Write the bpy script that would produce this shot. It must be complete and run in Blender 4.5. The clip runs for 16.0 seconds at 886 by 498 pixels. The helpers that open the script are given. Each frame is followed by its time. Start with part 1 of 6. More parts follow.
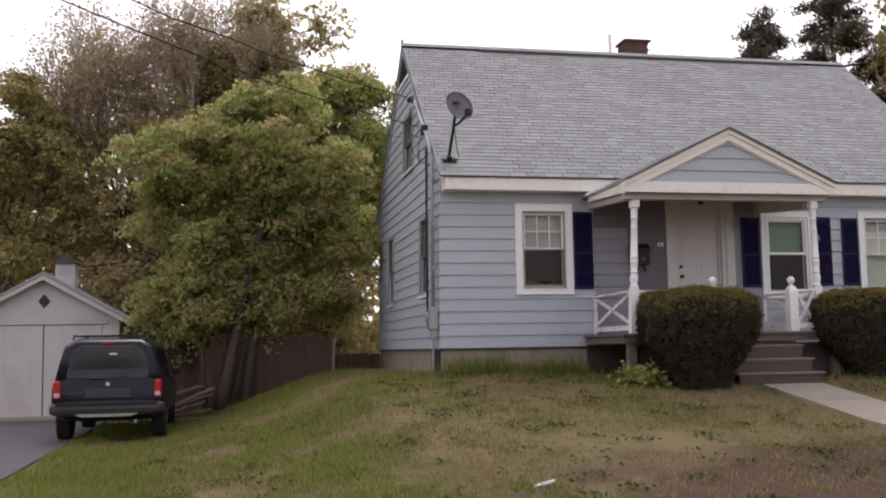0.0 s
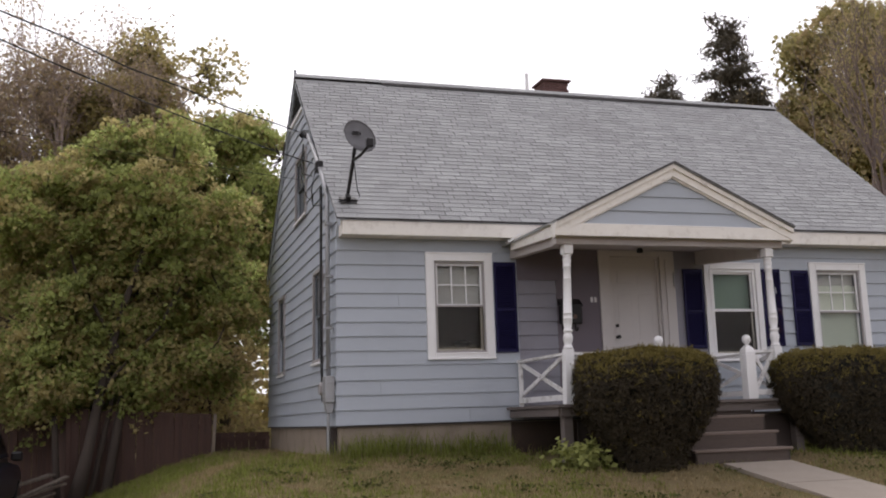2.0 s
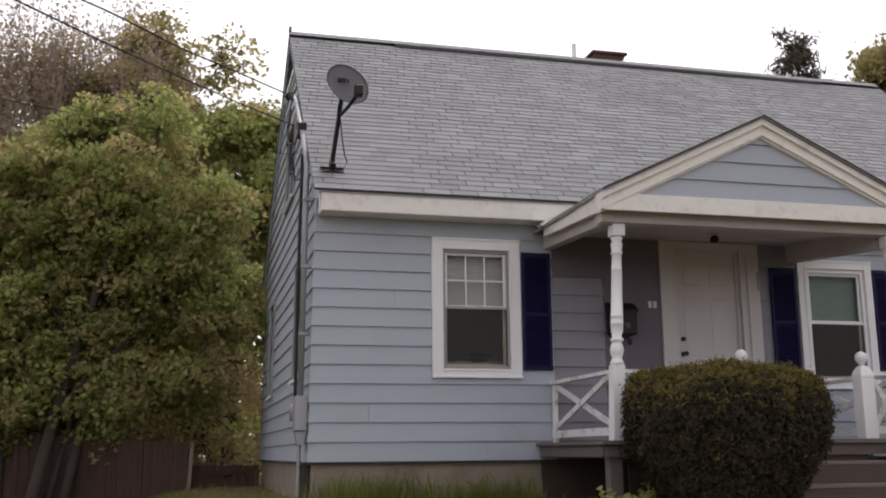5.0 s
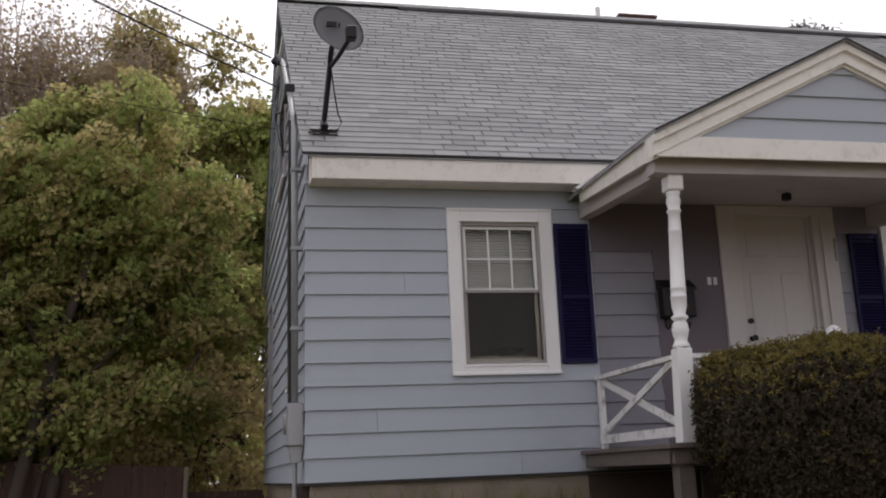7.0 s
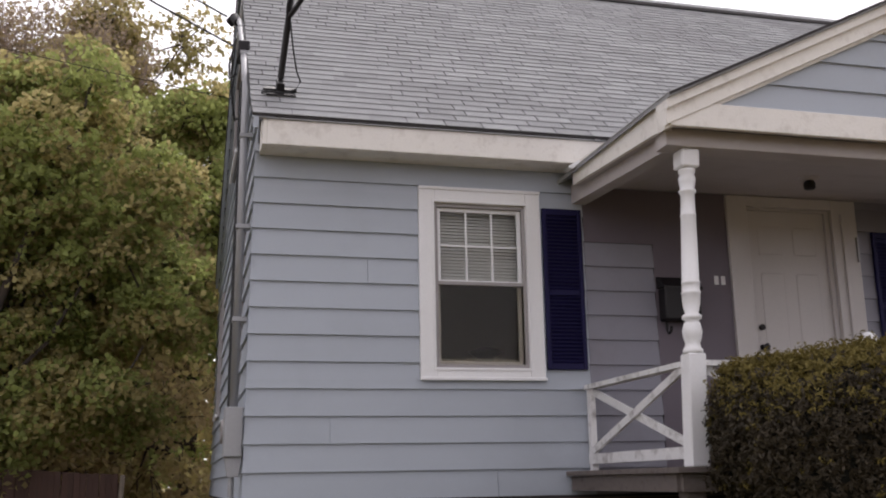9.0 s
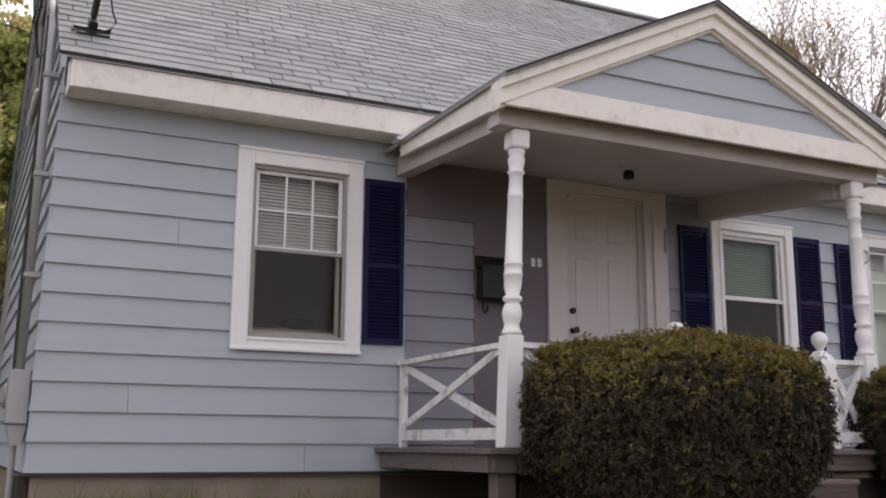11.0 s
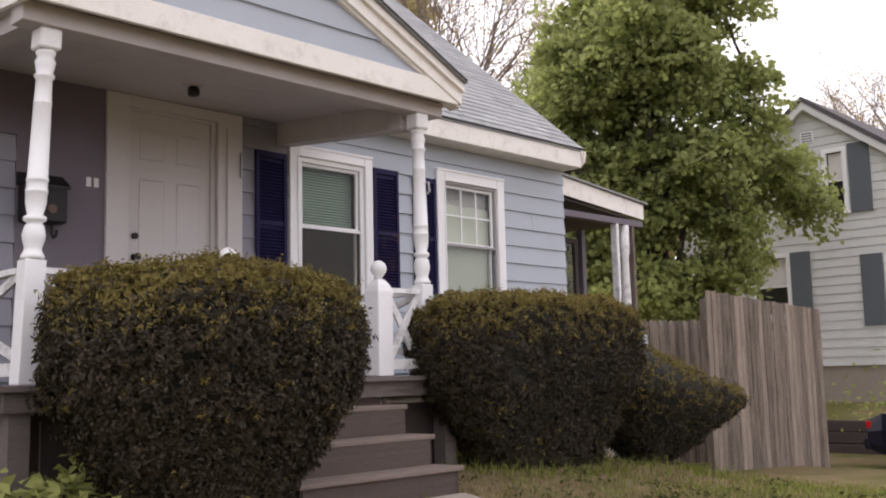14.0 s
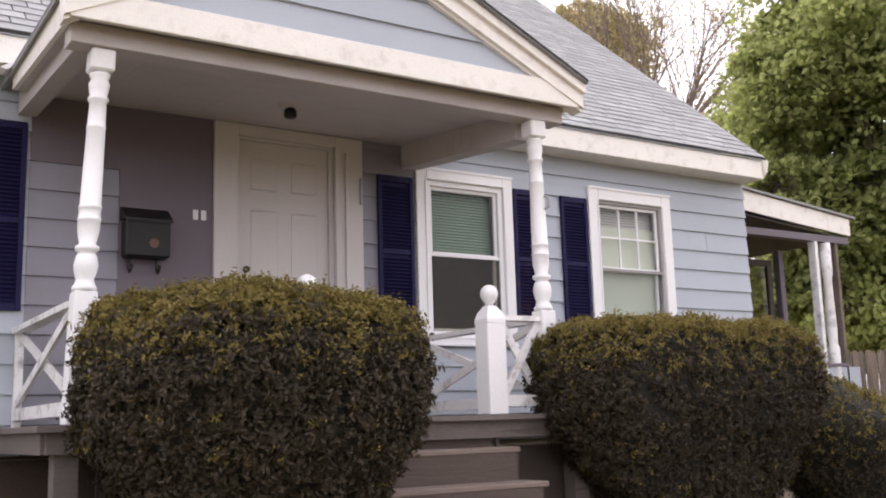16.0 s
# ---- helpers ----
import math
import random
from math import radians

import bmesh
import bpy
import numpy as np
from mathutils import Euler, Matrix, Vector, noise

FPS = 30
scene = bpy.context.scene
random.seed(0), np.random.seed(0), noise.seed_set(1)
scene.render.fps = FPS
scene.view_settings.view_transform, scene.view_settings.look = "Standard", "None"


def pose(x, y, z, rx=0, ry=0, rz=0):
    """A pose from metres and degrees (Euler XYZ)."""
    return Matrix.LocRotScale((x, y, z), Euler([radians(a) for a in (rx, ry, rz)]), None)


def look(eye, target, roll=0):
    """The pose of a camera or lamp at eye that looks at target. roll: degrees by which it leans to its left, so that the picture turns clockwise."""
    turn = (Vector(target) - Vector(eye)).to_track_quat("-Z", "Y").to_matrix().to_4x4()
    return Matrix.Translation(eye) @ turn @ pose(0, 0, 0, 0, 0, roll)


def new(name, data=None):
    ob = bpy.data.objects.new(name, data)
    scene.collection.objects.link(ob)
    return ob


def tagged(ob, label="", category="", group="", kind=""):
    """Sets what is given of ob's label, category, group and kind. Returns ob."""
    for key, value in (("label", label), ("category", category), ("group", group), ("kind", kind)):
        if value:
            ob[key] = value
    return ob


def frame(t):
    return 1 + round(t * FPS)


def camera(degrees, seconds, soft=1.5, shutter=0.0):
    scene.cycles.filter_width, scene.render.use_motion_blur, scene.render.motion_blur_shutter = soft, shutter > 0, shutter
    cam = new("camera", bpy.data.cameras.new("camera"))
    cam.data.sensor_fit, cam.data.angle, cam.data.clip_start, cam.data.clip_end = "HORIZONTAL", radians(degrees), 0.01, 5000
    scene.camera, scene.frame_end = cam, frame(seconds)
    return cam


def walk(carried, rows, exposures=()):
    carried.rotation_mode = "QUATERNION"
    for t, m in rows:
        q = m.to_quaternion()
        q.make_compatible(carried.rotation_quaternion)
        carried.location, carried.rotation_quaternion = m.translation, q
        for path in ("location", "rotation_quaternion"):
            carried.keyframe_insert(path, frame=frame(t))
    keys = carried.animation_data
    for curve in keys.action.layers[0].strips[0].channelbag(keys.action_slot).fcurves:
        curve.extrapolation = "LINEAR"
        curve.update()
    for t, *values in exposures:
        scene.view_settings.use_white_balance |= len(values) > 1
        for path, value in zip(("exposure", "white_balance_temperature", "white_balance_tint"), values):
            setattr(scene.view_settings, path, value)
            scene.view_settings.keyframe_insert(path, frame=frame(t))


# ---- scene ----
cam = camera(47.2, 16.0, 2.0)
PATH = [
    (0, (-3.315, -16.225, 0.387), (-2.908, -14.277, 0.582), -1.0),
    (0.5, (-3.025, -15.427, 0.443), (-2.58, -13.484, 0.606), -0.3),
    (1, (-3.003, -14.9, 0.437), (-2.503, -12.968, 0.567), -0.9),
    (1.5, (-2.844, -14.265, 0.467), (-2.325, -12.344, 0.666), -1.7),
    (2, (-2.694, -13.656, 0.433), (-2.105, -11.774, 0.763), -1.9),
    (2.5, (-2.396, -13.092, 0.477), (-1.821, -11.195, 0.743), -0.5),
    (3, (-2.183, -12.482, 0.427), (-1.625, -10.588, 0.74), -1.4),
    (3.5, (-1.888, -11.954, 0.467), (-1.342, -10.055, 0.778), -0.8),
    (4, (-1.725, -11.343, 0.41), (-1.21, -9.452, 0.807), -2.1),
    (4.5, (-1.439, -10.892, 0.458), (-0.926, -9.0, 0.855), -1.5),
    (4.7, (-1.344, -10.768, 0.471), (-0.863, -8.867, 0.863), -0.4),
    (6.8, (-0.788, -8.866, 0.388), (-0.343, -6.964, 0.819), -2.9),
    (7, (-0.766, -8.734, 0.421), (-0.323, -6.832, 0.852), -2.5),
    (7.5, (-0.612, -8.305, 0.438), (-0.224, -6.398, 0.9), -0.9),
    (8, (-0.629, -8.02, 0.461), (-0.148, -6.133, 0.916), -1.0),
    (8.2, (-0.541, -7.846, 0.466), (-0.066, -5.955, 0.912), -1.4),
    (10.3, (-0.441, -7.312, 0.548), (0.227, -5.48, 0.995), -0.0),
    (10.5, (-0.483, -7.265, 0.535), (0.234, -5.448, 0.963), 0.2),
    (11, (-0.498, -7.264, 0.566), (0.357, -5.498, 0.949), 0.3),
    (11.5, (-0.45, -7.205, 0.564), (0.58, -5.526, 0.91), -0.7),
    (12, (-0.341, -7.243, 0.572), (0.729, -5.585, 0.894), -0.4),
    (12.5, (-0.4, -7.188, 0.577), (0.745, -5.571, 0.851), -1.4),
    (13, (-0.228, -7.208, 0.535), (1.147, -5.778, 0.79), -2.6),
    (13.5, (0.038, -7.322, 0.568), (1.503, -5.991, 0.855), -1.2),
    (14, (0.19, -7.274, 0.57), (1.625, -5.902, 0.814), -1.4),
    (14.5, (0.405, -7.218, 0.559), (1.801, -5.812, 0.829), -2.4),
    (15, (0.726, -7.24, 0.523), (2.023, -5.752, 0.844), -3.5),
    (15.5, (1.016, -7.285, 0.557), (2.228, -5.719, 0.836), -1.7),
    (16, (1.401, -7.225, 0.514), (2.468, -5.568, 0.853), -1.7),
]
EXPOSURE = [(t, stops, 6500, tint) for t, stops, tint in ((0.0, 0.33, 17), (0.5, 0.36, 16), (1.0, 0.46, 17), (1.5, 0.48, 16), (2.0, 0.26, 15), (2.5, 0.06, 15), (3.5, 0.08, 15), (4.5, 0.15, 14), (7.0, 0.03, 14), (7.5, 0.05, 14), (8.2, 0.20, 15), (10.5, 0.42, 18), (11.0, 0.48, 18), (12.0, 0.76, 18), (12.5, 0.95, 18), (13.0, 1.05, 17), (13.5, 0.96, 17), (14.5, 0.87, 17), (15.5, 1.02, 17), (16.0, 1.20, 17))]
walk(cam, [(t, look(eye, aim, roll)) for t, eye, aim, roll in PATH], EXPOSURE)

# ---- world and light: bright overcast afternoon ----
world = bpy.data.worlds.new("overcast_sky")
scene.world = world
world.use_nodes = True
wt = world.node_tree
wt.nodes.clear()
w_out = wt.nodes.new("ShaderNodeOutputWorld")
w_bg = wt.nodes.new("ShaderNodeBackground")
w_sky = wt.nodes.new("ShaderNodeTexSky")
w_sky.sky_type = "NISHITA"
w_sky.sun_disc = False
w_sky.sun_elevation, w_sky.sun_rotation = radians(50), radians(15)
w_sky.air_density, w_sky.dust_density = 1.0, 4.0
w_hsv = wt.nodes.new("ShaderNodeHueSaturation")
w_hsv.inputs["Saturation"].default_value = 0.10
w_mix = wt.nodes.new("ShaderNodeMixRGB")
w_mix.inputs["Fac"].default_value = 0.5
w_mix.inputs["Color2"].default_value = (10.2, 10.1, 10.6, 1)      # cloud veil
w_bg.inputs["Strength"].default_value = 0.12
wt.links.new(w_sky.outputs[0], w_hsv.inputs["Color"])
wt.links.new(w_hsv.outputs[0], w_mix.inputs["Color1"])
wt.links.new(w_mix.outputs[0], w_bg.inputs["Color"])
wt.links.new(w_bg.outputs[0], w_out.inputs["Surface"])

sun_data = bpy.data.lights.new("sun", "SUN")
sun_data.energy, sun_data.angle, sun_data.color = 0.8, radians(25), (1.0, 0.96, 0.9)
sun = new("sun", sun_data)
sun.matrix_world = look((6, 20, 27), (3, 0, 0))


# ---- materials ----
def mat(name, base, rough=0.7, metal=0.0, vary=0.12, scale=6.0, fine=60.0, bump=0.15, stain=None, stain_amt=0.0,
        stain_scale=1.5, per_object=0.0, per_island=0.0, stretch=(1, 1, 1), translucent=0.0, spec=0.5, coords="Object"):
    """A procedural surface: base colour varied at two scales, stains with soft edges, fine relief."""
    m = bpy.data.materials.new(name)
    m.use_nodes = True
    nt = m.node_tree
    N, L = nt.nodes, nt.links
    bsdf = N["Principled BSDF"]
    bsdf.inputs["Roughness"].default_value = rough
    bsdf.inputs["Metallic"].default_value = metal
    bsdf.inputs["Specular IOR Level"].default_value = spec
    tc = N.new("ShaderNodeTexCoord")
    mp = N.new("ShaderNodeMapping")
    mp.inputs["Scale"].default_value = stretch
    if coords == "World":
        geo = N.new("ShaderNodeNewGeometry")
        L.new(geo.outputs["Position"], mp.inputs["Vector"])
    else:
        L.new(tc.outputs["Object"], mp.inputs["Vector"])
    n1 = N.new("ShaderNodeTexNoise")
    n1.inputs["Scale"].default_value, n1.inputs["Detail"].default_value = scale, 4
    n2 = N.new("ShaderNodeTexNoise")
    n2.inputs["Scale"].default_value, n2.inputs["Detail"].default_value = fine, 3
    for n in (n1, n2):
        L.new(mp.outputs[0], n.inputs["Vector"])
    add = N.new("ShaderNodeMath")
    add.operation = "ADD"
    L.new(n1.outputs["Fac"], add.inputs[0])
    L.new(n2.outputs["Fac"], add.inputs[1])
    value = add.outputs[0]
    if per_object or per_island:
        src = N.new("ShaderNodeObjectInfo").outputs["Random"] if per_object else N.new("ShaderNodeNewGeometry").outputs["Random Per Island"]
        k = N.new("ShaderNodeMath")
        k.operation = "MULTIPLY_ADD"
        k.inputs[1].default_value = (per_object or per_island) / max(vary, 0.01)
        L.new(src, k.inputs[0])
        L.new(value, k.inputs[2])
        value = k.outputs[0]
        mid = 1.0 + 0.5 * k.inputs[1].default_value
    else:
        mid = 1.0
    ramp = N.new("ShaderNodeMapRange")
    ramp.inputs["From Min"].default_value, ramp.inputs["From Max"].default_value = mid - 1, mid + 1
    ramp.inputs["To Min"].default_value, ramp.inputs["To Max"].default_value = 1 - vary * 2, 1 + vary * 2
    ramp.clamp = False
    L.new(value, ramp.inputs["Value"])
    mul = N.new("ShaderNodeVectorMath")
    mul.operation = "SCALE"
    mul.inputs[0].default_value = base
    L.new(ramp.outputs[0], mul.inputs["Scale"])
    col = mul.outputs[0]
    if stain:
        n3 = N.new("ShaderNodeTexNoise")
        n3.inputs["Scale"].default_value, n3.inputs["Detail"].default_value = stain_scale, 6
        n3.inputs["Roughness"].default_value = 0.65
        L.new(mp.outputs[0], n3.inputs["Vector"])
        r3 = N.new("ShaderNodeMapRange")
        r3.inputs["From Min"].default_value, r3.inputs["From Max"].default_value = 0.52, 0.70
        r3.inputs["To Max"].default_value = stain_amt
        L.new(n3.outputs["Fac"], r3.inputs["Value"])
        mx = N.new("ShaderNodeMixRGB")
        mx.inputs["Color2"].default_value = (*stain, 1)
        L.new(r3.outputs[0], mx.inputs["Fac"])
        L.new(col, mx.inputs["Color1"])
        col = mx.outputs[0]
    L.new(col, bsdf.inputs["Base Color"])
    if bump:
        b = N.new("ShaderNodeBump")
        b.inputs["Strength"].default_value, b.inputs["Distance"].default_value = bump, 0.02
        L.new(value if not (per_object or per_island) else add.outputs[0], b.inputs["Height"])
        L.new(b.outputs[0], bsdf.inputs["Normal"])
    if translucent:
        tr = N.new("ShaderNodeBsdfTranslucent")
        L.new(col, tr.inputs["Color"])
        ms = N.new("ShaderNodeMixShader")
        ms.inputs[0].default_value = translucent
        L.new(bsdf.outputs[0], ms.inputs[1])
        L.new(tr.outputs[0], ms.inputs[2])
        L.new(ms.outputs[0], N["Material Output"].inputs["Surface"])
    return m


def glass_mat(name, tint, amount):
    """Thin pane: mostly clear, with a mirror gloss that grows at a slant."""
    m = bpy.data.materials.new(name)
    m.use_nodes = True
    N, L = m.node_tree.nodes, m.node_tree.links
    tr, gl, ms, lw = N.new("ShaderNodeBsdfTransparent"), N.new("ShaderNodeBsdfGlossy"), N.new("ShaderNodeMixShader"), N.new("ShaderNodeLayerWeight")
    tr.inputs[0].default_value = (*tint, 1)
    gl.inputs["Roughness"].default_value = 0.03
    lw.inputs["Blend"].default_value = 0.5
    pw, ma = N.new("ShaderNodeMath"), N.new("ShaderNodeMath")
    pw.operation, ma.operation = "POWER", "MULTIPLY_ADD"
    pw.inputs[1].default_value = 4.0
    ma.inputs[1].default_value, ma.inputs[2].default_value = 0.6, amount
    L.new(lw.outputs["Facing"], pw.inputs[0])
    L.new(pw.outputs[0], ma.inputs[0])
    L.new(ma.outputs[0], ms.inputs[0])
    L.new(tr.outputs[0], ms.inputs[1])
    L.new(gl.outputs[0], ms.inputs[2])
    L.new(ms.outputs[0], m.node_tree.nodes["Material Output"].inputs["Surface"])
    return m


SIDING = mat("siding_paint", (0.415, 0.448, 0.500), 0.55, vary=0.04, scale=1.2, fine=90, bump=0.06, stain=(0.33, 0.35, 0.39), stain_amt=0.35, stain_scale=0.8, per_object=0.03, coords="World")
# these two darker siding colours include the shade under the porch roofs
SHADED_MAUVE = mat("shaded_mauve_paint", (0.140, 0.116, 0.138), 0.6, vary=0.06, scale=2, fine=80, bump=0.06, stain=(0.15, 0.135, 0.16), stain_amt=0.5, coords="World")
SHADED_SIDING = mat("porch_shaded_siding_paint", (0.250, 0.243, 0.282), 0.6, vary=0.05, scale=1.5, fine=80, bump=0.06, stain=(0.2, 0.18, 0.2), stain_amt=0.5, stain_scale=1.2, coords="World")
TRIM = mat("white_trim_paint", (0.84, 0.83, 0.83), 0.5, vary=0.05, scale=3, fine=70, bump=0.08, coords="World")
CREAM = mat("weathered_cream_trim", (0.86, 0.82, 0.765), 0.55, vary=0.06, scale=3, fine=70, bump=0.1, stain=(0.45, 0.39, 0.33), stain_amt=0.35, stain_scale=9, coords="World")
PEEL = mat("peeling_white_paint", (0.80, 0.785, 0.78), 0.6, vary=0.08, scale=5, fine=60, bump=0.2, stain=(0.25, 0.22, 0.2), stain_amt=0.75, stain_scale=7, coords="World")
# darker than the trim: shade under the porch is put into the paint
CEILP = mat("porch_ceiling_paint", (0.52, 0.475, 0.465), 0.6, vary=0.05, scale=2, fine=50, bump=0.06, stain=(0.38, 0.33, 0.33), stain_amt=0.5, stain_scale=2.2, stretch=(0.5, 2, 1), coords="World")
SHUTTER = mat("navy_vinyl", (0.012, 0.010, 0.052), 0.6, vary=0.08, scale=3, fine=80, bump=0.04, spec=0.2, coords="World")
SHUTTER_WORN = mat("navy_vinyl_worn", (0.013, 0.010, 0.052), 0.6, spec=0.2, vary=0.08, scale=3, fine=80, bump=0.04, stain=(0.13, 0.055, 0.03), stain_amt=0.5, stain_scale=6, coords="World")
# door colour lowered for the porch shade as well
DOORP = mat("door_paint", (0.56, 0.525, 0.51), 0.5, vary=0.04, scale=2, fine=60, bump=0.05, stain=(0.5, 0.47, 0.45), stain_amt=0.3, coords="World")
SHINGLE = mat("grey_asphalt_shingle", (0.325, 0.328, 0.330), 0.9, vary=0.10, scale=9, fine=220, bump=0.35, stain=(0.25, 0.245, 0.25), stain_amt=0.4, stain_scale=0.7, per_object=0.13, coords="World")
SHINGLE_J = mat("grey_asphalt_shingle_joined", (0.325, 0.328, 0.330), 0.9, vary=0.10, scale=9, fine=220, bump=0.35, stain=(0.25, 0.245, 0.25), stain_amt=0.4, stain_scale=0.7, per_island=0.13, coords="World")
FELT = mat("roof_felt", (0.05, 0.045, 0.045), 0.95, bump=0.2)
CONCRETE = mat("foundation_concrete", (0.29, 0.235, 0.185), 0.85, vary=0.12, scale=2.5, fine=60, bump=0.25, stain=(0.16, 0.13, 0.09), stain_amt=0.6, stain_scale=2.0, coords="World")
WALKC = mat("walk_concrete", (0.31, 0.262, 0.218), 0.85, vary=0.1, scale=4, fine=90, bump=0.2, stain=(0.25, 0.22, 0.18), stain_amt=0.4, stain_scale=2.5, coords="World")
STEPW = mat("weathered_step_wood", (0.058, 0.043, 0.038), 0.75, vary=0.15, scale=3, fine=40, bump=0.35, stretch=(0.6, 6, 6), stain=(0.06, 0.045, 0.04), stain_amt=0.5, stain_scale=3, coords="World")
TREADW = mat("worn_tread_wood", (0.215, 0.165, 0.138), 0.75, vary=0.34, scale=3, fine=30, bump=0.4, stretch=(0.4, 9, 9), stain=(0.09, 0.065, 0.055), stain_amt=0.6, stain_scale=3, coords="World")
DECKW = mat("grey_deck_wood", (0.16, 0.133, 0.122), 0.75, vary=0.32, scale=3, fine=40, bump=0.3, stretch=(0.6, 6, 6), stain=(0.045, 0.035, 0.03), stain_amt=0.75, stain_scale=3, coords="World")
# riser wood set to a darker brown than the tread wood
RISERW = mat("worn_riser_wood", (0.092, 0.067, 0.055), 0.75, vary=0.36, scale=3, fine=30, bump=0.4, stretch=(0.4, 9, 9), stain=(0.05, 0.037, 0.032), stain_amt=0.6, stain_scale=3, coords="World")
GREYW = mat("grey_fence_wood", (0.225, 0.180, 0.143), 0.85, vary=0.8, scale=5, fine=50, bump=0.4, stretch=(7, 7, 0.5), stain=(0.15, 0.12, 0.11), stain_amt=0.6, stain_scale=2, per_object=0.42, coords="World")
BROWNW = mat("brown_fence_wood", (0.085, 0.046, 0.036), 0.85, vary=0.16, scale=5, fine=50, bump=0.35, stretch=(7, 7, 0.5), stain=(0.04, 0.028, 0.024), stain_amt=0.6, stain_scale=2, per_object=0.12, coords="World")
RUST = mat("tarnished_brown_metal", (0.13, 0.075, 0.055), 0.6, metal=0.2, vary=0.1, bump=0.05)
BLACKM = mat("black_metal", (0.012, 0.010, 0.011), 0.5, metal=0.3, vary=0.1, bump=0.05)
GREYM = mat("grey_painted_metal", (0.36, 0.36, 0.37), 0.45, metal=0.4, vary=0.06, bump=0.04)
DISHM = mat("dish_grey", (0.24, 0.235, 0.25), 0.5, vary=0.05, scale=3, bump=0.03)
CABLE = mat("black_cable", (0.012, 0.012, 0.013), 0.6, vary=0.05, bump=0.0)
BRICK = mat("red_brick", (0.115, 0.058, 0.052), 0.85, vary=0.15, scale=8, fine=70, bump=0.3, per_object=0.12, coords="World")
# brown foundation colour darkened for the shade below the deck
UNDER_SHADE = mat("shaded_brown_foundation", (0.075, 0.052, 0.040), 0.9, vary=0.2, scale=3, fine=60, bump=0.25, stain=(0.15, 0.09, 0.06), stain_amt=0.6, stain_scale=1.6, coords="World")
MORTAR = mat("mortar", (0.26, 0.22, 0.20), 0.9, bump=0.3)
NUMBER = mat("number_plate_metal", (0.62, 0.6, 0.6), 0.4, metal=0.2, vary=0.05, bump=0.0)
GLASS = glass_mat("window_glass", (0.93, 0.94, 0.93), 0.014)
SCREEN = glass_mat("insect_screen_glass", (0.80, 0.78, 0.74), 0.012)
BLIND = mat("white_blind", (0.78, 0.75, 0.72), 0.6, vary=0.04, bump=0.02, translucent=0.2)
GBLIND = mat("green_blind", (0.33, 0.45, 0.35), 0.6, vary=0.04, bump=0.02, translucent=0.2)
ROOM = mat("room_plaster", (0.50, 0.46, 0.41), 0.9, vary=0.04, scale=2, bump=0.03)
ROOMF = mat("room_floor_wood", (0.18, 0.12, 0.08), 0.6, vary=0.1, bump=0.05)
PLAINW = mat("neighbour_white_siding", (0.60, 0.60, 0.585), 0.6, vary=0.05, scale=1, fine=60, bump=0.06, stain=(0.46, 0.45, 0.42), stain_amt=0.4, stain_scale=1.2, coords="World")
GARAGEW = mat("garage_white_paint", (0.56, 0.53, 0.53), 0.65, vary=0.07, scale=1.5, fine=50, bump=0.08, stain=(0.40, 0.36, 0.34), stain_amt=0.5, stain_scale=1.4, coords="World")
SLATE = mat("neighbour_dark_shingle", (0.085, 0.075, 0.078), 0.9, vary=0.12, scale=6, fine=120, bump=0.3, coords="World")
SLATEBLUE = mat("grey_blue_shutter", (0.10, 0.115, 0.13), 0.6, vary=0.06, bump=0.05)
ASPHALT = mat("driveway_asphalt", (0.075, 0.07, 0.08), 0.9, vary=0.15, scale=3, fine=150, bump=0.3, stain=(0.13, 0.12, 0.12), stain_amt=0.4, coords="World")
CARPAINT = mat("navy_car_paint", (0.006, 0.006, 0.016), 0.28, vary=0.05, scale=2, bump=0.0, spec=0.3)
CARGREY = mat("grey_car_cladding", (0.038, 0.034, 0.037), 0.45, vary=0.05, bump=0.03)
CARGLASS = mat("dark_car_glass", (0.018, 0.017, 0.022), 0.10, vary=0.02, bump=0.0, spec=0.9)
RUBBER = mat("tyre_rubber", (0.012, 0.012, 0.012), 0.85, vary=0.1, bump=0.1)
CHROME = mat("chrome", (0.75, 0.75, 0.76), 0.12, metal=1.0, vary=0.02, bump=0.0)
REDLENS = mat("red_lens", (0.42, 0.012, 0.01), 0.2, vary=0.05, bump=0.0)
WHITELENS = mat("clear_lens", (0.5, 0.42, 0.40), 0.2, vary=0.05, bump=0.0)
STICKER = mat("white_sticker", (0.75, 0.75, 0.75), 0.5, vary=0.02, bump=0.0)
BARK = mat("grey_brown_bark", (0.074, 0.056, 0.046), 0.95, vary=0.2, scale=6, fine=40, bump=0.6, stretch=(3, 3, 0.6))
TWIG = mat("pale_twig_bark", (0.20, 0.155, 0.14), 0.9, vary=0.15, scale=6, bump=0.2)

TWIG_PALE = mat("pale_pinkish_twig_bark", (0.38, 0.30, 0.27), 0.9, vary=0.15, scale=6, bump=0.2)


def leaf_mat(name, base, vary=0.15, tl=0.35, rough=0.5, spec=0.10):
    return mat(name, base, rough, vary=vary * 0.5, scale=0.5, fine=4, bump=0.0, per_island=vary, translucent=tl, spec=spec, coords="World")


LEAF_OLIVE = leaf_mat("olive_spring_leaf", (0.475, 0.405, 0.190), 0.28, tl=0.6)
LEAF_GREEN = leaf_mat("fresh_green_leaf", (0.370, 0.410, 0.145), 0.28, tl=0.6)
LEAF_RUSSET = leaf_mat("russet_bud_leaf", (0.44, 0.355, 0.265), 0.25, tl=0.5)
LEAF_MAPLE = leaf_mat("bright_maple_leaf", (0.315, 0.345, 0.132), 0.28, tl=0.5)
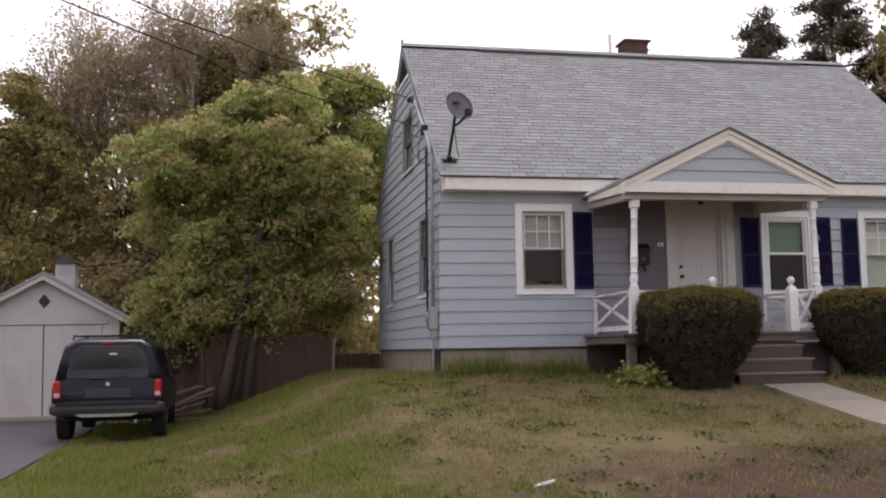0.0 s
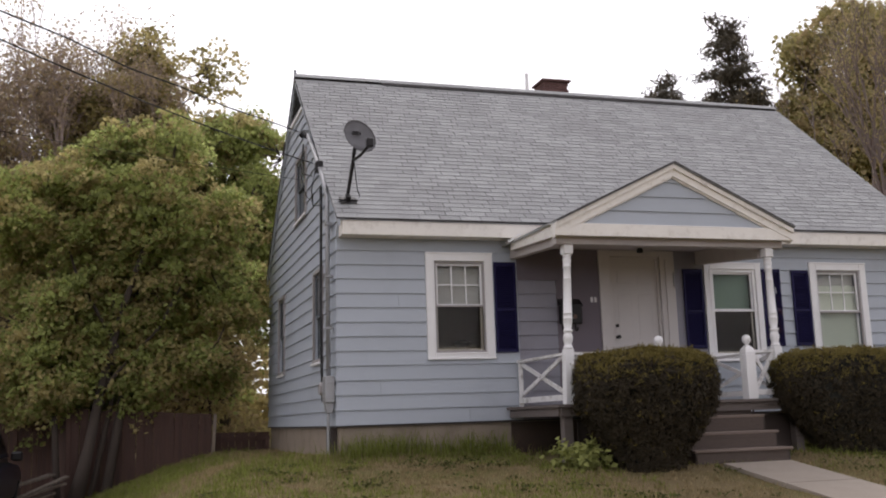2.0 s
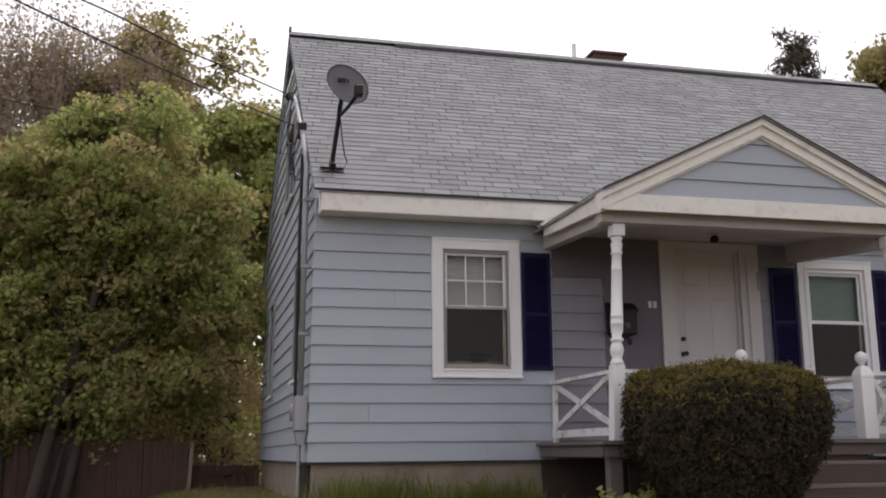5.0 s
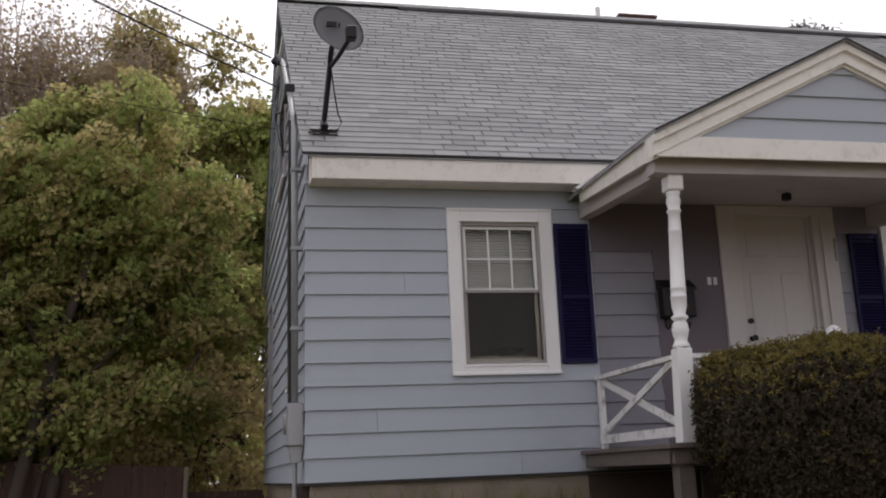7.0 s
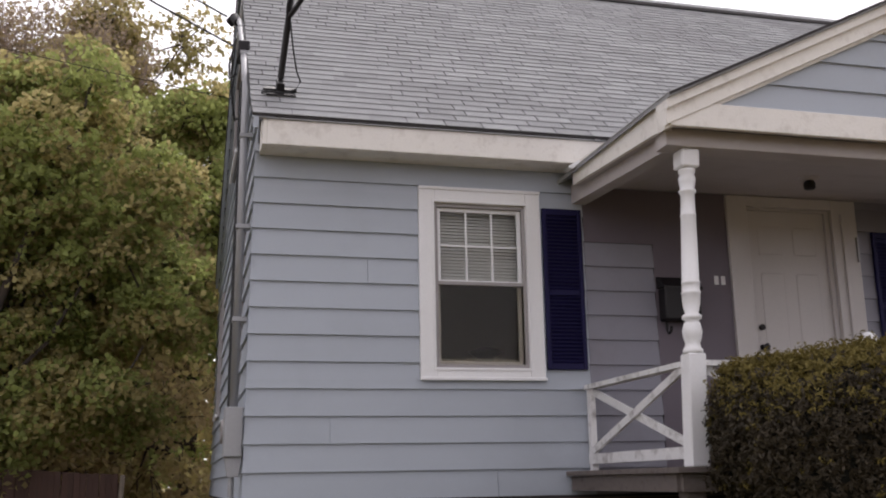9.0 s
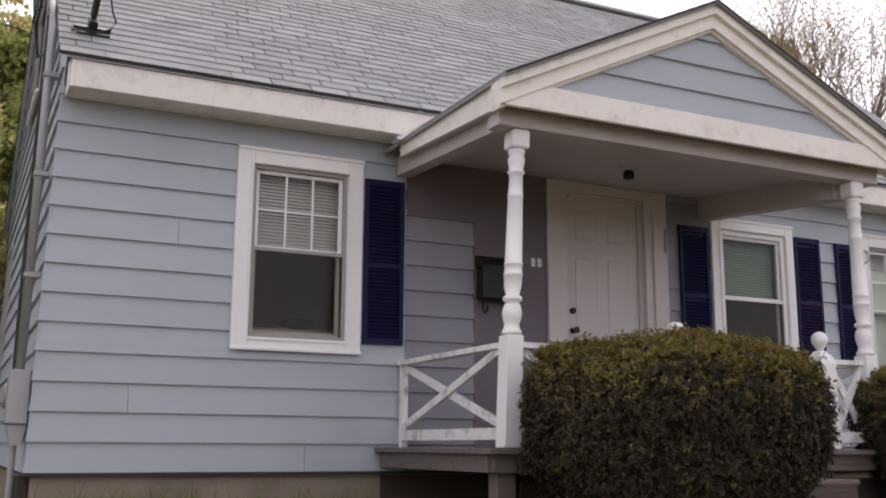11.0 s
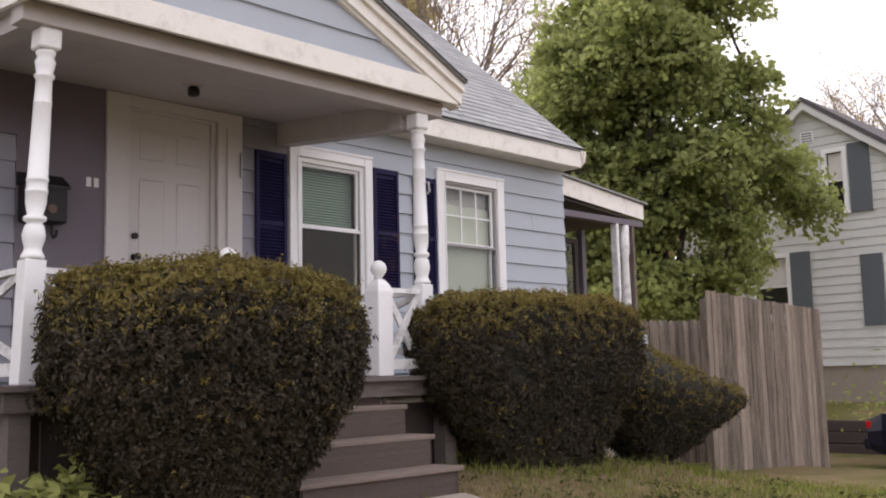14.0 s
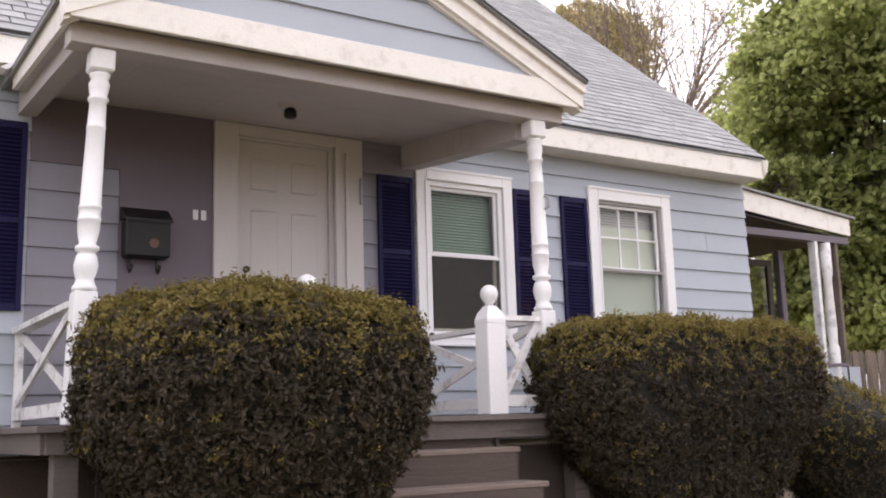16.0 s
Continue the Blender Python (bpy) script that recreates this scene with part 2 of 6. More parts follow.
LEAF_BROWN = leaf_mat("tan_green_bud_leaf", (0.44, 0.35, 0.19), tl=0.5)
LEAF_YELLOW = leaf_mat("yellow_green_leaf", (0.345, 0.305, 0.130), 0.25, tl=0.5)
NEEDLE = leaf_mat("dark_pine_needle", (0.125, 0.11, 0.085), 0.3, 0.2)
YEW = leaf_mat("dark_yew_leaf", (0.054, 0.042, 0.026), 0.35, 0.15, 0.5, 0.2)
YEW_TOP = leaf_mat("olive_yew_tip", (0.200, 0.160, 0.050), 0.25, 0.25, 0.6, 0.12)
HOSTA = leaf_mat("yellow_green_weed_leaf", (0.30, 0.315, 0.105))
GRASSB = leaf_mat("grass_blade", (0.190, 0.212, 0.052), 0.35, 0.35, 0.7)
WEEDG = leaf_mat("low_weed_leaf", (0.085, 0.092, 0.030), 0.3, 0.2, 0.8)
GRASSDRY = leaf_mat("dry_grass_blade", (0.285, 0.222, 0.122), 0.25, 0.3, 0.8)


def ground_mat():
    """Turf, dry straw and bare soil in patches."""
    m = bpy.data.materials.new("lawn_ground")
    m.use_nodes = True
    N, L = m.node_tree.nodes, m.node_tree.links
    bsdf = N["Principled BSDF"]
    bsdf.inputs["Roughness"].default_value = 0.95
    bsdf.inputs["Specular IOR Level"].default_value = 0.05
    geo = N.new("ShaderNodeNewGeometry")

    def noise_tex(scale, detail, rough=0.6):
        n = N.new("ShaderNodeTexNoise")
        n.inputs["Scale"].default_value, n.inputs["Detail"].default_value, n.inputs["Roughness"].default_value = scale, detail, rough
        L.new(geo.outputs["Position"], n.inputs["Vector"])
        return n.outputs["Fac"]

    def mix(fac, a, b):
        x = N.new("ShaderNodeMixRGB")
        L.new(fac, x.inputs["Fac"])
        for s, c in (("Color1", a), ("Color2", b)):
            if isinstance(c, tuple):
                x.inputs[s].default_value = (*c, 1)
            else:
                L.new(c, x.inputs[s])
        return x.outputs[0]

    def band(src, lo, hi):
        r = N.new("ShaderNodeMapRange")
        r.inputs["From Min"].default_value, r.inputs["From Max"].default_value = lo, hi
        L.new(src, r.inputs["Value"])
        return r.outputs[0]

    green = mix(noise_tex(14, 5), (0.085, 0.092, 0.026), (0.150, 0.142, 0.050))
    straw = mix(noise_tex(22, 5), (0.145, 0.110, 0.058), (0.245, 0.190, 0.108))
    soil = mix(noise_tex(9, 6), (0.062, 0.040, 0.029), (0.132, 0.088, 0.064))
    # bare soil in the middle of the front lawn
    att = N.new("ShaderNodeAttribute")
    att.attribute_name = "soil"
    s1 = N.new("ShaderNodeMath")
    s1.operation = "MULTIPLY_ADD"
    s1.inputs[1].default_value = 0.9
    L.new(noise_tex(1.1, 6, 0.7), s1.inputs[0])
    L.new(att.outputs["Fac"], s1.inputs[2])
    col = mix(band(noise_tex(0.7, 6, 0.7), 0.36, 0.54), green, straw)
    col = mix(band(s1.outputs[0], 0.72, 0.98), col, soil)
    L.new(col, bsdf.inputs["Base Color"])
    b = N.new("ShaderNodeBump")
    b.inputs["Strength"].default_value, b.inputs["Distance"].default_value = 0.7, 0.05
    L.new(noise_tex(18, 6, 0.7), b.inputs["Height"])
    L.new(b.outputs[0], bsdf.inputs["Normal"])
    return m


GROUND = ground_mat()


# ---- mesh helpers ----
def part(name, bm, material, parent=None, label="", smooth=False):
    """Links a bmesh as one mesh object, under a thing or a part where one is given."""
    me = bpy.data.meshes.new(name)
    bm.to_mesh(me)
    bm.free()
    me.materials.append(material)
    if smooth:
        me.polygons.foreach_set("use_smooth", [True] * len(me.polygons))
    ob = new(name, me)
    if parent:
        ob.parent = parent
    if label:
        ob["label"] = label
    return ob


def thing(name, label, category, group="", kind="", at=(0, 0, 0), rz=0):
    ob = new(name)
    ob.matrix_basis = pose(*at, 0, 0, rz)
    return tagged(ob, label, category, group, kind)


def add_box(bm, x0, x1, y0, y1, z0, z1, bevel=0.0):
    vs = [bm.verts.new((x, y, z)) for z in (z0, z1) for x, y in ((x0, y0), (x1, y0), (x1, y1), (x0, y1))]
    fs = [bm.faces.new([vs[i] for i in f]) for f in ((3, 2, 1, 0), (4, 5, 6, 7), (0, 1, 5, 4), (1, 2, 6, 5), (2, 3, 7, 6), (3, 0, 4, 7))]
    if bevel:
        es = list({e for f in fs for e in f.edges})
        bmesh.ops.bevel(bm, geom=es, offset=bevel, segments=1, affect="EDGES")
    return bm


def box(x0, x1, y0, y1, z0, z1, bevel=0.0):
    return add_box(bmesh.new(), x0, x1, y0, y1, z0, z1, bevel)


def add_bar(bm, a, b, w, h, up=(0, 0, 1)):
    """A square bar from a to b, w wide and h high."""
    a, b = Vector(a), Vector(b)
    d = (b - a).normalized()
    s = d.cross(Vector(up)).normalized()
    u = s.cross(d)
    vs = [bm.verts.new(p + s * sx * w / 2 + u * su * h / 2) for p in (a, b) for sx, su in ((-1, -1), (1, -1), (1, 1), (-1, 1))]
    for f in ((3, 2, 1, 0), (4, 5, 6, 7), (0, 1, 5, 4), (1, 2, 6, 5), (2, 3, 7, 6), (3, 0, 4, 7)):
        bm.faces.new([vs[i] for i in f])
    return bm


def add_tube(bm, pts, radii, seg=8, cap=True):
    pts = [Vector(p) for p in pts]
    rings = []
    for i, p in enumerate(pts):
        d = (pts[min(i + 1, len(pts) - 1)] - pts[max(i - 1, 0)]).normalized()
        s = d.cross(Vector((0, 0, 1)) if abs(d.z) < 0.9 else Vector((1, 0, 0))).normalized()
        u = s.cross(d)
        r = radii[i] if isinstance(radii, (list, tuple)) else radii
        rings.append([bm.verts.new(p + (s * math.cos(k * math.tau / seg) + u * math.sin(k * math.tau / seg)) * r) for k in range(seg)])
    for a, b in zip(rings, rings[1:]):
        for k in range(seg):
            bm.faces.new((a[k], a[(k + 1) % seg], b[(k + 1) % seg], b[k]))
    if cap:
        bm.faces.new(rings[0][::-1])
        bm.faces.new(rings[-1])
    return bm


def add_lathe(bm, cx, cy, profile, seg=16):
    """A turned shape: profile is (radius, z) from the bottom up."""
    rings = [[bm.verts.new((cx + r * math.cos(k * math.tau / seg), cy + r * math.sin(k * math.tau / seg), z)) for k in range(seg)] for r, z in profile]
    for a, b in zip(rings, rings[1:]):
        for k in range(seg):
            bm.faces.new((a[k], a[(k + 1) % seg], b[(k + 1) % seg], b[k]))
    bm.faces.new(rings[0][::-1])
    bm.faces.new(rings[-1])
    return bm


def panel(outline, holes, to3d, depth):
    """A flat slab with holes: outline and holes are lists of (u, v); to3d maps (u, v, d) to a place; depth is its thickness."""
    bm = bmesh.new()
    loops = []
    for loop in (outline, *holes):
        vs = [bm.verts.new((u, v, 0)) for u, v in loop]
        loops += [bm.edges.new((vs[i], vs[(i + 1) % len(vs)])) for i in range(len(vs))]
    bmesh.ops.triangle_fill(bm, use_beauty=True, use_dissolve=False, edges=loops)
    ret = bmesh.ops.extrude_face_region(bm, geom=bm.faces[:])
    for v in (g for g in ret["geom"] if isinstance(g, bmesh.types.BMVert)):
        v.co.z = depth
    for v in bm.verts:
        v.co = to3d(*v.co)
    bmesh.ops.recalc_face_normals(bm, faces=bm.faces[:])
    return bm


def rect(u0, u1, v0, v1):
    return [(u0, v0), (u1, v0), (u1, v1), (u0, v1)]


def prism(poly, axis, lo, hi):
    """A polygon of (a, b) swept along an axis: 'x' sweeps (y, z), 'y' sweeps (x, z), 'z' sweeps (x, y)."""
    bm = bmesh.new()

    def place(a, b, c):
        return {"x": (c, a, b), "y": (a, c, b), "z": (a, b, c)}[axis]
    lo_v = [bm.verts.new(place(a, b, lo)) for a, b in poly]
    hi_v = [bm.verts.new(place(a, b, hi)) for a, b in poly]
    bm.faces.new(lo_v)
    bm.faces.new(hi_v[::-1])
    n = len(poly)
    for i in range(n):
        bm.faces.new((lo_v[i], hi_v[i], hi_v[(i + 1) % n], lo_v[(i + 1) % n]))
    bmesh.ops.recalc_face_normals(bm, faces=bm.faces[:])
    return bm


def mesh_from(name, verts, faces, material, parent=None, smooth=False):
    me = bpy.data.meshes.new(name)
    me.from_pydata(verts, [], faces)
    me.materials.append(material)
    if smooth:
        me.polygons.foreach_set("use_smooth", [True] * len(me.polygons))
    ob = new(name, me)
    if parent:
        ob.parent = parent
    return ob


def smoothstep(t):
    t = min(max(t, 0.0), 1.0)
    return t * t * (3 - 2 * t)


# ---- ground ----
FRONT_Y = [-300, -40, -16, -12, -7.5, -5.0, -3.0, -2.0, 0.0, 300]
FRONT_Z = [-1.4, -1.3, -1.12, -1.04, -0.84, -0.60, -0.31, -0.17, -0.06, -0.06]


def ground_z(x, y):
    z = float(np.interp(y, FRONT_Y, FRONT_Z))
    left = smoothstep((-0.7 - x) / 4.0)
    z += (-1.08 - z) * left * (1.0 if y < 9 else max(0.0, 1 - (y - 9) / 20))
    right = smoothstep((x - 6.2) / 6.4)
    z += (min(z, -0.80) - z) * right
    z -= 0.32 * smoothstep((x - 13.4) / 2.6) * (1 - smoothstep((x - 19.2) / 1.0)) * (y < 14)
    z += 0.55 * smoothstep((x - 19.6) / 3.2)
    return z


def ground_rough(x, y):
    near = smoothstep((22 - math.hypot(x, y + 4)) / 8)
    on_drive = 1 - smoothstep((-5.9 - x) / 0.5) * smoothstep((x + 12) / 0.5)
    n = noise.noise((x * 0.9, y * 0.9, 3.1)) * 0.035 + noise.noise((x * 3.1, y * 3.1, 7.7)) * 0.018
    return n * near * on_drive


def soil_amount(x, y):
    a = math.exp(-(((x - 3.2) / 5.2) ** 2 + ((y + 8.6) / 3.6) ** 2))
    return 0.86 * a - 0.10 + 0.05 * smoothstep((x - 5.4) / 1.6) * smoothstep((-1.2 - y) / 1.0) + 0.25 * smoothstep((-0.35 + y + 0.6) / 0.5) * (x > 0)


def axis_steps(lo, a, b, hi, fine):
    s = list(np.arange(a, b + 1e-6, fine))
    step, v = fine, a
    while v > lo:
        step *= 1.35
        v -= step
        s.insert(0, max(v, lo))
    step, v = fine, b
    while v < hi:
        step *= 1.35
        v += step
        s.append(min(v, hi))
    return s


gx, gy = axis_steps(-600, -9, 19.8, 600, 0.22), axis_steps(-600, -17, 8, 900, 0.22)
gverts = [(x, y, ground_z(x, y) + ground_rough(x, y)) for y in gy for x in gx]
nx = len(gx)
gfaces = [(j * nx + i, j * nx + i + 1, (j + 1) * nx + i + 1, (j + 1) * nx + i) for j in range(len(gy) - 1) for i in range(nx - 1)]
ground = tagged(mesh_from("ground", gverts, gfaces, GROUND, smooth=True), "patchy lawn with worn soil and dry grass", "ground", kind="structure")
ga = ground.data.attributes.new("soil", "FLOAT", "POINT")
ga.data.foreach_set("value", [soil_amount(x, y) for x, y, z in gverts])

# ---- house: main volume ----
HX0, HX1, HY0, HY1 = 0.0, 9.92, 0.0, 7.05
SILL = 0.385          # bottom of the siding
RIDGE_Y, RIDGE_Z = 3.55, 6.50
BACK_Y = 7.18
ROOF_Y0, ROOF_Z0 = -0.295, 3.185   # front roof edge
SLOPE = (RIDGE_Z - ROOF_Z0) / (RIDGE_Y - ROOF_Y0)
COURSE = 0.2002


def roof_z(y):
    return RIDGE_Z - abs(y - RIDGE_Y) * SLOPE


house = thing("house", "small pale blue clapboard house with a grey gabled roof", "house")

W1, W2, W3 = (1.305, 2.308, 1.253, 2.774), (5.782, 6.795, 1.16, 2.690), (7.701, 8.780, 1.22, 2.713)   # outer trim: x0 x1 z0 z1
DOOR = (4.22, 4.98, 0.60, 2.74)
DOOR_HOLE = (4.185, 5.025, 0.585, 2.765)


def inset(r, d):
    return (r[0] + d, r[1] - d, r[2] + d, r[3] - d)


front_open = [inset(W1, 0.10), inset(W2, 0.09), inset(W3, 0.10), DOOR_HOLE]
front_wall = part("wall", panel(rect(HX0 + 0.02, HX1 - 0.02, SILL, 3.06), [rect(*o) for o in front_open], lambda u, v, d: (u, 0.02 + d, v), 0.14), SIDING, house)
G_LOW1, G_LOW2, G_UP = (0.96, 1.81, 1.29, 2.72), (4.80, 5.60, 1.29, 2.77), (2.50, 3.62, 3.80, 4.95)   # outer trim: y0 y1 z0 z1
gable_outline = [(HY0 + 0.17, SILL), (HY1, SILL), (HY1, roof_z(HY1) - 0.10), (RIDGE_Y, RIDGE_Z - 0.10), (HY0 + 0.17, roof_z(HY0 + 0.17) - 0.10)]
gable_wall = part("wall", panel(gable_outline, [rect(*inset(r, 0.08)) for r in (G_LOW1, G_LOW2, G_UP)], lambda u, v, d: (0.02 + d, u, v), 0.14), SIDING, house)
part("wall", panel(gable_outline, [], lambda u, v, d: (HX1 - 0.16 + d, u, v), 0.14), SIDING, house)
part("wall", box(HX0 + 0.17, HX1 - 0.17, HY1 - 0.16, HY1 - 0.02, SILL, 3.06), SIDING, house)
part("foundation", box(HX0 + 0.05, HX1 - 0.05, HY0 + 0.05, HY1 - 0.05, -1.2, SILL), CONCRETE, house, "tan concrete foundation")
# thin dark slab painting the shade under the porch onto the foundation
part("foundation_patch", box(2.52, 6.08, HY0 + 0.042, HY0 + 0.0495, -0.6, SILL - 0.03), UNDER_SHADE, house, "brown foundation under the porch, darkened for the shade there")
part("sill_strip", box(HX0 - 0.004, HX1 + 0.004, HY0 - 0.004, HY0 + 0.045, SILL - 0.022, SILL - 0.002), FELT, house)
part("sill_strip", box(HX0 - 0.004, HX0 + 0.045, HY0 + 0.05, HY1, SILL - 0.022, SILL - 0.002), FELT, house)
part("room_floor", box(0.2, 9.7, 0.2, 6.9, 0.5, 0.58), ROOMF, house)
part("room_ceiling", box(0.2, 9.7, 0.2, 6.9, 2.98, 3.04), ROOM, house)
for xa in (3.4, 5.55, 7.3):
    part("partition", box(xa, xa + 0.1, 0.2, 3.5, 0.58, 2.98), ROOM, house)
part("partition", box(0.2, 9.7, 3.5, 3.6, 0.58, 2.98), ROOM, house)


def spans(lo, hi, cuts):
    """What is left of lo..hi after the cuts."""
    out, a = [], lo
    for c, d in sorted(cuts):
        if d <= a or c >= hi:
            continue
        if c > a:
            out.append((a, c))
        a = max(a, d)
    if a < hi:
        out.append((a, hi))
    return [(p, q) for p, q in out if q - p > 0.01]


def board(wall, u0, u1, t0, t1, z0, frac0, frac1, to3d, material=None):
    """A lapped clapboard between heights frac0..frac1 of its course; t0, t1 are its ends at the top."""
    zb, zt = z0 + COURSE * frac0, z0 + COURSE * frac1
    ob_, ot = 0.027 - 0.021 * frac0, 0.027 - 0.021 * frac1
    bm = bmesh.new()
    a = [bm.verts.new(to3d(u0, zb, ob_)), bm.verts.new(to3d(u1, zb, ob_)), bm.verts.new(to3d(t1, zt, ot)), bm.verts.new(to3d(t0, zt, ot))]
    b = [bm.verts.new(to3d(u0, zb, 0.0)), bm.verts.new(to3d(u1, zb, 0.0)), bm.verts.new(to3d(t1, zt, 0.0)), bm.verts.new(to3d(t0, zt, 0.0))]
    bm.faces.new(a)
    for i in range(4):
        bm.faces.new((a[i], b[i], b[(i + 1) % 4], a[(i + 1) % 4]))
    bmesh.ops.recalc_face_normals(bm, faces=bm.faces[:])
    return part("clapboard", bm, material or SIDING, wall)


def clad(wall, u0, u1, top, openings, to3d, joints=(), left=None, right=None, material=None, z_from=SILL):
    """Lapped boards over a wall; left and right give slanted ends as functions of height."""
    k = 0
    while z_from + k * COURSE < top - 0.02:
        z0 = z_from + k * COURSE
        z1 = min(z0 + COURSE, top)
        levels = sorted({z0, z1, *(v for o in openings for v in (o[2], o[3]) if z0 < v < z1)})
        for za, zb in zip(levels, levels[1:]):
            if zb - za < 0.012:
                continue
            mid = (za + zb) / 2
            cuts = [(o[0], o[1]) for o in openings if o[2] < mid < o[3]]
            lo, hi = (left(zb) if left else u0), (right(zb) if right else u1)
            if hi - lo < 0.03:
                continue
            for a, b in spans(lo, hi, cuts):
                la = left(za) if left and a == lo else a
                rb = right(za) if right and b == hi else b
                cut = [j for j in joints if a + 0.3 < j[0] < b - 0.3 and j[1] == k]
                if cut:
                    j = cut[0][0]
                    board(wall, la, j - 0.0015, a, j - 0.0015, z0, (za - z0) / COURSE, (zb - z0) / COURSE, to3d, material)
                    board(wall, j + 0.0015, rb, j + 0.0015, b, z0, (za - z0) / COURSE, (zb - z0) / COURSE, to3d, material)
                else:
                    board(wall, la, rb, a, b, z0, (za - z0) / COURSE, (zb - z0) / COURSE, to3d, material)
        k += 1


def on_front(u, v, d):
    return (u, 0.018 - d, v)


def on_gable(u, v, d):
    return (0.018 - d, u, v)


trim_open = [W1, W2, W3, (4.00, 5.266, 0.40, 2.855)]
clad(front_wall, HX0 - 0.002, HX1 + 0.002, 3.04, trim_open + [(2.69, 4.0, 0.3, 3.1), (5.266, W2[0], 0.3, 3.1)], on_front, joints=((0.62, 2), (1.9, 0), (8.9, 5), (0.9, 8), (9.3, 9)))
clad(gable_wall, HY0, HY1, RIDGE_Z - 0.12, [G_LOW1, G_LOW2, G_UP, (2.55, 4.55, 5.74, 6.6)], on_gable,
     left=lambda z: max(HY0 + 0.0, RIDGE_Y - (RIDGE_Z - 0.10 - z) / SLOPE), right=lambda z: min(HY1, RIDGE_Y + (RIDGE_Z - 0.10 - z) / SLOPE),
     joints=((1.5, 2), (4.0, 1), (3.3, 10)))
# siding under the porch in the colour that carries the roof's shade
clad(front_wall, 2.692, 3.998, 2.78, [(2.69, 4.0, 2.386, 3.1), (3.30, 4.0, 0.3, 2.386)], on_front, material=SHADED_SIDING)
clad(front_wall, 5.268, W2[0] - 0.002, 2.858, [], on_front, material=SHADED_SIDING)
# flat mauve board; its arm over the siding stands for ceiling shade
part("siding_panel", panel([(2.692, 2.388), (3.302, 2.388), (3.302, 0.56), (3.998, 0.56), (3.998, 2.855), (2.692, 2.855)], [], lambda u, v, d: (u, d, v), 0.018), SHADED_MAUVE, front_wall, "dark mauve flat board beside the door with porch shade in its colour")

# triangular attic louver under the peak
louver = part("gable_louver", prism([(RIDGE_Y - 0.72, 5.76), (RIDGE_Y + 0.72, 5.76), (RIDGE_Y, 6.40)], "x", -0.004, 0.018), FELT, gable_wall, "dark triangular attic louver")
bm = bmesh.new()
for a, b in (((-0.78, 5.74), (0.78, 5.74)), ((-0.78, 5.74), (0, 6.44)), ((0.78, 5.74), (0, 6.44))):
    add_bar(bm, (-0.012, RIDGE_Y + a[0], a[1]), (-0.012, RIDGE_Y + b[0], b[1]), 0.07, 0.03, up=(1, 0, 0))
part("louver_frame", bm, TRIM, louver)
for i in range(5):
    w = 0.62 - i * 0.125
    bm = bmesh.new()
    add_bar(bm, (-0.014, RIDGE_Y - w, 5.82 + i * 0.1), (-0.014, RIDGE_Y + w, 5.82 + i * 0.1), 0.012, 0.06, up=(0.6, 0, 1))
    part("louver_slat", bm, SLATEBLUE, louver)

# ---- main roof ----
RX0, RX1 = -0.055, HX1 + 0.04
deck = prism([(ROOF_Y0, ROOF_Z0), (RIDGE_Y, RIDGE_Z), (BACK_Y, roof_z(BACK_Y)), (BACK_Y, roof_z(BACK_Y) - 0.02), (RIDGE_Y, RIDGE_Z - 0.06), (ROOF_Y0, ROOF_Z0 - 0.015)], "x", RX0, RX1)
roof = part("roof", deck, FELT, house, "weathered pale grey asphalt shingle roof")
part("roof_slope", prism([(RIDGE_Y + 0.005, RIDGE_Z + 0.014), (BACK_Y, roof_z(BACK_Y) + 0.012), (BACK_Y, roof_z(BACK_Y) + 0.002), (RIDGE_Y + 0.005, RIDGE_Z + 0.004)], "x", RX0, RX1), SHINGLE, roof)
part("ridge_vent", prism([(RIDGE_Y - 0.14, RIDGE_Z - 0.090), (RIDGE_Y - 0.115, RIDGE_Z - 0.050), (RIDGE_Y, RIDGE_Z + 0.047), (RIDGE_Y + 0.115, RIDGE_Z - 0.050), (RIDGE_Y + 0.14, RIDGE_Z - 0.090), (RIDGE_Y, RIDGE_Z + 0.012)], "x", 1.6, RX1 - 1.15), FELT, roof, "black ridge vent")
part("ridge_cap", prism([(RIDGE_Y - 0.09, RIDGE_Z - 0.022), (RIDGE_Y, RIDGE_Z + 0.062), (RIDGE_Y + 0.09, RIDGE_Z - 0.022), (RIDGE_Y, RIDGE_Z + 0.05)], "x", RX0, RX1 - 0.02), SHINGLE, roof)
# rake boards on both gables
for xa, xb in ((-0.042, -0.004), (HX1 + 0.004, HX1 + 0.03)):
    for s in (-1, 1):
        e = BACK_Y if s > 0 else ROOF_Y0
        ze = roof_z(e)
        part("rake_board", prism([(RIDGE_Y, RIDGE_Z - 0.062), (e, ze - 0.022), (e, ze - 0.11), (RIDGE_Y, RIDGE_Z - 0.16)], "x", xa, xb), SIDING if xa < 0 else CREAM, house)
# eave: fascia, soffit, drip edge
part("fascia", box(0.06, HX1 + 0.02, -0.272, -0.239, 2.962, 3.158, 0.004), CREAM, house, "weathered cream fascia board")
part("soffit", box(0.06, HX1 + 0.02, -0.238, 0.0, 2.962, 2.982), CREAM, house)
part("eave_return", prism([(-0.272, 2.962), (0.0, 2.962), (0.0, 3.22), (-0.272, 3.158)], "x", 0.03, 0.0595), CREAM, house)
part("drip_edge", box(-0.05, HX1 + 0.03, -0.292, -0.236, 3.159, 3.165), GREYM, house)
part("fascia", box(0.02, HX1 + 0.03, BACK_Y - 0.035, BACK_Y - 0.005, 3.10, 3.28), CREAM, house)
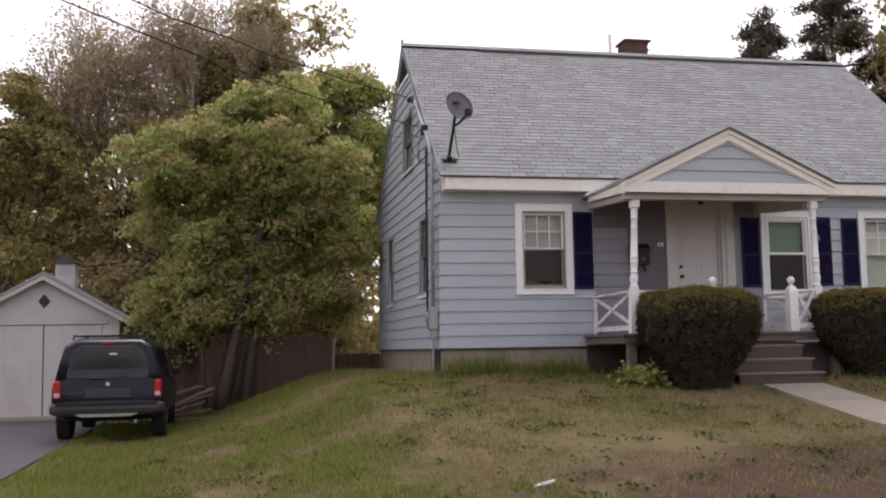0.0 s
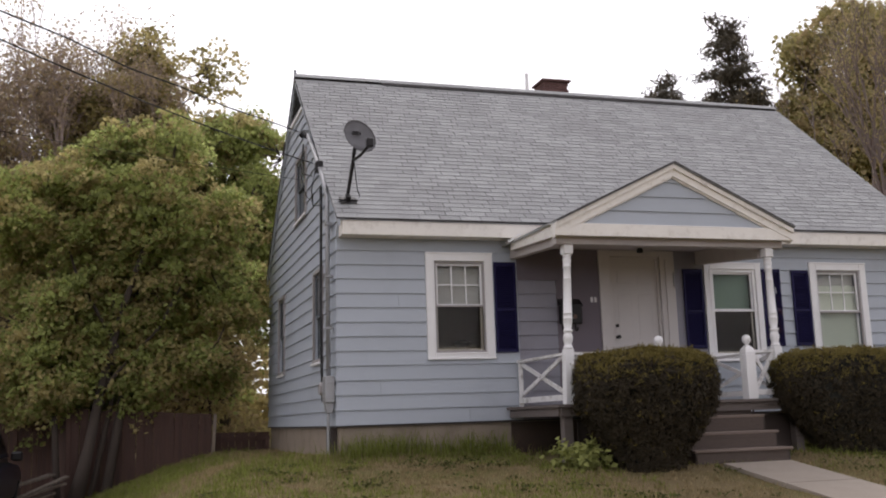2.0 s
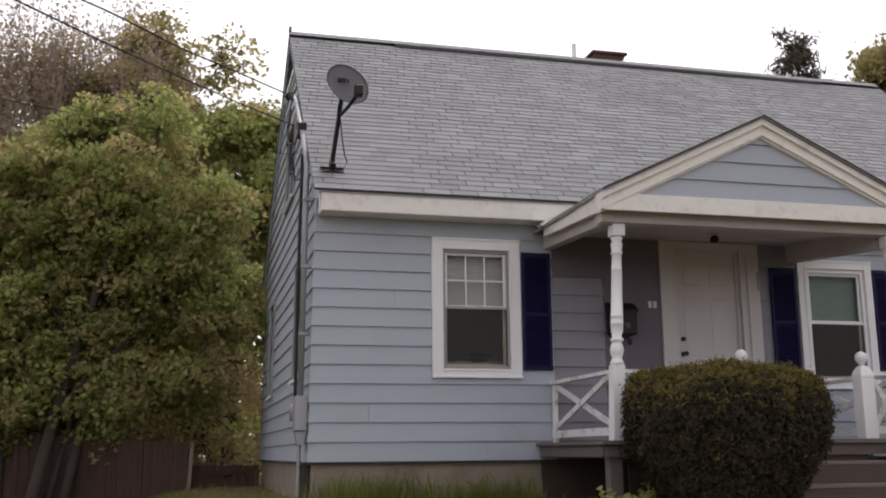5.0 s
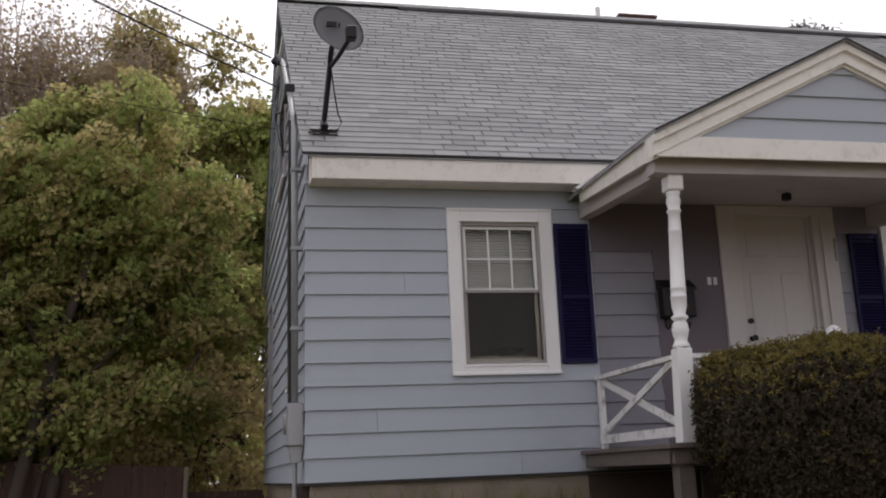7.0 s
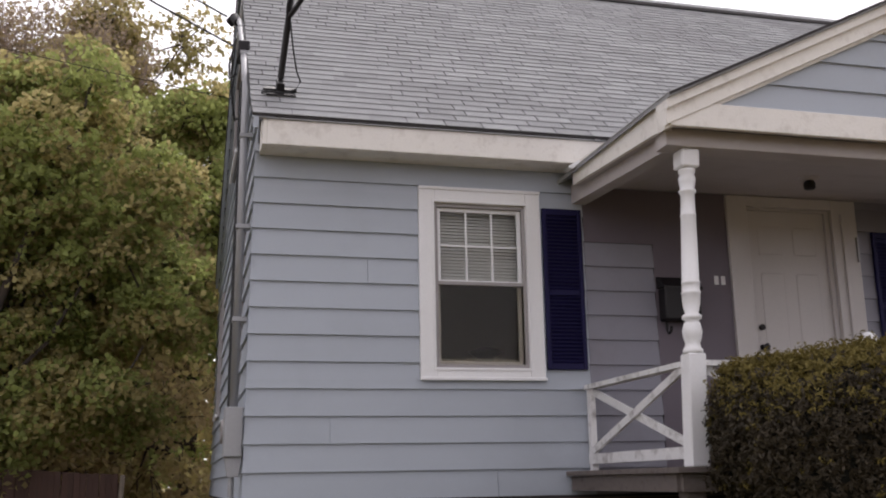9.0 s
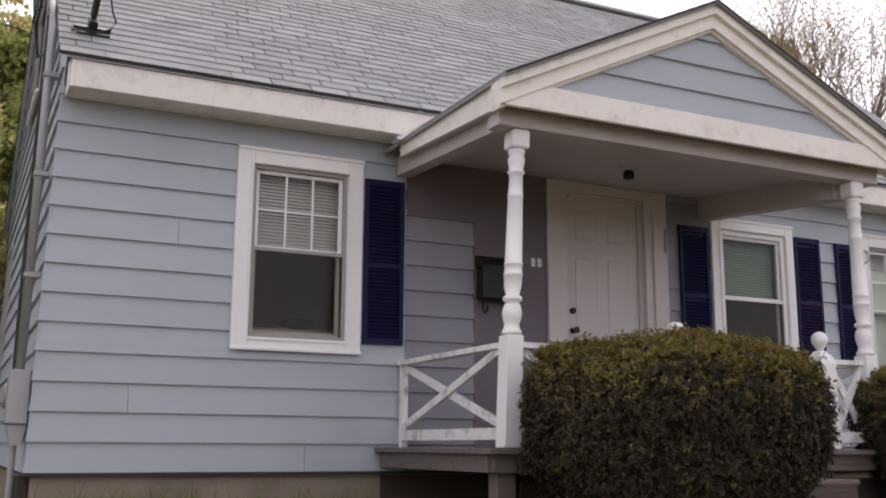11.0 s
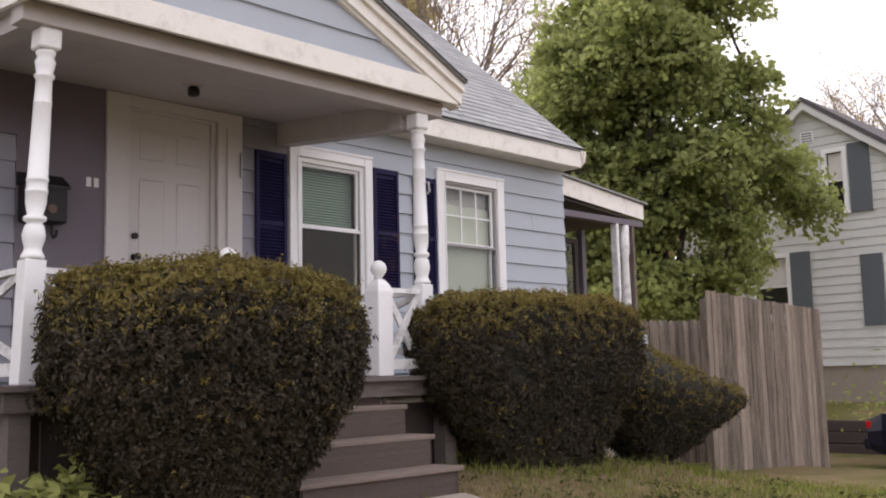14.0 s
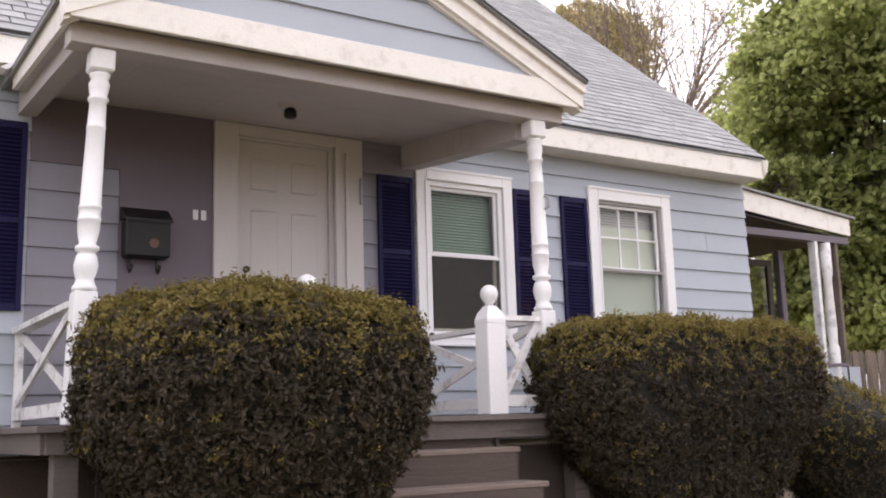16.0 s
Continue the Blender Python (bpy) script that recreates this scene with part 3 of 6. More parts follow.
part("gutter_end", prism([(-0.305, 3.03), (-0.238, 2.97), (-0.238, 3.158), (-0.325, 3.158)], "x", HX1 + 0.022, HX1 + 0.05), CREAM, house)

# finial at the west peak, vent pipe
part("ridge_finial", add_tube(bmesh.new(), [(-0.04, RIDGE_Y, RIDGE_Z + 0.02), (-0.04, RIDGE_Y, RIDGE_Z + 0.13)], 0.022), SLATEBLUE, house)
part("vent_pipe", add_tube(bmesh.new(), [(5.08, 5.0, 5.0), (5.08, 5.0, 7.42)], 0.04), TRIM, house, "white plastic vent pipe")


# ---- windows ----
def ring(bm, x0, x1, z0, z1, w, y0, y1, bev=0.003, bottom=None):
    """A rectangular frame in a wall that faces -y: four members, butted end to end."""
    b = w if bottom is None else bottom
    add_box(bm, x0, x0 + w, y0, y1, z0, z1, bev)
    add_box(bm, x1 - w, x1, y0, y1, z0, z1, bev)
    add_box(bm, x0 + w, x1 - w, y0, y1, z1 - w, z1, bev)
    add_box(bm, x0 + w, x1 - w, y0, y1, z0, z0 + b, bev)
    return bm


def blind(parent, x0, x1, z0, z1, y, material, pitch=0.026):
    bm = bmesh.new()
    z = z1
    while z > z0:
        add_bar(bm, (x0, y, z), (x1, y, z), 0.025, 0.0015, up=(0, -1.7, 1))
        z -= pitch
    return part("blind", bm, material, parent)


def window(r, y, trim, trim_w, meet, muntins, blind_to, blind_mat, style="old", cap=True, storm=None):
    """A double-hung window seen from -y. r is the outer casing; built at y = 0 and set on the wall."""
    x0, x1, z0, z1 = r
    w = new("window")
    w.parent = house
    cas = bmesh.new()
    ring(cas, x0, x1, z0, z1, trim_w, y - 0.030, y + 0.012, 0.004, bottom=trim_w * 0.75)
    if cap:
        add_box(cas, x0 - 0.004, x1 + 0.004, y - 0.040, y - 0.031, z1 - 0.022, z1 + 0.004, 0.003)
    ring(cas, x0 + trim_w - 0.022, x1 - trim_w + 0.022, z0 + trim_w * 0.75 - 0.022, z1 - trim_w + 0.022, 0.018, y - 0.038, y - 0.031, 0.002)
    part("window_frame", cas, trim, w, "white painted casing")
    part("window_sill", box(x0 - 0.006, x1 + 0.006, y - 0.046, y - 0.031, z0 - 0.004, z0 + 0.022, 0.004), trim, w)
    ix0, ix1, iz0, iz1 = x0 + trim_w, x1 - trim_w, z0 + trim_w * 0.75, z1 - trim_w
    st = 0.028 if style == "old" else 0.045
    sm = GREYTRIM if style == "old" else TRIM
    part("storm_frame", ring(bmesh.new(), ix0, ix1, iz0, iz1, st, y - 0.008, y + 0.020, 0.002), sm, w)
    up = part("upper_sash", ring(bmesh.new(), ix0 + st, ix1 - st, meet, iz1 - st, 0.03, y + 0.022, y + 0.048, 0.002), TRIM, w)
    lo = part("lower_sash", ring(bmesh.new(), ix0 + st, ix1 - st, iz0 + st, meet + 0.03, 0.03, y + 0.050, y + 0.078, 0.002), TRIM, w)
    part("meeting_rail", box(ix0 + st, ix1 - st, y - 0.004, y + 0.020, meet - 0.014, meet + 0.014, 0.002), sm, w)
    if muntins:
        bm = bmesh.new()
        gx0, gx1, gz0, gz1 = ix0 + st + 0.03, ix1 - st - 0.03, meet + 0.03, iz1 - st - 0.03
        nxm, nzm = muntins
        for i in range(1, nxm):
            xm = gx0 + (gx1 - gx0) * i / nxm
            add_box(bm, xm - 0.008, xm + 0.008, y + 0.026, y + 0.046, gz0, gz1)
        for i in range(1, nzm):
            zm = gz0 + (gz1 - gz0) * i / nzm
            add_box(bm, gx0, gx1, y + 0.027, y + 0.045, zm - 0.008, zm + 0.008)
        part("muntin_grid", bm, TRIM, up)
    for nm, za, zb, yy, par in (("pane", meet + 0.03, iz1 - st - 0.03, y + 0.034, up), ("pane", iz0 + st + 0.03, meet, y + 0.062, lo)):
        p = part(nm, box(ix0 + st + 0.025, ix1 - st - 0.025, yy, yy + 0.004, za - 0.005, zb + 0.005), GLASS, par)
        p.visible_shadow = False
    p = part("storm_pane", box(ix0 + st - 0.004, ix1 - st + 0.004, y + 0.004, y + 0.007, iz0 + st - 0.004, meet - 0.010), storm or SCREEN, w)
    p.visible_shadow = False
    blind(w, ix0 + st + 0.01, ix1 - st - 0.01, blind_to, iz1 - 0.03, y + 0.115, blind_mat)
    return w


GREYTRIM = mat("grey_storm_frame", (0.33, 0.305, 0.30), 0.55, vary=0.06, bump=0.05, coords="World")
PALESHADE = mat("pale_roller_shade", (0.66, 0.68, 0.58), 0.7, vary=0.03, bump=0.02)
window(W1, -0.002, TRIM, 0.125, 2.01, (3, 2), 2.01, BLIND)
window(W2, -0.002, TRIM, 0.105, 1.94, None, 1.94, GBLIND, "new")
w_c = window(W3, -0.002, TRIM, 0.125, 1.92, (3, 2), 2.12, BLIND, storm=GLASS)
# inner ledge behind the first window
part("window_ledge", box(1.40, 2.16, 0.162, 0.42, 1.40, 1.44), ROOM, house)


def side_window(r, meet):
    """A double-hung window in the west gable; r is the outer casing in y and z."""
    y0, y1, z0, z1 = r
    w = new("window")
    w.parent = house
    bm = bmesh.new()
    t = 0.055
    add_box(bm, -0.022, 0.012, y0, y0 + t, z0, z1, 0.004)
    add_box(bm, -0.022, 0.012, y1 - t, y1, z0, z1, 0.004)
    add_box(bm, -0.022, 0.012, y0 + t, y1 - t, z1 - t, z1, 0.004)
    add_box(bm, -0.022, 0.012, y0 + t, y1 - t, z0, z0 + 0.08, 0.004)
    part("window_frame", bm, GREYTRIM, w)
    part("window_sill", box(-0.05, -0.023, y0 - 0.02, y1 + 0.02, z0 - 0.01, z0 + 0.03, 0.004), TRIM, w)
    for za, zb, xx in ((meet - 0.02, z1 - t, 0.020), (z0 + 0.08, meet + 0.02, 0.048)):
        bm = bmesh.new()
        a, b, s = y0 + t, y1 - t, 0.035
        add_box(bm, xx, xx + 0.026, a, a + s, za, zb)
        add_box(bm, xx, xx + 0.026, b - s, b, za, zb)
        add_box(bm, xx, xx + 0.026, a + s, b - s, zb - s, zb)
        add_box(bm, xx, xx + 0.026, a + s, b - s, za, za + s)
        sash = part("sash", bm, SLATEBLUE, w)
        p = part("pane", box(xx + 0.010, xx + 0.014, a + s - 0.004, b - s + 0.004, za + s - 0.004, zb - s + 0.004), GLASS, sash)
        p.visible_shadow = False
    return w


side_window(G_LOW1, 2.03)
side_window(G_LOW2, 2.03)
side_window(G_UP, 4.40)
part("attic_curtain", box(0.20, 0.204, 2.58, 3.54, 4.35, 4.9), ROOM, house)


# pale roller shade behind the lower sash of the east window, a bowl on the ledge of the west one
part("roller_shade", box(W3[0] + 0.14, W3[1] - 0.14, 0.098, 0.101, W3[2] + 0.1, 2.36), PALESHADE, w_c)
bowl = thing("bowl", "dark shallow bowl on the window ledge", "bowl", at=(1.90, 0.24, 1.441))
bm = add_lathe(bmesh.new(), 0, 0, [(0.04, 0.0), (0.06, 0.006), (0.10, 0.03), (0.145, 0.062), (0.140, 0.068), (0.10, 0.080), (0.05, 0.098), (0.012, 0.102)], 20)
part("dish", bm, BLACKM, bowl, smooth=True)

# ---- shutters ----
def shutter(x0, x1, z0, z1, label, material=None, arched=False):
    m = material or SHUTTER
    s = thing("shutter", label, "shutter", "window shutters", at=(x0, -0.004, z0))
    wd, ht = x1 - x0, z1 - z0
    for a in (0, wd - 0.036):
        part("stile", box(a, a + 0.036, -0.030, 0.0, 0, ht, 0.004), m, s)
    mid = ht * 0.47
    for za, zb in ((0, 0.05), (mid - 0.022, mid + 0.022), (ht - 0.055, ht)):
        part("rail", box(0.036, wd - 0.036, -0.027, 0.0, za, zb, 0.003), m, s)
    part("backing", box(0.036, wd - 0.036, -0.006, 0.0, 0.05, ht - 0.055), m, s)
    me = None
    for za, zb in ((0.05, mid - 0.022), (mid + 0.022, ht - 0.055)):
        z = za + 0.018
        while z < zb - 0.012:
            if me is None:
                bm = bmesh.new()
                add_bar(bm, (0.034, -0.014, 0), (wd - 0.034, -0.014, 0), 0.030, 0.006, up=(0, -0.75, 1))
                ob = part("slat", bm, m, s)
                me = ob.data
            else:
                ob = new("slat", me)
                ob.parent = s
            ob.location.z = z
            z += 0.030
    if arched:
        part("arched_head", prism([(0.05, ht - 0.088)] + [(0.05 + (wd - 0.1) * k / 6, ht - 0.09 - 0.035 * (1 - math.sin(math.pi * k / 6)) + 0.002) for k in range(7)] + [(wd - 0.05, ht - 0.088)], "y", -0.024, -0.008), m, s)
    return s


shutter(2.328, 2.664, 1.340, 2.645, "navy louvered vinyl shutter beside the large front window", arched=False)
shutter(5.41, 5.75, 1.36, 2.58, "navy louvered vinyl shutter beside the porch window")
shutter(6.81, 7.145, 1.38, 2.60, "navy louvered vinyl shutter with rusty stains", SHUTTER_WORN)
shutter(7.36, 7.68, 1.38, 2.585, "navy louvered vinyl shutter beside the pale-shaded window")

# ---- front door ----
door = part("door", box(DOOR[0], DOOR[1], 0.045, 0.085, DOOR[2], DOOR[3], 0.003), DOORP, house, "white six-panel front door, closed")
for xa, xb in ((4.30, 4.56), (4.64, 4.90)):
    for za, zb in ((0.78, 1.28), (1.50, 2.20), (2.33, 2.60)):
        part("door_panel", box(xa + 0.02, xb - 0.02, 0.0415, 0.0448, za + 0.02, zb - 0.02, 0.003), DOORP, door)
# thin strips, darker than the door, along the panel edges
for xa, xb in ((4.33, 4.53), (4.67, 4.87)):
    for zz in (2.60, 2.36, 2.19):
        part("panel_groove", box(xa, xb, 0.0335, 0.0375, zz - 0.004, zz + 0.003, 0.001), CEILP, door)
part("door_knob", add_tube(bmesh.new(), [(4.28, 0.044, 1.55), (4.28, 0.02, 1.55), (4.28, -0.02, 1.55)], [0.028, 0.012, 0.030], 12), BLACKM, door)
part("deadbolt", add_tube(bmesh.new(), [(4.28, 0.044, 1.72), (4.28, 0.02, 1.72)], 0.026, 12), BLACKM, door)
bm = bmesh.new()
add_box(bm, 4.00, 4.19, -0.03, 0.015, 0.58, 2.850, 0.004)
add_box(bm, 5.02, 5.266, -0.03, 0.015, 0.58, 2.850, 0.004)
add_box(bm, 4.19, 5.02, -0.03, 0.015, 2.76, 2.850, 0.004)
part("door_casing", bm, DOORP, house, "wide white door casing")
bm = bmesh.new()
add_box(bm, 4.19, 4.2195, 0.016, 0.15, 0.59, 2.76)
add_box(bm, 4.9805, 5.02, 0.016, 0.15, 0.59, 2.76)
add_box(bm, 4.2195, 4.9805, 0.016, 0.15, 2.7405, 2.76)
part("door_jamb", bm, DOORP, house)
part("storm_door_channel", box(5.10, 5.125, -0.05, -0.031, 0.62, 2.72, 0.003), DOORP, house)
part("door_stop_bar", box(5.235, 5.255, -0.05, -0.031, 2.30, 2.52, 0.003), GREYM, house)

# house number: two plain bars on the flat board
for k in (0, 1):
    part("number_bar", box(3.845 + k * 0.062, 3.885 + k * 0.062, -0.006, -0.0005, 2.065, 2.14, 0.002), NUMBER, front_wall)

# ---- front porch ----
porch = thing("porch", "white wooden front porch with turned posts and a gabled roof", "porch")
PX0, PX1, PY = 2.515, 6.003, -1.925
FLOOR = 0.56
APEX = (4.235, 3.72)
# deck boards, rim joists and short piers
for i in range(13):
    ya = -1.86 + i * 0.142
    part("deck_board", box(2.44, 6.14, ya, ya + 0.136, FLOOR - 0.035, FLOOR, 0.003), DECKW, porch)
part("rim_joist", box(2.50, 6.08, -1.80, -1.755, FLOOR - 0.145, FLOOR - 0.037), DECKW, porch)
for xa in (2.48, 6.06):
    part("rim_joist", box(xa, xa + 0.045, -1.752, -0.03, FLOOR - 0.145, FLOOR - 0.037), DECKW, porch)
for xa in (2.55, 5.94):
    part("pier", box(xa, xa + 0.12, -1.75, -1.63, ground_z(xa, -1.7) - 0.2, FLOOR - 0.145), DECKW, porch)
# unseen dark board, added to keep light out from under the deck
part("skirt_board", box(2.80, 6.08, -1.60, -1.58, -0.3, FLOOR - 0.205), STEPW, porch)


def turned_post(x, y, tilt=0.0):
    p = thing("porch_post", "", "", at=(0, 0, 0))
    p.parent = porch
    s = 0.060
    part("post_base", box(x - s, x + s, y - s, y + s, FLOOR + 0.002, 1.26, 0.006), TRIM, p)
    prof = [(0.070, 1.262), (0.073, 1.285), (0.060, 1.30), (0.052, 1.33), (0.066, 1.37), (0.072, 1.41), (0.060, 1.46), (0.047, 1.48), (0.070, 1.495), (0.070, 1.515),
            (0.048, 1.53), (0.064, 1.60), (0.066, 1.66), (0.070, 1.665), (0.070, 1.675), (0.064, 1.68), (0.064, 1.73), (0.069, 1.735), (0.069, 1.745), (0.063, 1.75),
            (0.055, 2.20), (0.058, 2.205), (0.058, 2.215), (0.054, 2.22), (0.050, 2.36), (0.064, 2.372), (0.064, 2.385), (0.050, 2.395), (0.060, 2.44), (0.064, 2.47), (0.050, 2.50),
            (0.062, 2.515), (0.062, 2.53), (0.055, 2.54)]
    part("turned_shaft", add_lathe(bmesh.new(), x, y, [(r * 0.9, 1.262 + (z - 1.262) * 0.957) for r, z in prof], 18), TRIM, p, smooth=True)
    part("post_cap", box(x - 0.066, x + 0.066, y - 0.066, y + 0.066, 2.487, 2.613, 0.012), TRIM, p)
    for ob in p.children:
        for v in ob.data.vertices:
            v.co.x += tilt * (v.co.z - FLOOR)
    return p


turned_post(2.655, -1.69, 0.042)
post_b = turned_post(5.765, -1.72, -0.012)
part("lantern_hook", add_tube(bmesh.new(), [(5.775, -1.75, 2.07), (5.79, -1.78, 2.06), (5.79, -1.79, 1.99), (5.77, -1.775, 1.97)], 0.012, 6), GREYM, post_b)

# roof frame: outer fascia on three sides, inner beam, ceiling
part("front_fascia", box(PX0, PX1, PY, PY + 0.03, 2.698, 2.866, 0.004), CREAM, porch, "weathered cream fascia")
part("side_fascia", prism([(PY + 0.031, 2.70), (-0.26, 2.785), (-0.26, 2.955), (PY + 0.031, 2.87)], "x", PX0, PX0 + 0.03), CREAM, porch)
part("side_fascia", prism([(PY + 0.031, 2.70), (-0.26, 2.785), (-0.26, 2.955), (PY + 0.031, 2.87)], "x", PX1 - 0.03, PX1), CREAM, porch)
# soffits, beams and ceiling use the paint darkened for porch shade
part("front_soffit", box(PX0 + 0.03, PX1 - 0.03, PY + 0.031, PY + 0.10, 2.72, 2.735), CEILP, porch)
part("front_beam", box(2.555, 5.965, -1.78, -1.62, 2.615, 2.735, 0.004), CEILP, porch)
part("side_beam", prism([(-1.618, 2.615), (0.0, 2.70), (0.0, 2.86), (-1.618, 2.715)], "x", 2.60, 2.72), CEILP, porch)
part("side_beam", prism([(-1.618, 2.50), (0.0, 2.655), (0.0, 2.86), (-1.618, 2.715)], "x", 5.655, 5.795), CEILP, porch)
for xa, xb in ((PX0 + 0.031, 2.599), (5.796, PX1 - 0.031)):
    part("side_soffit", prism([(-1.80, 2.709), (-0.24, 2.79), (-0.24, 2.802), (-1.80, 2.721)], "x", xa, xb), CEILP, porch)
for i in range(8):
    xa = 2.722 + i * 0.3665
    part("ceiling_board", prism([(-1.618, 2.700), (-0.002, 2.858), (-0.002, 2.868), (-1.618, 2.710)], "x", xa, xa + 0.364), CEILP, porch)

# pediment: boards, rakes with mouldings
ped = part("pediment", prism([(PX0 + 0.06, 2.88), (PX1 - 0.06, 2.88), (APEX[0], APEX[1] - 0.06)], "y", -1.86, -1.84), SIDING, porch)


def ped_half(z):
    return (APEX[1] - 0.10 - z) * ((PX1 - PX0) / 2) / (APEX[1] - 2.88)


clad(ped, 0, 0, APEX[1] - 0.12, [], lambda u, v, d: (u, -1.862 - d, v), left=lambda z: APEX[0] - ped_half(z), right=lambda z: APEX[0] + ped_half(z), z_from=2.885 - 0.03)
for s in (-1, 1):
    ex = PX0 - 0.03 if s < 0 else PX1 + 0.03
    ez = 2.88
    dx, dz = ex - APEX[0], ez - APEX[1]
    ln = math.hypot(dx, dz)

    def strip(o0, o1, ya, yb, name, material, par):
        poly = [(APEX[0], APEX[1] - o0 / (abs(dx) / ln)), (ex, ez - o0 / (abs(dx) / ln)), (ex, ez - o1 / (abs(dx) / ln)), (APEX[0], APEX[1] - o1 / (abs(dx) / ln))]
        return part(name, prism(poly, "y", ya, yb), material, par)
    strip(0.018, 0.075, PY - 0.045, -1.80, "rake_moulding", CREAM, porch)
    strip(0.076, 0.165, PY - 0.012, -1.80, "rake_board", CREAM, porch)
    strip(0.166, 0.185, PY + 0.018, -1.80, "rake_bead", CREAM, porch)
    strip(-0.006, 0.016, PY - 0.075, 0.9, "porch_roof_slope", SHINGLE, porch)
    strip(-0.010, 0.008, PY - 0.079, PY - 0.0755, "shingle_edge", FELT, porch)
part("flashing", prism([(2.41, 2.88), (2.61, 3.00), (2.63, 2.98), (2.45, 2.87)], "y", -0.42, -0.30), TRIM, porch, "bright metal flashing")

# rails with crossed braces
def cross_rail(a, b, ends=True):
    r = thing("railing", "", "")
    r.parent = porch
    a, b = Vector((*a, 0)), Vector((*b, 0))
    zt, zb = 1.20, FLOOR + 0.09

    def bar(p, q, w, h, name, up=(0, 0, 1)):
        bm = bmesh.new()
        add_bar(bm, p, q, w, h, up)
        return part(name, bm, PEEL, r)
    up = Vector((0, 0, 1))
    bar(a + up * zt, b + up * zt, 0.09, 0.035, "top_rail")
    bar(a + up * zb, b + up * zb, 0.06, 0.075, "bottom_rail")
    side = (b - a).normalized().cross(up) * 0.012
    bar(a + up * (zb + 0.04) + side, b + up * (zt - 0.02) + side, 0.022, 0.055, "brace")
    bar(a + up * (zt - 0.02) - side, b + up * (zb + 0.04) - side, 0.022, 0.055, "brace")
    if ends:
        d = (b - a).normalized() * 0.03
        bar(a + d + up * (FLOOR + 0.002), a + d + up * (zt - 0.018), 0.05, 0.05, "end_stile", (1, 0, 0))
    return r


cross_rail((2.66, -0.03), (2.66, -1.628))
cross_rail((5.765, -0.03), (5.765, -1.65))
cross_rail((5.395, -1.71), (5.70, -1.71), False)
cross_rail((2.72, -1.70), (3.91, -1.70), False)


def newel(x, y):
    n = thing("newel_post", "", "")
    n.parent = porch
    h = 0.075
    bm = box(x - h, x + h, y - h, y + h, FLOOR + 0.002, 1.16, 0.006)
    part("post_base", bm, TRIM, n)
    bm = bmesh.new()
    vs = [[bm.verts.new((x + sx * r, y + sy * r, z)) for sx, sy in ((-1, -1), (1, -1), (1, 1), (-1, 1))] for r, z in ((h, 1.161), (h, 1.19), (0.06, 1.235), (0.03, 1.28))]
    for p, q in zip(vs, vs[1:]):
        for k in range(4):
            bm.faces.new((p[k], p[(k + 1) % 4], q[(k + 1) % 4], q[k]))
    bm.faces.new(vs[-1])
    bm.faces.new(vs[0][::-1])
    part("sloped_cap", bm, TRIM, n)
    part("ball_finial", add_lathe(bmesh.new(), x, y, [(0.03, 1.281), (0.026, 1.295), (0.040, 1.31)] + [(0.062 * math.sin(a), 1.362 - 0.062 * math.cos(a)) for a in (0.75, 1.1, 1.5, 1.9, 2.3, 2.7, 3.0)], 16), TRIM, n, smooth=True)
    return n


newel(5.315, -1.70)
newel(3.98, -1.70)

# steps
steps = thing("porch_steps", "worn brown wooden porch steps with four treads", "steps")
for i in range(3):
    zt = FLOOR + 0.003 - 0.205 * (i + 1)
    ya = -1.755 - 0.25 * (i + 1)
    for k in (0, 1):
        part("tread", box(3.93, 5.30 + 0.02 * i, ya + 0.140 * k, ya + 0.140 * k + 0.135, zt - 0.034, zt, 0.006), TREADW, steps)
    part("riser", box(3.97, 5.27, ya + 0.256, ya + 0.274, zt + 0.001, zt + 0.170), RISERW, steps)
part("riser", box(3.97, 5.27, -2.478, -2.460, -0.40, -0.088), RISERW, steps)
for xa in (3.955, 5.275):
    part("stringer", prism([(-1.76, 0.50), (-1.76, -0.3), (-2.47, -0.42), (-2.47, -0.088), (-2.22, -0.088), (-2.22, 0.117), (-1.97, 0.117), (-1.97, 0.322), (-1.78, 0.322)], "x", xa, xa + 0.04 if xa < 5 else xa + 0.03), STEPW, steps)

# mailbox
mb = thing("mailbox", "black metal wall mailbox with paper hooks", "mailbox", at=(3.32, 0, 1.74))
part("box", box(0, 0.32, -0.135, -0.004, 0.0, 0.27, 0.012), BLACKM, mb)
part("lid", prism([(-0.15, 0.25), (-0.15, 0.275), (-0.02, 0.37), (-0.004, 0.37), (-0.004, 0.272), (-0.13, 0.272)], "x", -0.01, 0.33), BLACKM, mb)
part("flap_emblem", add_tube(bmesh.new(), [(0.2, -0.136, 0.10), (0.2, -0.142, 0.10)], 0.035, 12), RUST, mb)
for xa in (0.05, 0.25):
    part("paper_hook", add_tube(bmesh.new(), [(xa, -0.03, 0.0), (xa, -0.03, -0.07), (xa, -0.06, -0.10), (xa, -0.10, -0.085), (xa, -0.105, -0.05)], 0.012, 6), BLACKM, mb)

# ceiling lamp without globe
lamp = thing("porch_lamp", "bare bulb holder on the porch ceiling", "ceiling lamp", at=(4.26, -0.84, 2.777))
part("plate", add_lathe(bmesh.new(), 0, 0, [(0.03, -0.03), (0.07, -0.025), (0.085, -0.004), (0.085, 0.0)], 16), CEILP, lamp, smooth=True)
part("socket", add_lathe(bmesh.new(), 0, 0, [(0.035, -0.10), (0.045, -0.09), (0.045, -0.05), (0.032, -0.032)], 14), BLACKM, lamp, smooth=True)

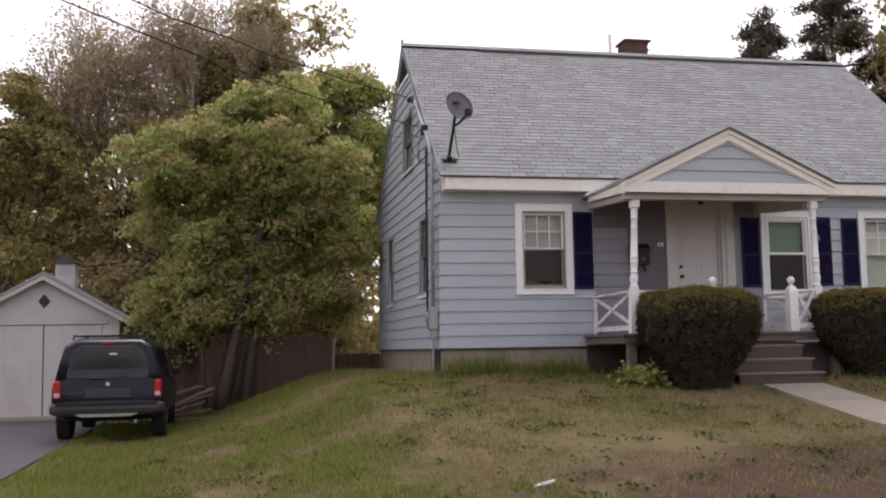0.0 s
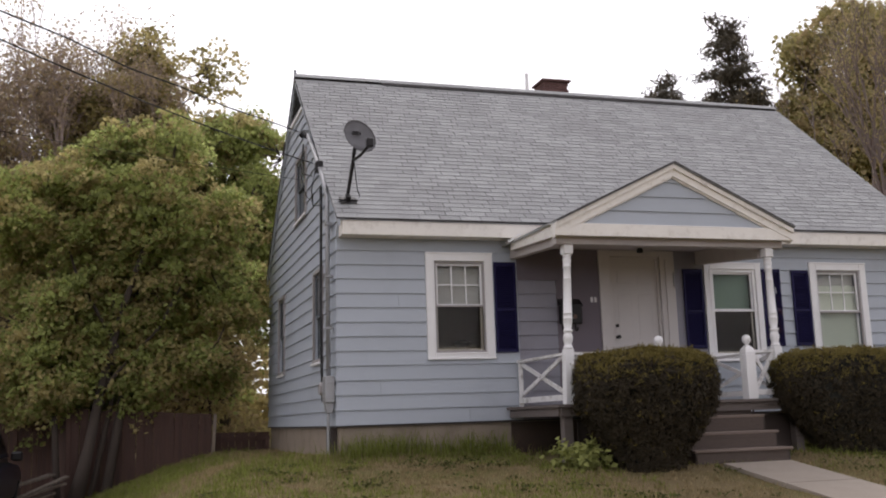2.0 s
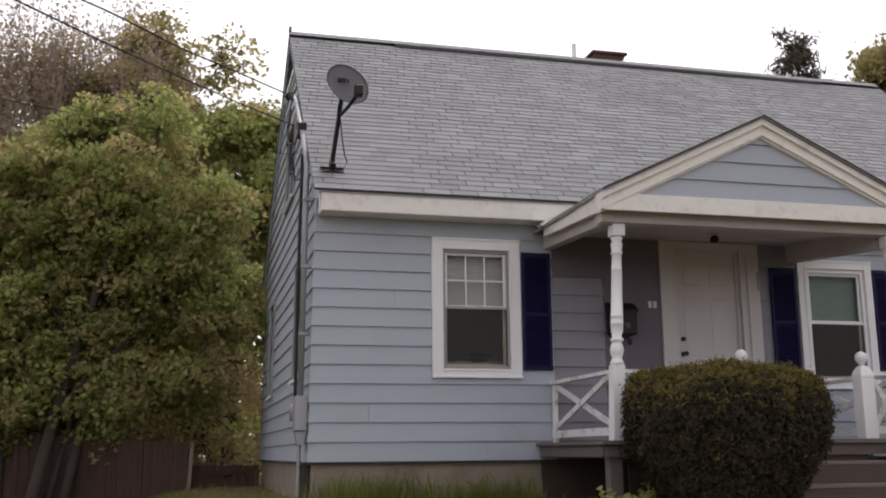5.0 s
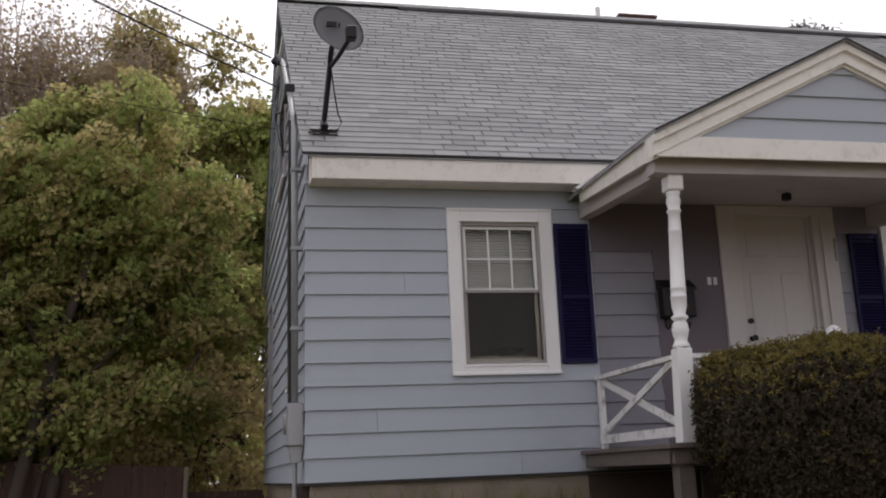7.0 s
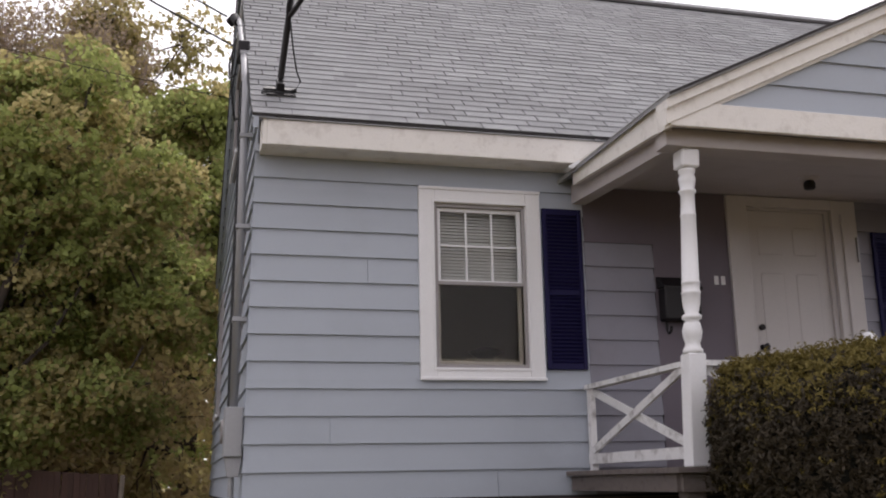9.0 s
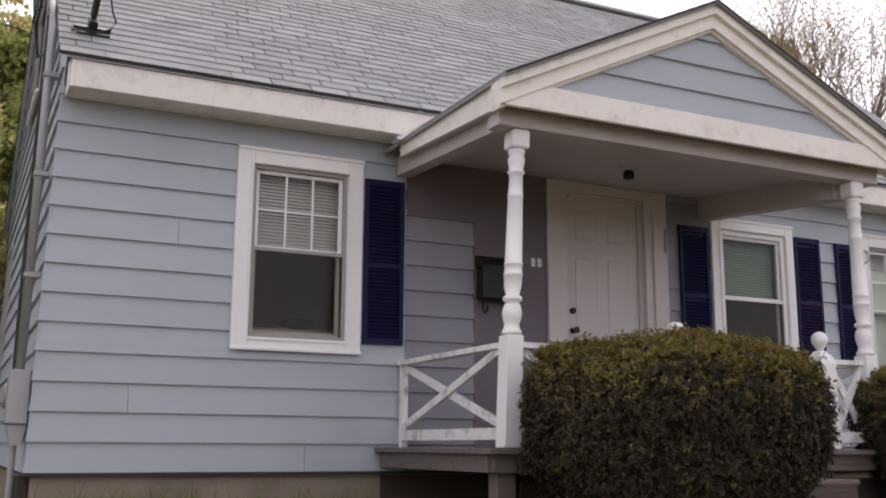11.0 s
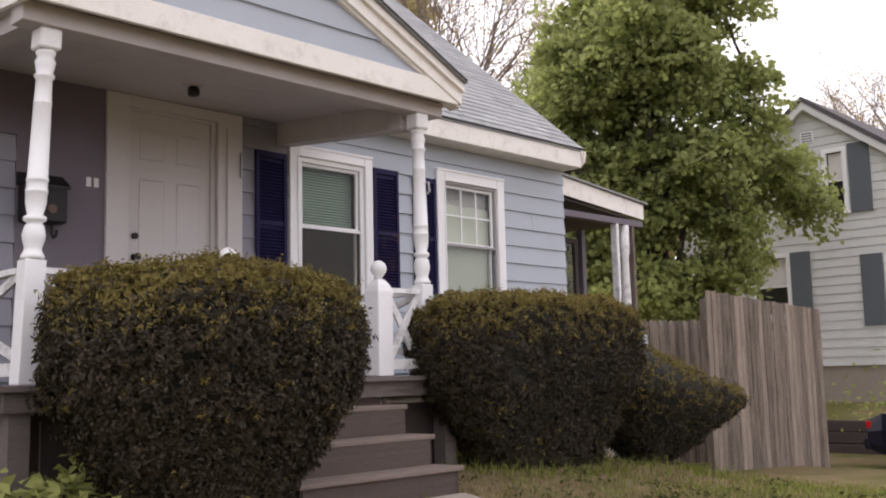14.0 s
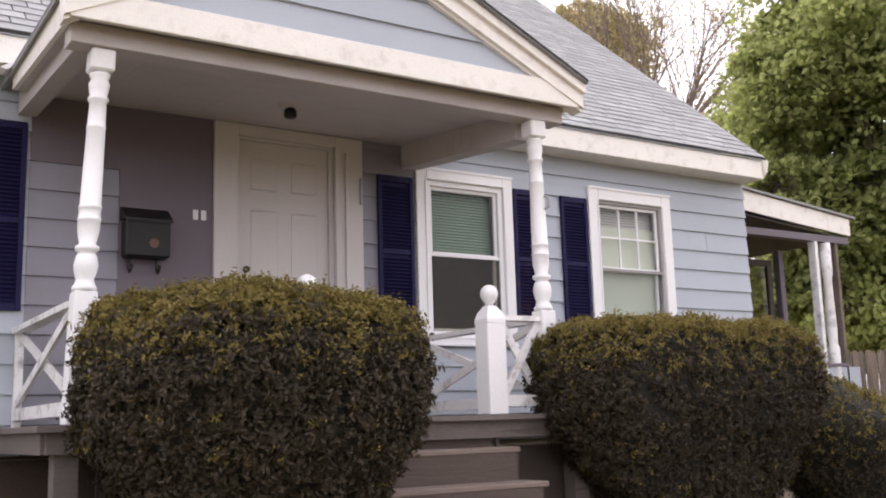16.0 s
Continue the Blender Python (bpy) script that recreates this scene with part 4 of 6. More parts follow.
# ---- satellite dish on the roof edge ----
dish = thing("satellite_dish", "grey satellite dish on a bent black mast bolted to the roof", "satellite dish", at=(0.215, 0.05, roof_z(0.05) + 0.02))
bm = bmesh.new()
rows_d = 7
rings_d = []
for i in range(rows_d + 1):
    r = i / rows_d
    rings_d.append([bm.verts.new((0.225 * r * math.cos(a), -0.07 * (r * r), 0.275 * r * math.sin(a))) for a in (k * math.tau / 32 for k in range(32))] if i else [bm.verts.new((0, 0, 0))])
for k in range(32):
    bm.faces.new((rings_d[0][0], rings_d[1][k], rings_d[1][(k + 1) % 32]))
for p, q in zip(rings_d[1:], rings_d[2:]):
    for k in range(32):
        bm.faces.new((p[k], q[k], q[(k + 1) % 32], p[(k + 1) % 32]))
bmesh.ops.solidify(bm, geom=bm.faces[:], thickness=0.012)
bmesh.ops.rotate(bm, verts=bm.verts[:], cent=(0, 0, 0), matrix=Euler((radians(-22), radians(-12), radians(14))).to_matrix())
bmesh.ops.translate(bm, verts=bm.verts[:], vec=(0.09, -0.36, 0.80))
bmesh.ops.recalc_face_normals(bm, faces=bm.faces[:])
refl = part("reflector", bm, DISHM, dish, "grey oval reflector", smooth=True)
for a, b in ((-0.09, 0.0), (0.012, 0.03)):
    part("emblem", box(0.09 + a, 0.09 + b, -0.385, -0.365, 0.86, 0.905 if b < 0.01 else 0.895, 0.002), BLACKM, refl)
part("mast", add_tube(bmesh.new(), [(0, 0, 0.03), (0.005, -0.02, 0.12), (0.03, -0.20, 0.44), (0.04, -0.28, 0.60), (0.06, -0.31, 0.74)], 0.026, 10), BLACKM, dish, smooth=True)
part("feed_arm", add_tube(bmesh.new(), [(0.045, -0.29, 0.52), (0.09, -0.46, 0.54), (0.17, -0.66, 0.63)], 0.020, 8), BLACKM, dish)
part("feed_horn", box(0.13, 0.22, -0.73, -0.63, 0.60, 0.72, 0.012), BLACKM, dish)
fm = Matrix.Rotation(math.atan(SLOPE), 4, "X")
for nm, dims in (("foot_plate", (-0.11, 0.12, -0.09, 0.09, 0.0, 0.012)), ("foot_strap", (-0.13, 0.13, -0.02, 0.02, 0.013, 0.03)), ("foot_bracket", (-0.03, 0.03, -0.06, 0.06, 0.013, 0.09))):
    bm = box(*dims, 0.003)
    bm.transform(fm)
    part(nm, bm, BLACKM, dish)
part("cable_loop", add_tube(bmesh.new(), [(0.05, -0.24, 0.5), (0.08, -0.20, 0.28), (0.12, -0.10, 0.14), (0.15, -0.10, 0.06), (0.11, -0.16, -0.03), (0.02, -0.19, -0.08), (-0.08, -0.14, -0.05), (-0.14, -0.02, -0.02)], 0.007, 6), CABLE, dish)

# ---- service mast, meter and cables on the west gable ----
service = thing("service_conduit", "pale electric conduit clamped to the gable wall", "conduit")
part("conduit", add_tube(bmesh.new(), [(-0.10, 1.95, 4.98), (-0.075, 1.85, 4.90), (-0.075, 0.88, 4.16), (-0.075, 0.46, 3.80), (-0.075, 0.33, 3.60), (-0.075, 0.29, 3.38), (-0.075, 0.20, 1.04)], 0.032, 10), GREYM, service, smooth=True)
part("weather_head", add_tube(bmesh.new(), [(-0.10, 1.90, 4.93), (-0.13, 2.00, 5.02), (-0.18, 2.04, 4.98)], [0.035, 0.055, 0.045], 10), BLACKM, service)
for yy, zz in ((0.285, 3.2), (0.255, 2.45), (0.227, 1.72), (0.88, 4.16), (1.70, 4.78)):
    part("clamp", box(-0.112, -0.004, yy - 0.045, yy + 0.045, zz - 0.018, zz + 0.018, 0.003), GREYM, service)
part("hub_clamp", box(-0.13, -0.03, 0.85, 1.03, 4.12, 4.28, 0.01), BLACKM, service)
part("junction_box", box(-0.14, -0.004, 0.09, 0.31, 0.70, 1.06, 0.008), GREYM, service, "grey meter cabinet")
part("box_boot", prism([(-0.13, 0.70), (-0.005, 0.70), (-0.03, 0.56), (-0.10, 0.56)], "y", 0.13, 0.28), GREYM, service)
part("down_pipe", add_tube(bmesh.new(), [(-0.07, 0.22, 0.58), (-0.07, 0.24, -0.12)], 0.022, 8), GREYM, service)
part("meter", add_tube(bmesh.new(), [(-0.01, 0.50, 0.90), (-0.10, 0.50, 0.90), (-0.15, 0.50, 0.90)], [0.10, 0.10, 0.085], 16), GREYTRIM, service, "round glass electric meter")
for pts, r in (([(-0.08, 0.78, 3.86), (-0.085, 0.72, 3.5), (-0.09, 0.70, 2.2), (-0.085, 0.66, 1.2), (-0.08, 0.60, 0.72)], 0.021),
               ([(-0.10, 2.25, 4.9), (-0.16, 2.05, 4.55), (-0.16, 1.8, 4.30), (-0.12, 1.35, 4.16)], 0.012),
               ([(-0.12, 0.95, 4.2), (-0.16, 1.1, 3.9), (-0.12, 1.2, 3.66), (-0.06, 0.95, 3.62), (-0.06, 0.8, 3.72)], 0.010),
               ([(-0.10, 2.2, 4.9), (-0.13, 2.3, 4.4), (-0.10, 2.0, 4.0), (-0.05, 1.6, 3.8)], 0.008),
               ([(-0.05, 0.46, 0.86), (-0.05, 0.36, 0.6), (-0.07, 0.30, 0.45)], 0.012)):
    part("loose_cable", add_tube(bmesh.new(), pts, r, 6), CABLE, service)
bm = bmesh.new()
for yy in (0.20, 0.52):
    add_box(bm, -0.03, 0.045, yy, yy + 0.09, -0.2, SILL - 0.03, 0.006)
part("pipe_guard", bm, STEPW, service, "rust-brown wooden strip over the foundation")


def wire(start, along, length, fall, rise, r, wobble=0.0):
    pts = []
    for i in range(25):
        s = length * i / 24
        pts.append((start[0] + along[0] * s, start[1] + along[1] * s, start[2] - fall * s + rise * s * s + wobble * math.sin(s * 2.6)))
    return add_tube(bmesh.new(), pts, r, 5)


tagged(part("power_cable", wire((-0.14, 2.06, 5.06), (-0.601, -0.799), 26, 0.100, 0.0062, 0.010, 0.02), CABLE), "twisted black overhead power cable to the house", "cable")
tagged(part("telephone_cable", wire((-0.12, 0.95, 4.26), (-0.58, -0.815), 26, 0.095, 0.0062, 0.0085), CABLE), "thin black overhead telephone cable to the house", "cable")
tagged(part("distant_cable", wire((-0.03, 2.6, 4.4), (-0.95, -0.31), 26, -0.02, 0.004, 0.004), CABLE), "thin dark cable strung past the trees", "cable")

# ---- chimney ----
chimney = thing("chimney", "short red brick chimney behind the ridge", "chimney", at=(0.40, 1.08, 0.30))
part("core", box(5.09, 5.61, 3.97, 4.43, 5.3, 7.0), MORTAR, chimney)
part("cap", box(5.02, 5.68, 3.90, 4.50, 7.005, 7.05, 0.01), BRICK, chimney)
for row in range(13):
    z = 6.08 + row * 0.071
    off = 0.105 if row % 2 else 0.0
    for k in range(-1, 3):
        for side in (0, 1):
            a = 5.07 + off + k * 0.21
            a0, a1 = max(a, 5.07), min(a + 0.2, 5.63)
            if a1 - a0 < 0.05:
                continue
            y0 = 3.955 if side == 0 else 4.425
            part("brick", box(a0, a1, y0, y0 + 0.02, z, z + 0.061), BRICK, chimney)
    for k in range(-1, 3):
        a = 3.955 + off + k * 0.21
        a0, a1 = max(a, 3.978), min(a + 0.2, 4.42)
        if a1 - a0 > 0.05:
            part("brick", box(5.07, 5.088, a0, a1, z, z + 0.061), BRICK, chimney)

# ---- concrete front walk ----
for i in range(6):
    ya, yb = -2.62 - i * 1.22, -2.62 - (i + 1) * 1.22 + 0.02
    bm = bmesh.new()
    x0, x1 = 4.24, 5.20
    top = [bm.verts.new((x, y, ground_z(x, y) + 0.045)) for x, y in ((x0, yb), (x1, yb), (x1, ya), (x0, ya))]
    low = [bm.verts.new((v.co.x, v.co.y, v.co.z - 0.12)) for v in top]
    bm.faces.new(top)
    for k in range(4):
        bm.faces.new((top[k], low[k], low[(k + 1) % 4], top[(k + 1) % 4]))
    bmesh.ops.recalc_face_normals(bm, faces=bm.faces[:])
    tagged(part("pavement", bm, WALKC), "pale concrete slab of the front walk", "pavement", kind="structure")

# ---- side porch on the east wall ----
sp = thing("side_porch", "small enclosed side porch with peeling white posts", "porch")
part("roof", prism([(9.95, 2.985), (12.12, 2.775), (12.12, 2.80), (9.95, 3.01)], "y", 0.04, 3.3), SHINGLE, sp)
part("fascia", prism([(9.96, 2.745), (12.05, 2.565), (12.05, 2.77), (9.96, 2.975)], "y", 0.08, 0.11), CREAM, sp, "weathered cream fascia")
# dark wood colour on the ceiling stands in for shade inside this porch
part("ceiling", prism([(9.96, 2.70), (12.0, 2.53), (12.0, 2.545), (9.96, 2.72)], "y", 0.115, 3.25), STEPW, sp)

N_SP = len(sp.children)
part("head_beam", box(9.96, 11.80, -0.06, 0.05, 2.42, 2.50, 0.004), SHADED_MAUVE, sp)
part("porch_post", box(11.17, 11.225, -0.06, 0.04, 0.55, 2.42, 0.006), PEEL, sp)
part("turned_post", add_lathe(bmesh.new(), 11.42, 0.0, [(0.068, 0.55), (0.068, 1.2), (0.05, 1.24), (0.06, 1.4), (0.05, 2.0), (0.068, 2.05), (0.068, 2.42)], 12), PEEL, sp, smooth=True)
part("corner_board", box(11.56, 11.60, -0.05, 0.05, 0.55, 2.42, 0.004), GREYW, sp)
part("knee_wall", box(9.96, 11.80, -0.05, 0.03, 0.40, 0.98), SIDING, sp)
part("knee_cap", box(9.96, 11.56, -0.07, 0.06, 0.982, 1.02, 0.004), SHADED_MAUVE, sp)
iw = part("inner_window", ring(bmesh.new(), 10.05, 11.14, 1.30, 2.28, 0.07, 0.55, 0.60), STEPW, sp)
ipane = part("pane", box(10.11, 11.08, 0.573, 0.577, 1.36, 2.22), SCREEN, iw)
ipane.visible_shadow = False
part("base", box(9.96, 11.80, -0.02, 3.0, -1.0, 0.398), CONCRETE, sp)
# inner walls and posts painted dark for the same inside shade
part("back_wall", box(9.96, 11.80, 2.90, 3.0, 0.40, 1.45), SHADED_MAUVE, sp)
part("back_header", box(9.96, 11.80, 2.90, 3.0, 2.25, 2.50), SHADED_MAUVE, sp)
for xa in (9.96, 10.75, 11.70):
    part("back_post", box(xa, xa + 0.10, 2.90, 3.0, 1.452, 2.248), SHADED_MAUVE, sp)
part("east_knee_wall", box(11.72, 11.80, 0.06, 2.88, 0.40, 1.02), SHADED_MAUVE, sp)
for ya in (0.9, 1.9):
    part("east_post", box(11.72, 11.80, ya, ya + 0.09, 1.022, 2.50), SHADED_MAUVE, sp)
part("house_post", box(9.965, 10.0, -0.05, 0.05, 1.022, 2.418, 0.004), STEPW, sp)
pane_b = part("pane", box(10.0, 11.72, 2.94, 2.945, 1.45, 2.25), SCREEN, sp)
pane_b.visible_shadow = False
for ob in sp.children[N_SP:]:
    ob.location = (0.06, 0.2, 0.04)


# ---- board fences ----
def fence(name, label, pts, top, base_drop, board_w, material, rails, post_every=8, pickets=False, group="", back=1):
    """Vertical boards along a line of points; top(s) gives the height of the top at the share s of its length."""
    f_ = thing(name, label, "fence", group)
    total = sum((Vector(b) - Vector(a)).length for a, b in zip(pts, pts[1:]))
    done, idx = 0.0, 0
    meshes = {}
    for a, b in zip(pts, pts[1:]):
        a, b = Vector((*a, 0)), Vector((*b, 0))
        ln = (b - a).length
        d = (b - a).normalized()
        ang = math.atan2(d.y, d.x)
        n = max(1, int(ln / (board_w + 0.001)))
        for i in range(n):
            p = a + d * (i + 0.5) * ln / n
            s = (done + (i + 0.5) * ln / n) / total
            zt = top(s) + random.uniform(-0.009, 0.009)
            zb = ground_z(p.x, p.y) - base_drop
            key = round((zt - zb) / 0.012)
            if key not in meshes:
                h = key * 0.012
                w = board_w / 2
                if pickets:
                    bm = prism([(-w, 0), (w, 0), (w, h - 0.05), (w * 0.4, h), (-w * 0.4, h), (-w, h - 0.05)], "y", -0.010, 0.010)
                else:
                    bm = box(-w, w, -0.010, 0.010, 0, h, 0.004)
                ob = part("fence_board", bm, material, f_)
                meshes[key] = ob.data
            else:
                ob = new("fence_board", meshes[key])
                ob.parent = f_
            ob.matrix_basis = pose(p.x, p.y, zb, 0, random.uniform(-0.4, 0.4), math.degrees(ang) + random.uniform(-1.5, 1.5))
            idx += 1
            if idx % post_every == 1:
                off = Vector((-d.y, d.x, 0)) * 0.075 * back
                q = p + off
                part("fence_post", box(q.x - 0.045, q.x + 0.045, q.y - 0.045, q.y + 0.045, zb - 0.1, zt - 0.10, 0.006), material, f_)
        s0, s1 = done / total, (done + ln) / total
        off = Vector((-d.y, d.x, 0)) * 0.028 * back
        for r in rails:
            bm = bmesh.new()
            add_bar(bm, a + off + Vector((0, 0, top(s0) - r)), b + off + Vector((0, 0, top(s1) - r)), 0.035, 0.08)
            part("fence_rail", bm, material, f_)
        done += ln
    return f_


fence("board_fence", "dark reddish brown board fence on the slope", [(-1.16, 6.35), (-3.75, 6.40)], lambda s: 0.66 + 0.18 * s, 0.15, 0.075, BROWNW, (0.25,), back=-1)
fence("board_fence", "dark brown board fence behind the parked car", [(-3.75, 6.40), (-4.1, 7.9), (-6.2, 8.1)], lambda s: 0.82 - 0.16 * s, 0.15, 0.085, BROWNW, (0.25,), back=-1)
fence("low_fence", "low dark fence between board fence and house", [(-0.02, 6.75), (-1.1, 6.5)], lambda s: 0.30, 0.1, 0.13, BROWNW, (0.12,))
tagged(part("leaning_post", add_bar(bmesh.new(), (-1.16, 6.25, -0.4), (-1.10, 6.25, 0.66), 0.06, 0.06, (1, 0, 0)), GREYW), "leaning pale fence post with flaking paint", "fence post")
fence("stockade_fence", "tall weathered grey stockade fence panel", [(12.45, -0.40), (14.5, -1.06)], lambda s: 1.60 - 0.24 * s, 0.06, 0.085, GREYW, (0.35, 1.6), post_every=13)
fence("picket_fence", "weathered grey board fence joining the side porch", [(11.85, 1.05), (13.7, 0.30)], lambda s: 1.26, 0.06, 0.085, GREYW, (0.25, 1.1), pickets=True)

# ---- garage ----
garage = thing("garage", "small white wooden garage with double doors and a cupola", "garage")
GX, GY, GZ = -7.53, 8.4, -1.04
hw = 1.66
part("wall", panel([(-hw, 0), (hw, 0), (hw, 2.28), (0, 3.22), (-hw, 2.28)], [rect(-1.28, 1.28, 0.02, 2.12)], lambda u, v, d: (GX + u, GY + d, GZ + v), 0.12), GARAGEW, garage)
part("wall", box(GX + hw - 0.12, GX + hw, GY + 0.122, GY + 5.8, GZ, GZ + 2.28), GARAGEW, garage)
part("wall", box(GX - hw, GX - hw + 0.12, GY + 0.122, GY + 5.8, GZ, GZ + 2.28), GARAGEW, garage)
part("wall", prism([(GX - hw, GZ), (GX + hw, GZ), (GX + hw, GZ + 2.28), (GX, GZ + 3.22), (GX - hw, GZ + 2.28)], "y", GY + 5.8, GY + 5.92), GARAGEW, garage)
for s in (-1, 1):
    part("roof", prism([(GX, GZ + 3.32), (GX + s * 2.1, GZ + 2.13), (GX + s * 2.1, GZ + 2.08), (GX, GZ + 3.25)], "y", GY - 0.28, GY + 6.1), SHINGLE, garage, "grey shingle roof")
    part("rake_board", prism([(GX, GZ + 3.245), (GX + s * 2.1, GZ + 2.075), (GX + s * 2.1, GZ + 1.98), (GX, GZ + 3.14)], "y", GY - 0.26, GY - 0.22), GARAGEW, garage)
    d_ = part("garage_door", box(GX + (0.012 if s > 0 else -1.27), GX + (1.27 if s > 0 else -0.012), GY + 0.01, GY + 0.06, GZ + 0.03, GZ + 2.11, 0.004), GARAGEW, garage, "white plank door leaf, closed")
    for i in range(3):
        xa = GX + (0.02 if s > 0 else -1.26) + i * 0.416
        part("plank", box(xa, xa + 0.4145, GY - 0.004, GY + 0.009, GZ + 0.04, GZ + 2.10, 0.003), GARAGEW, d_)
part("door_head", box(GX - 1.40, GX + 1.40, GY - 0.035, GY - 0.002, GZ + 2.125, GZ + 2.20, 0.004), GARAGEW, garage)
part("gable_vent", prism([(GX, GZ + 2.50), (GX + 0.13, GZ + 2.66), (GX, GZ + 2.82), (GX - 0.13, GZ + 2.66)], "y", GY - 0.03, GY - 0.003), FELT, garage, "dark diamond vent")
for i in range(7):
    z = GZ + 2.22 + i * 0.14
    w = max(0.05, (GZ + 3.18 - z) / 0.57)
    part("clapboard", prism([(GY - 0.014, z), (GY - 0.001, z), (GY - 0.001, z + 0.138), (GY - 0.004, z + 0.138)], "x", GX - min(w, hw), GX + min(w, hw)), GARAGEW, garage)
cup = part("cupola", box(GX + 0.05, GX + 0.50, GY + 1.1, GY + 1.6, GZ + 2.9, GZ + 3.62, 0.006), GARAGEW, garage, "white louvered cupola")
for i in range(4):
    part("louver_slat", box(GX + 0.10, GX + 0.45, GY + 1.085, GY + 1.098, GZ + 3.36 + i * 0.06, GZ + 3.385 + i * 0.06), GREYM, cup)
part("cupola_roof", prism([(GX - 0.03, GZ + 3.622), (GX + 0.58, GZ + 3.622), (GX + 0.275, GZ + 3.86)], "y", GY + 1.03, GY + 1.67), SLATE, cup)
tagged(part("driveway", prism([(-5.95, -30), (-5.95, 3), (-6.0, 8.3), (-9.4, 8.3), (-9.6, -30)], "z", -1.2, -1.045), ASPHALT), "worn dark asphalt driveway", "driveway", kind="structure")
part("garage_apron", box(GX - 1.6, GX + 1.55, GY - 0.7, GY - 0.05, GZ - 0.1, GZ + 0.05), WALKC, garage)


# ---- parked cars ----
def wheel(parent, x, y, z, r, w, inward):
    wl = part("wheel", add_tube(bmesh.new(), [(x - w / 2, y, z), (x - w / 2 + 0.02, y, z), (x + w / 2 - 0.02, y, z), (x + w / 2, y, z)], [r * 0.93, r, r, r * 0.93], 28), RUBBER, parent, smooth=False)
    part("rim", add_tube(bmesh.new(), [(x + inward * (w / 2 + 0.002), y, z), (x + inward * (w / 2 - 0.03), y, z)], [r * 0.62, r * 0.58], 20), CHROME, wl)
    return wl


def loft(sections, round_by=0.0):
    """A skin through sections: each is (y, [(x, z), ...])."""
    bm = bmesh.new()
    rings_l = [[bm.verts.new((x, y, z)) for x, z in pts] for y, pts in sections]
    n = len(rings_l[0])
    for p, q in zip(rings_l, rings_l[1:]):
        for k in range(n):
            bm.faces.new((p[k], p[(k + 1) % n], q[(k + 1) % n], q[k]))
    bm.faces.new(rings_l[0][::-1])
    bm.faces.new(rings_l[-1])
    bmesh.ops.recalc_face_normals(bm, faces=bm.faces[:])
    if round_by:
        bmesh.ops.bevel(bm, geom=bm.edges[:], offset=round_by, segments=2, affect="EDGES", clamp_overlap=True)
    return bm


def hull(hw_, zb, zt, tuck=0.06):
    return [(-hw_ + 0.05, zb), (hw_ - 0.05, zb), (hw_, zb + 0.12), (hw_, zb + (zt - zb) * 0.6), (hw_ - tuck, zt), (-hw_ + tuck, zt), (-hw_, zb + (zt - zb) * 0.6), (-hw_, zb + 0.12)]


def round_section(hw_, zb, zt, n=5, exp=5.0):
    """A closed car section: a rounded, slightly barrelled box."""
    pts = []
    for k in range(24):
        a = math.tau * k / 24 + math.tau / 48
        c, s_ = math.cos(a), math.sin(a)
        r = (abs(c) ** exp + abs(s_) ** exp) ** (-1 / exp)
        pts.append((c * r * hw_, (zb + zt) / 2 + s_ * r * (zt - zb) / 2))
    return pts


def cabin_section(low_w, top_w, zb, zt):
    """A closed section that narrows towards a rounded roof."""
    pts = []
    for k in range(24):
        a = math.tau * k / 24 + math.tau / 48
        c, s_ = math.cos(a), math.sin(a)
        r = (abs(c) ** 9 + abs(s_) ** 9) ** (-1 / 9)
        v = (s_ * r + 1) / 2
        pts.append((c * r * (low_w + (top_w - low_w) * v ** 1.2), zb + (zt - zb) * v))
    return pts


suv = thing("sport_utility_car", "dark navy sport utility car parked on the drive edge", "car", at=(-5.33, 1.55, -1.06))
H_ = 0.90
body = part("body", loft([(-0.02, round_section(H_ - 0.05, 0.46, 1.05)), (0.02, round_section(H_ - 0.01, 0.40, 1.09)), (0.12, round_section(H_, 0.34, 1.12)), (0.5, round_section(H_ + 0.015, 0.32, 1.13)), (2.6, round_section(H_ + 0.015, 0.32, 1.13)), (3.3, round_section(H_, 0.36, 1.08)), (4.4, round_section(H_ - 0.03, 0.38, 1.0)), (4.65, round_section(H_ - 0.12, 0.45, 0.88))]), CARPAINT, suv, smooth=True)
part("cabin", loft([(0.0, cabin_section(0.86, 0.66, 0.90, 1.62)), (0.04, cabin_section(0.87, 0.675, 0.90, 1.66)), (0.16, cabin_section(0.88, 0.69, 0.90, 1.70)), (0.6, cabin_section(0.88, 0.70, 0.96, 1.725)), (2.1, cabin_section(0.87, 0.70, 0.96, 1.71)), (2.6, cabin_section(0.85, 0.70, 0.96, 1.45)), (3.15, cabin_section(0.82, 0.74, 0.94, 1.08))]), CARPAINT, body, smooth=True)
bm = bmesh.new()
rows_w = [(1.06, 0.815, -0.020), (1.20, 0.79, -0.020), (1.35, 0.75, -0.020), (1.50, 0.705, -0.020), (1.60, 0.66, -0.014)]
rings_w = [[bm.verts.new((hw_w * u, y + 0.030 * u * u, z)) for u in (-1, -0.75, -0.4, 0, 0.4, 0.75, 1)] for z, hw_w, y in rows_w]
for p, q in zip(rings_w, rings_w[1:]):
    for k in range(6):
        bm.faces.new((p[k], p[k + 1], q[k + 1], q[k]))
bmesh.ops.solidify(bm, geom=bm.faces[:], thickness=-0.02)
bmesh.ops.recalc_face_normals(bm, faces=bm.faces[:])
part("rear_window", bm, CARGLASS, body, "tinted rear window", smooth=True)
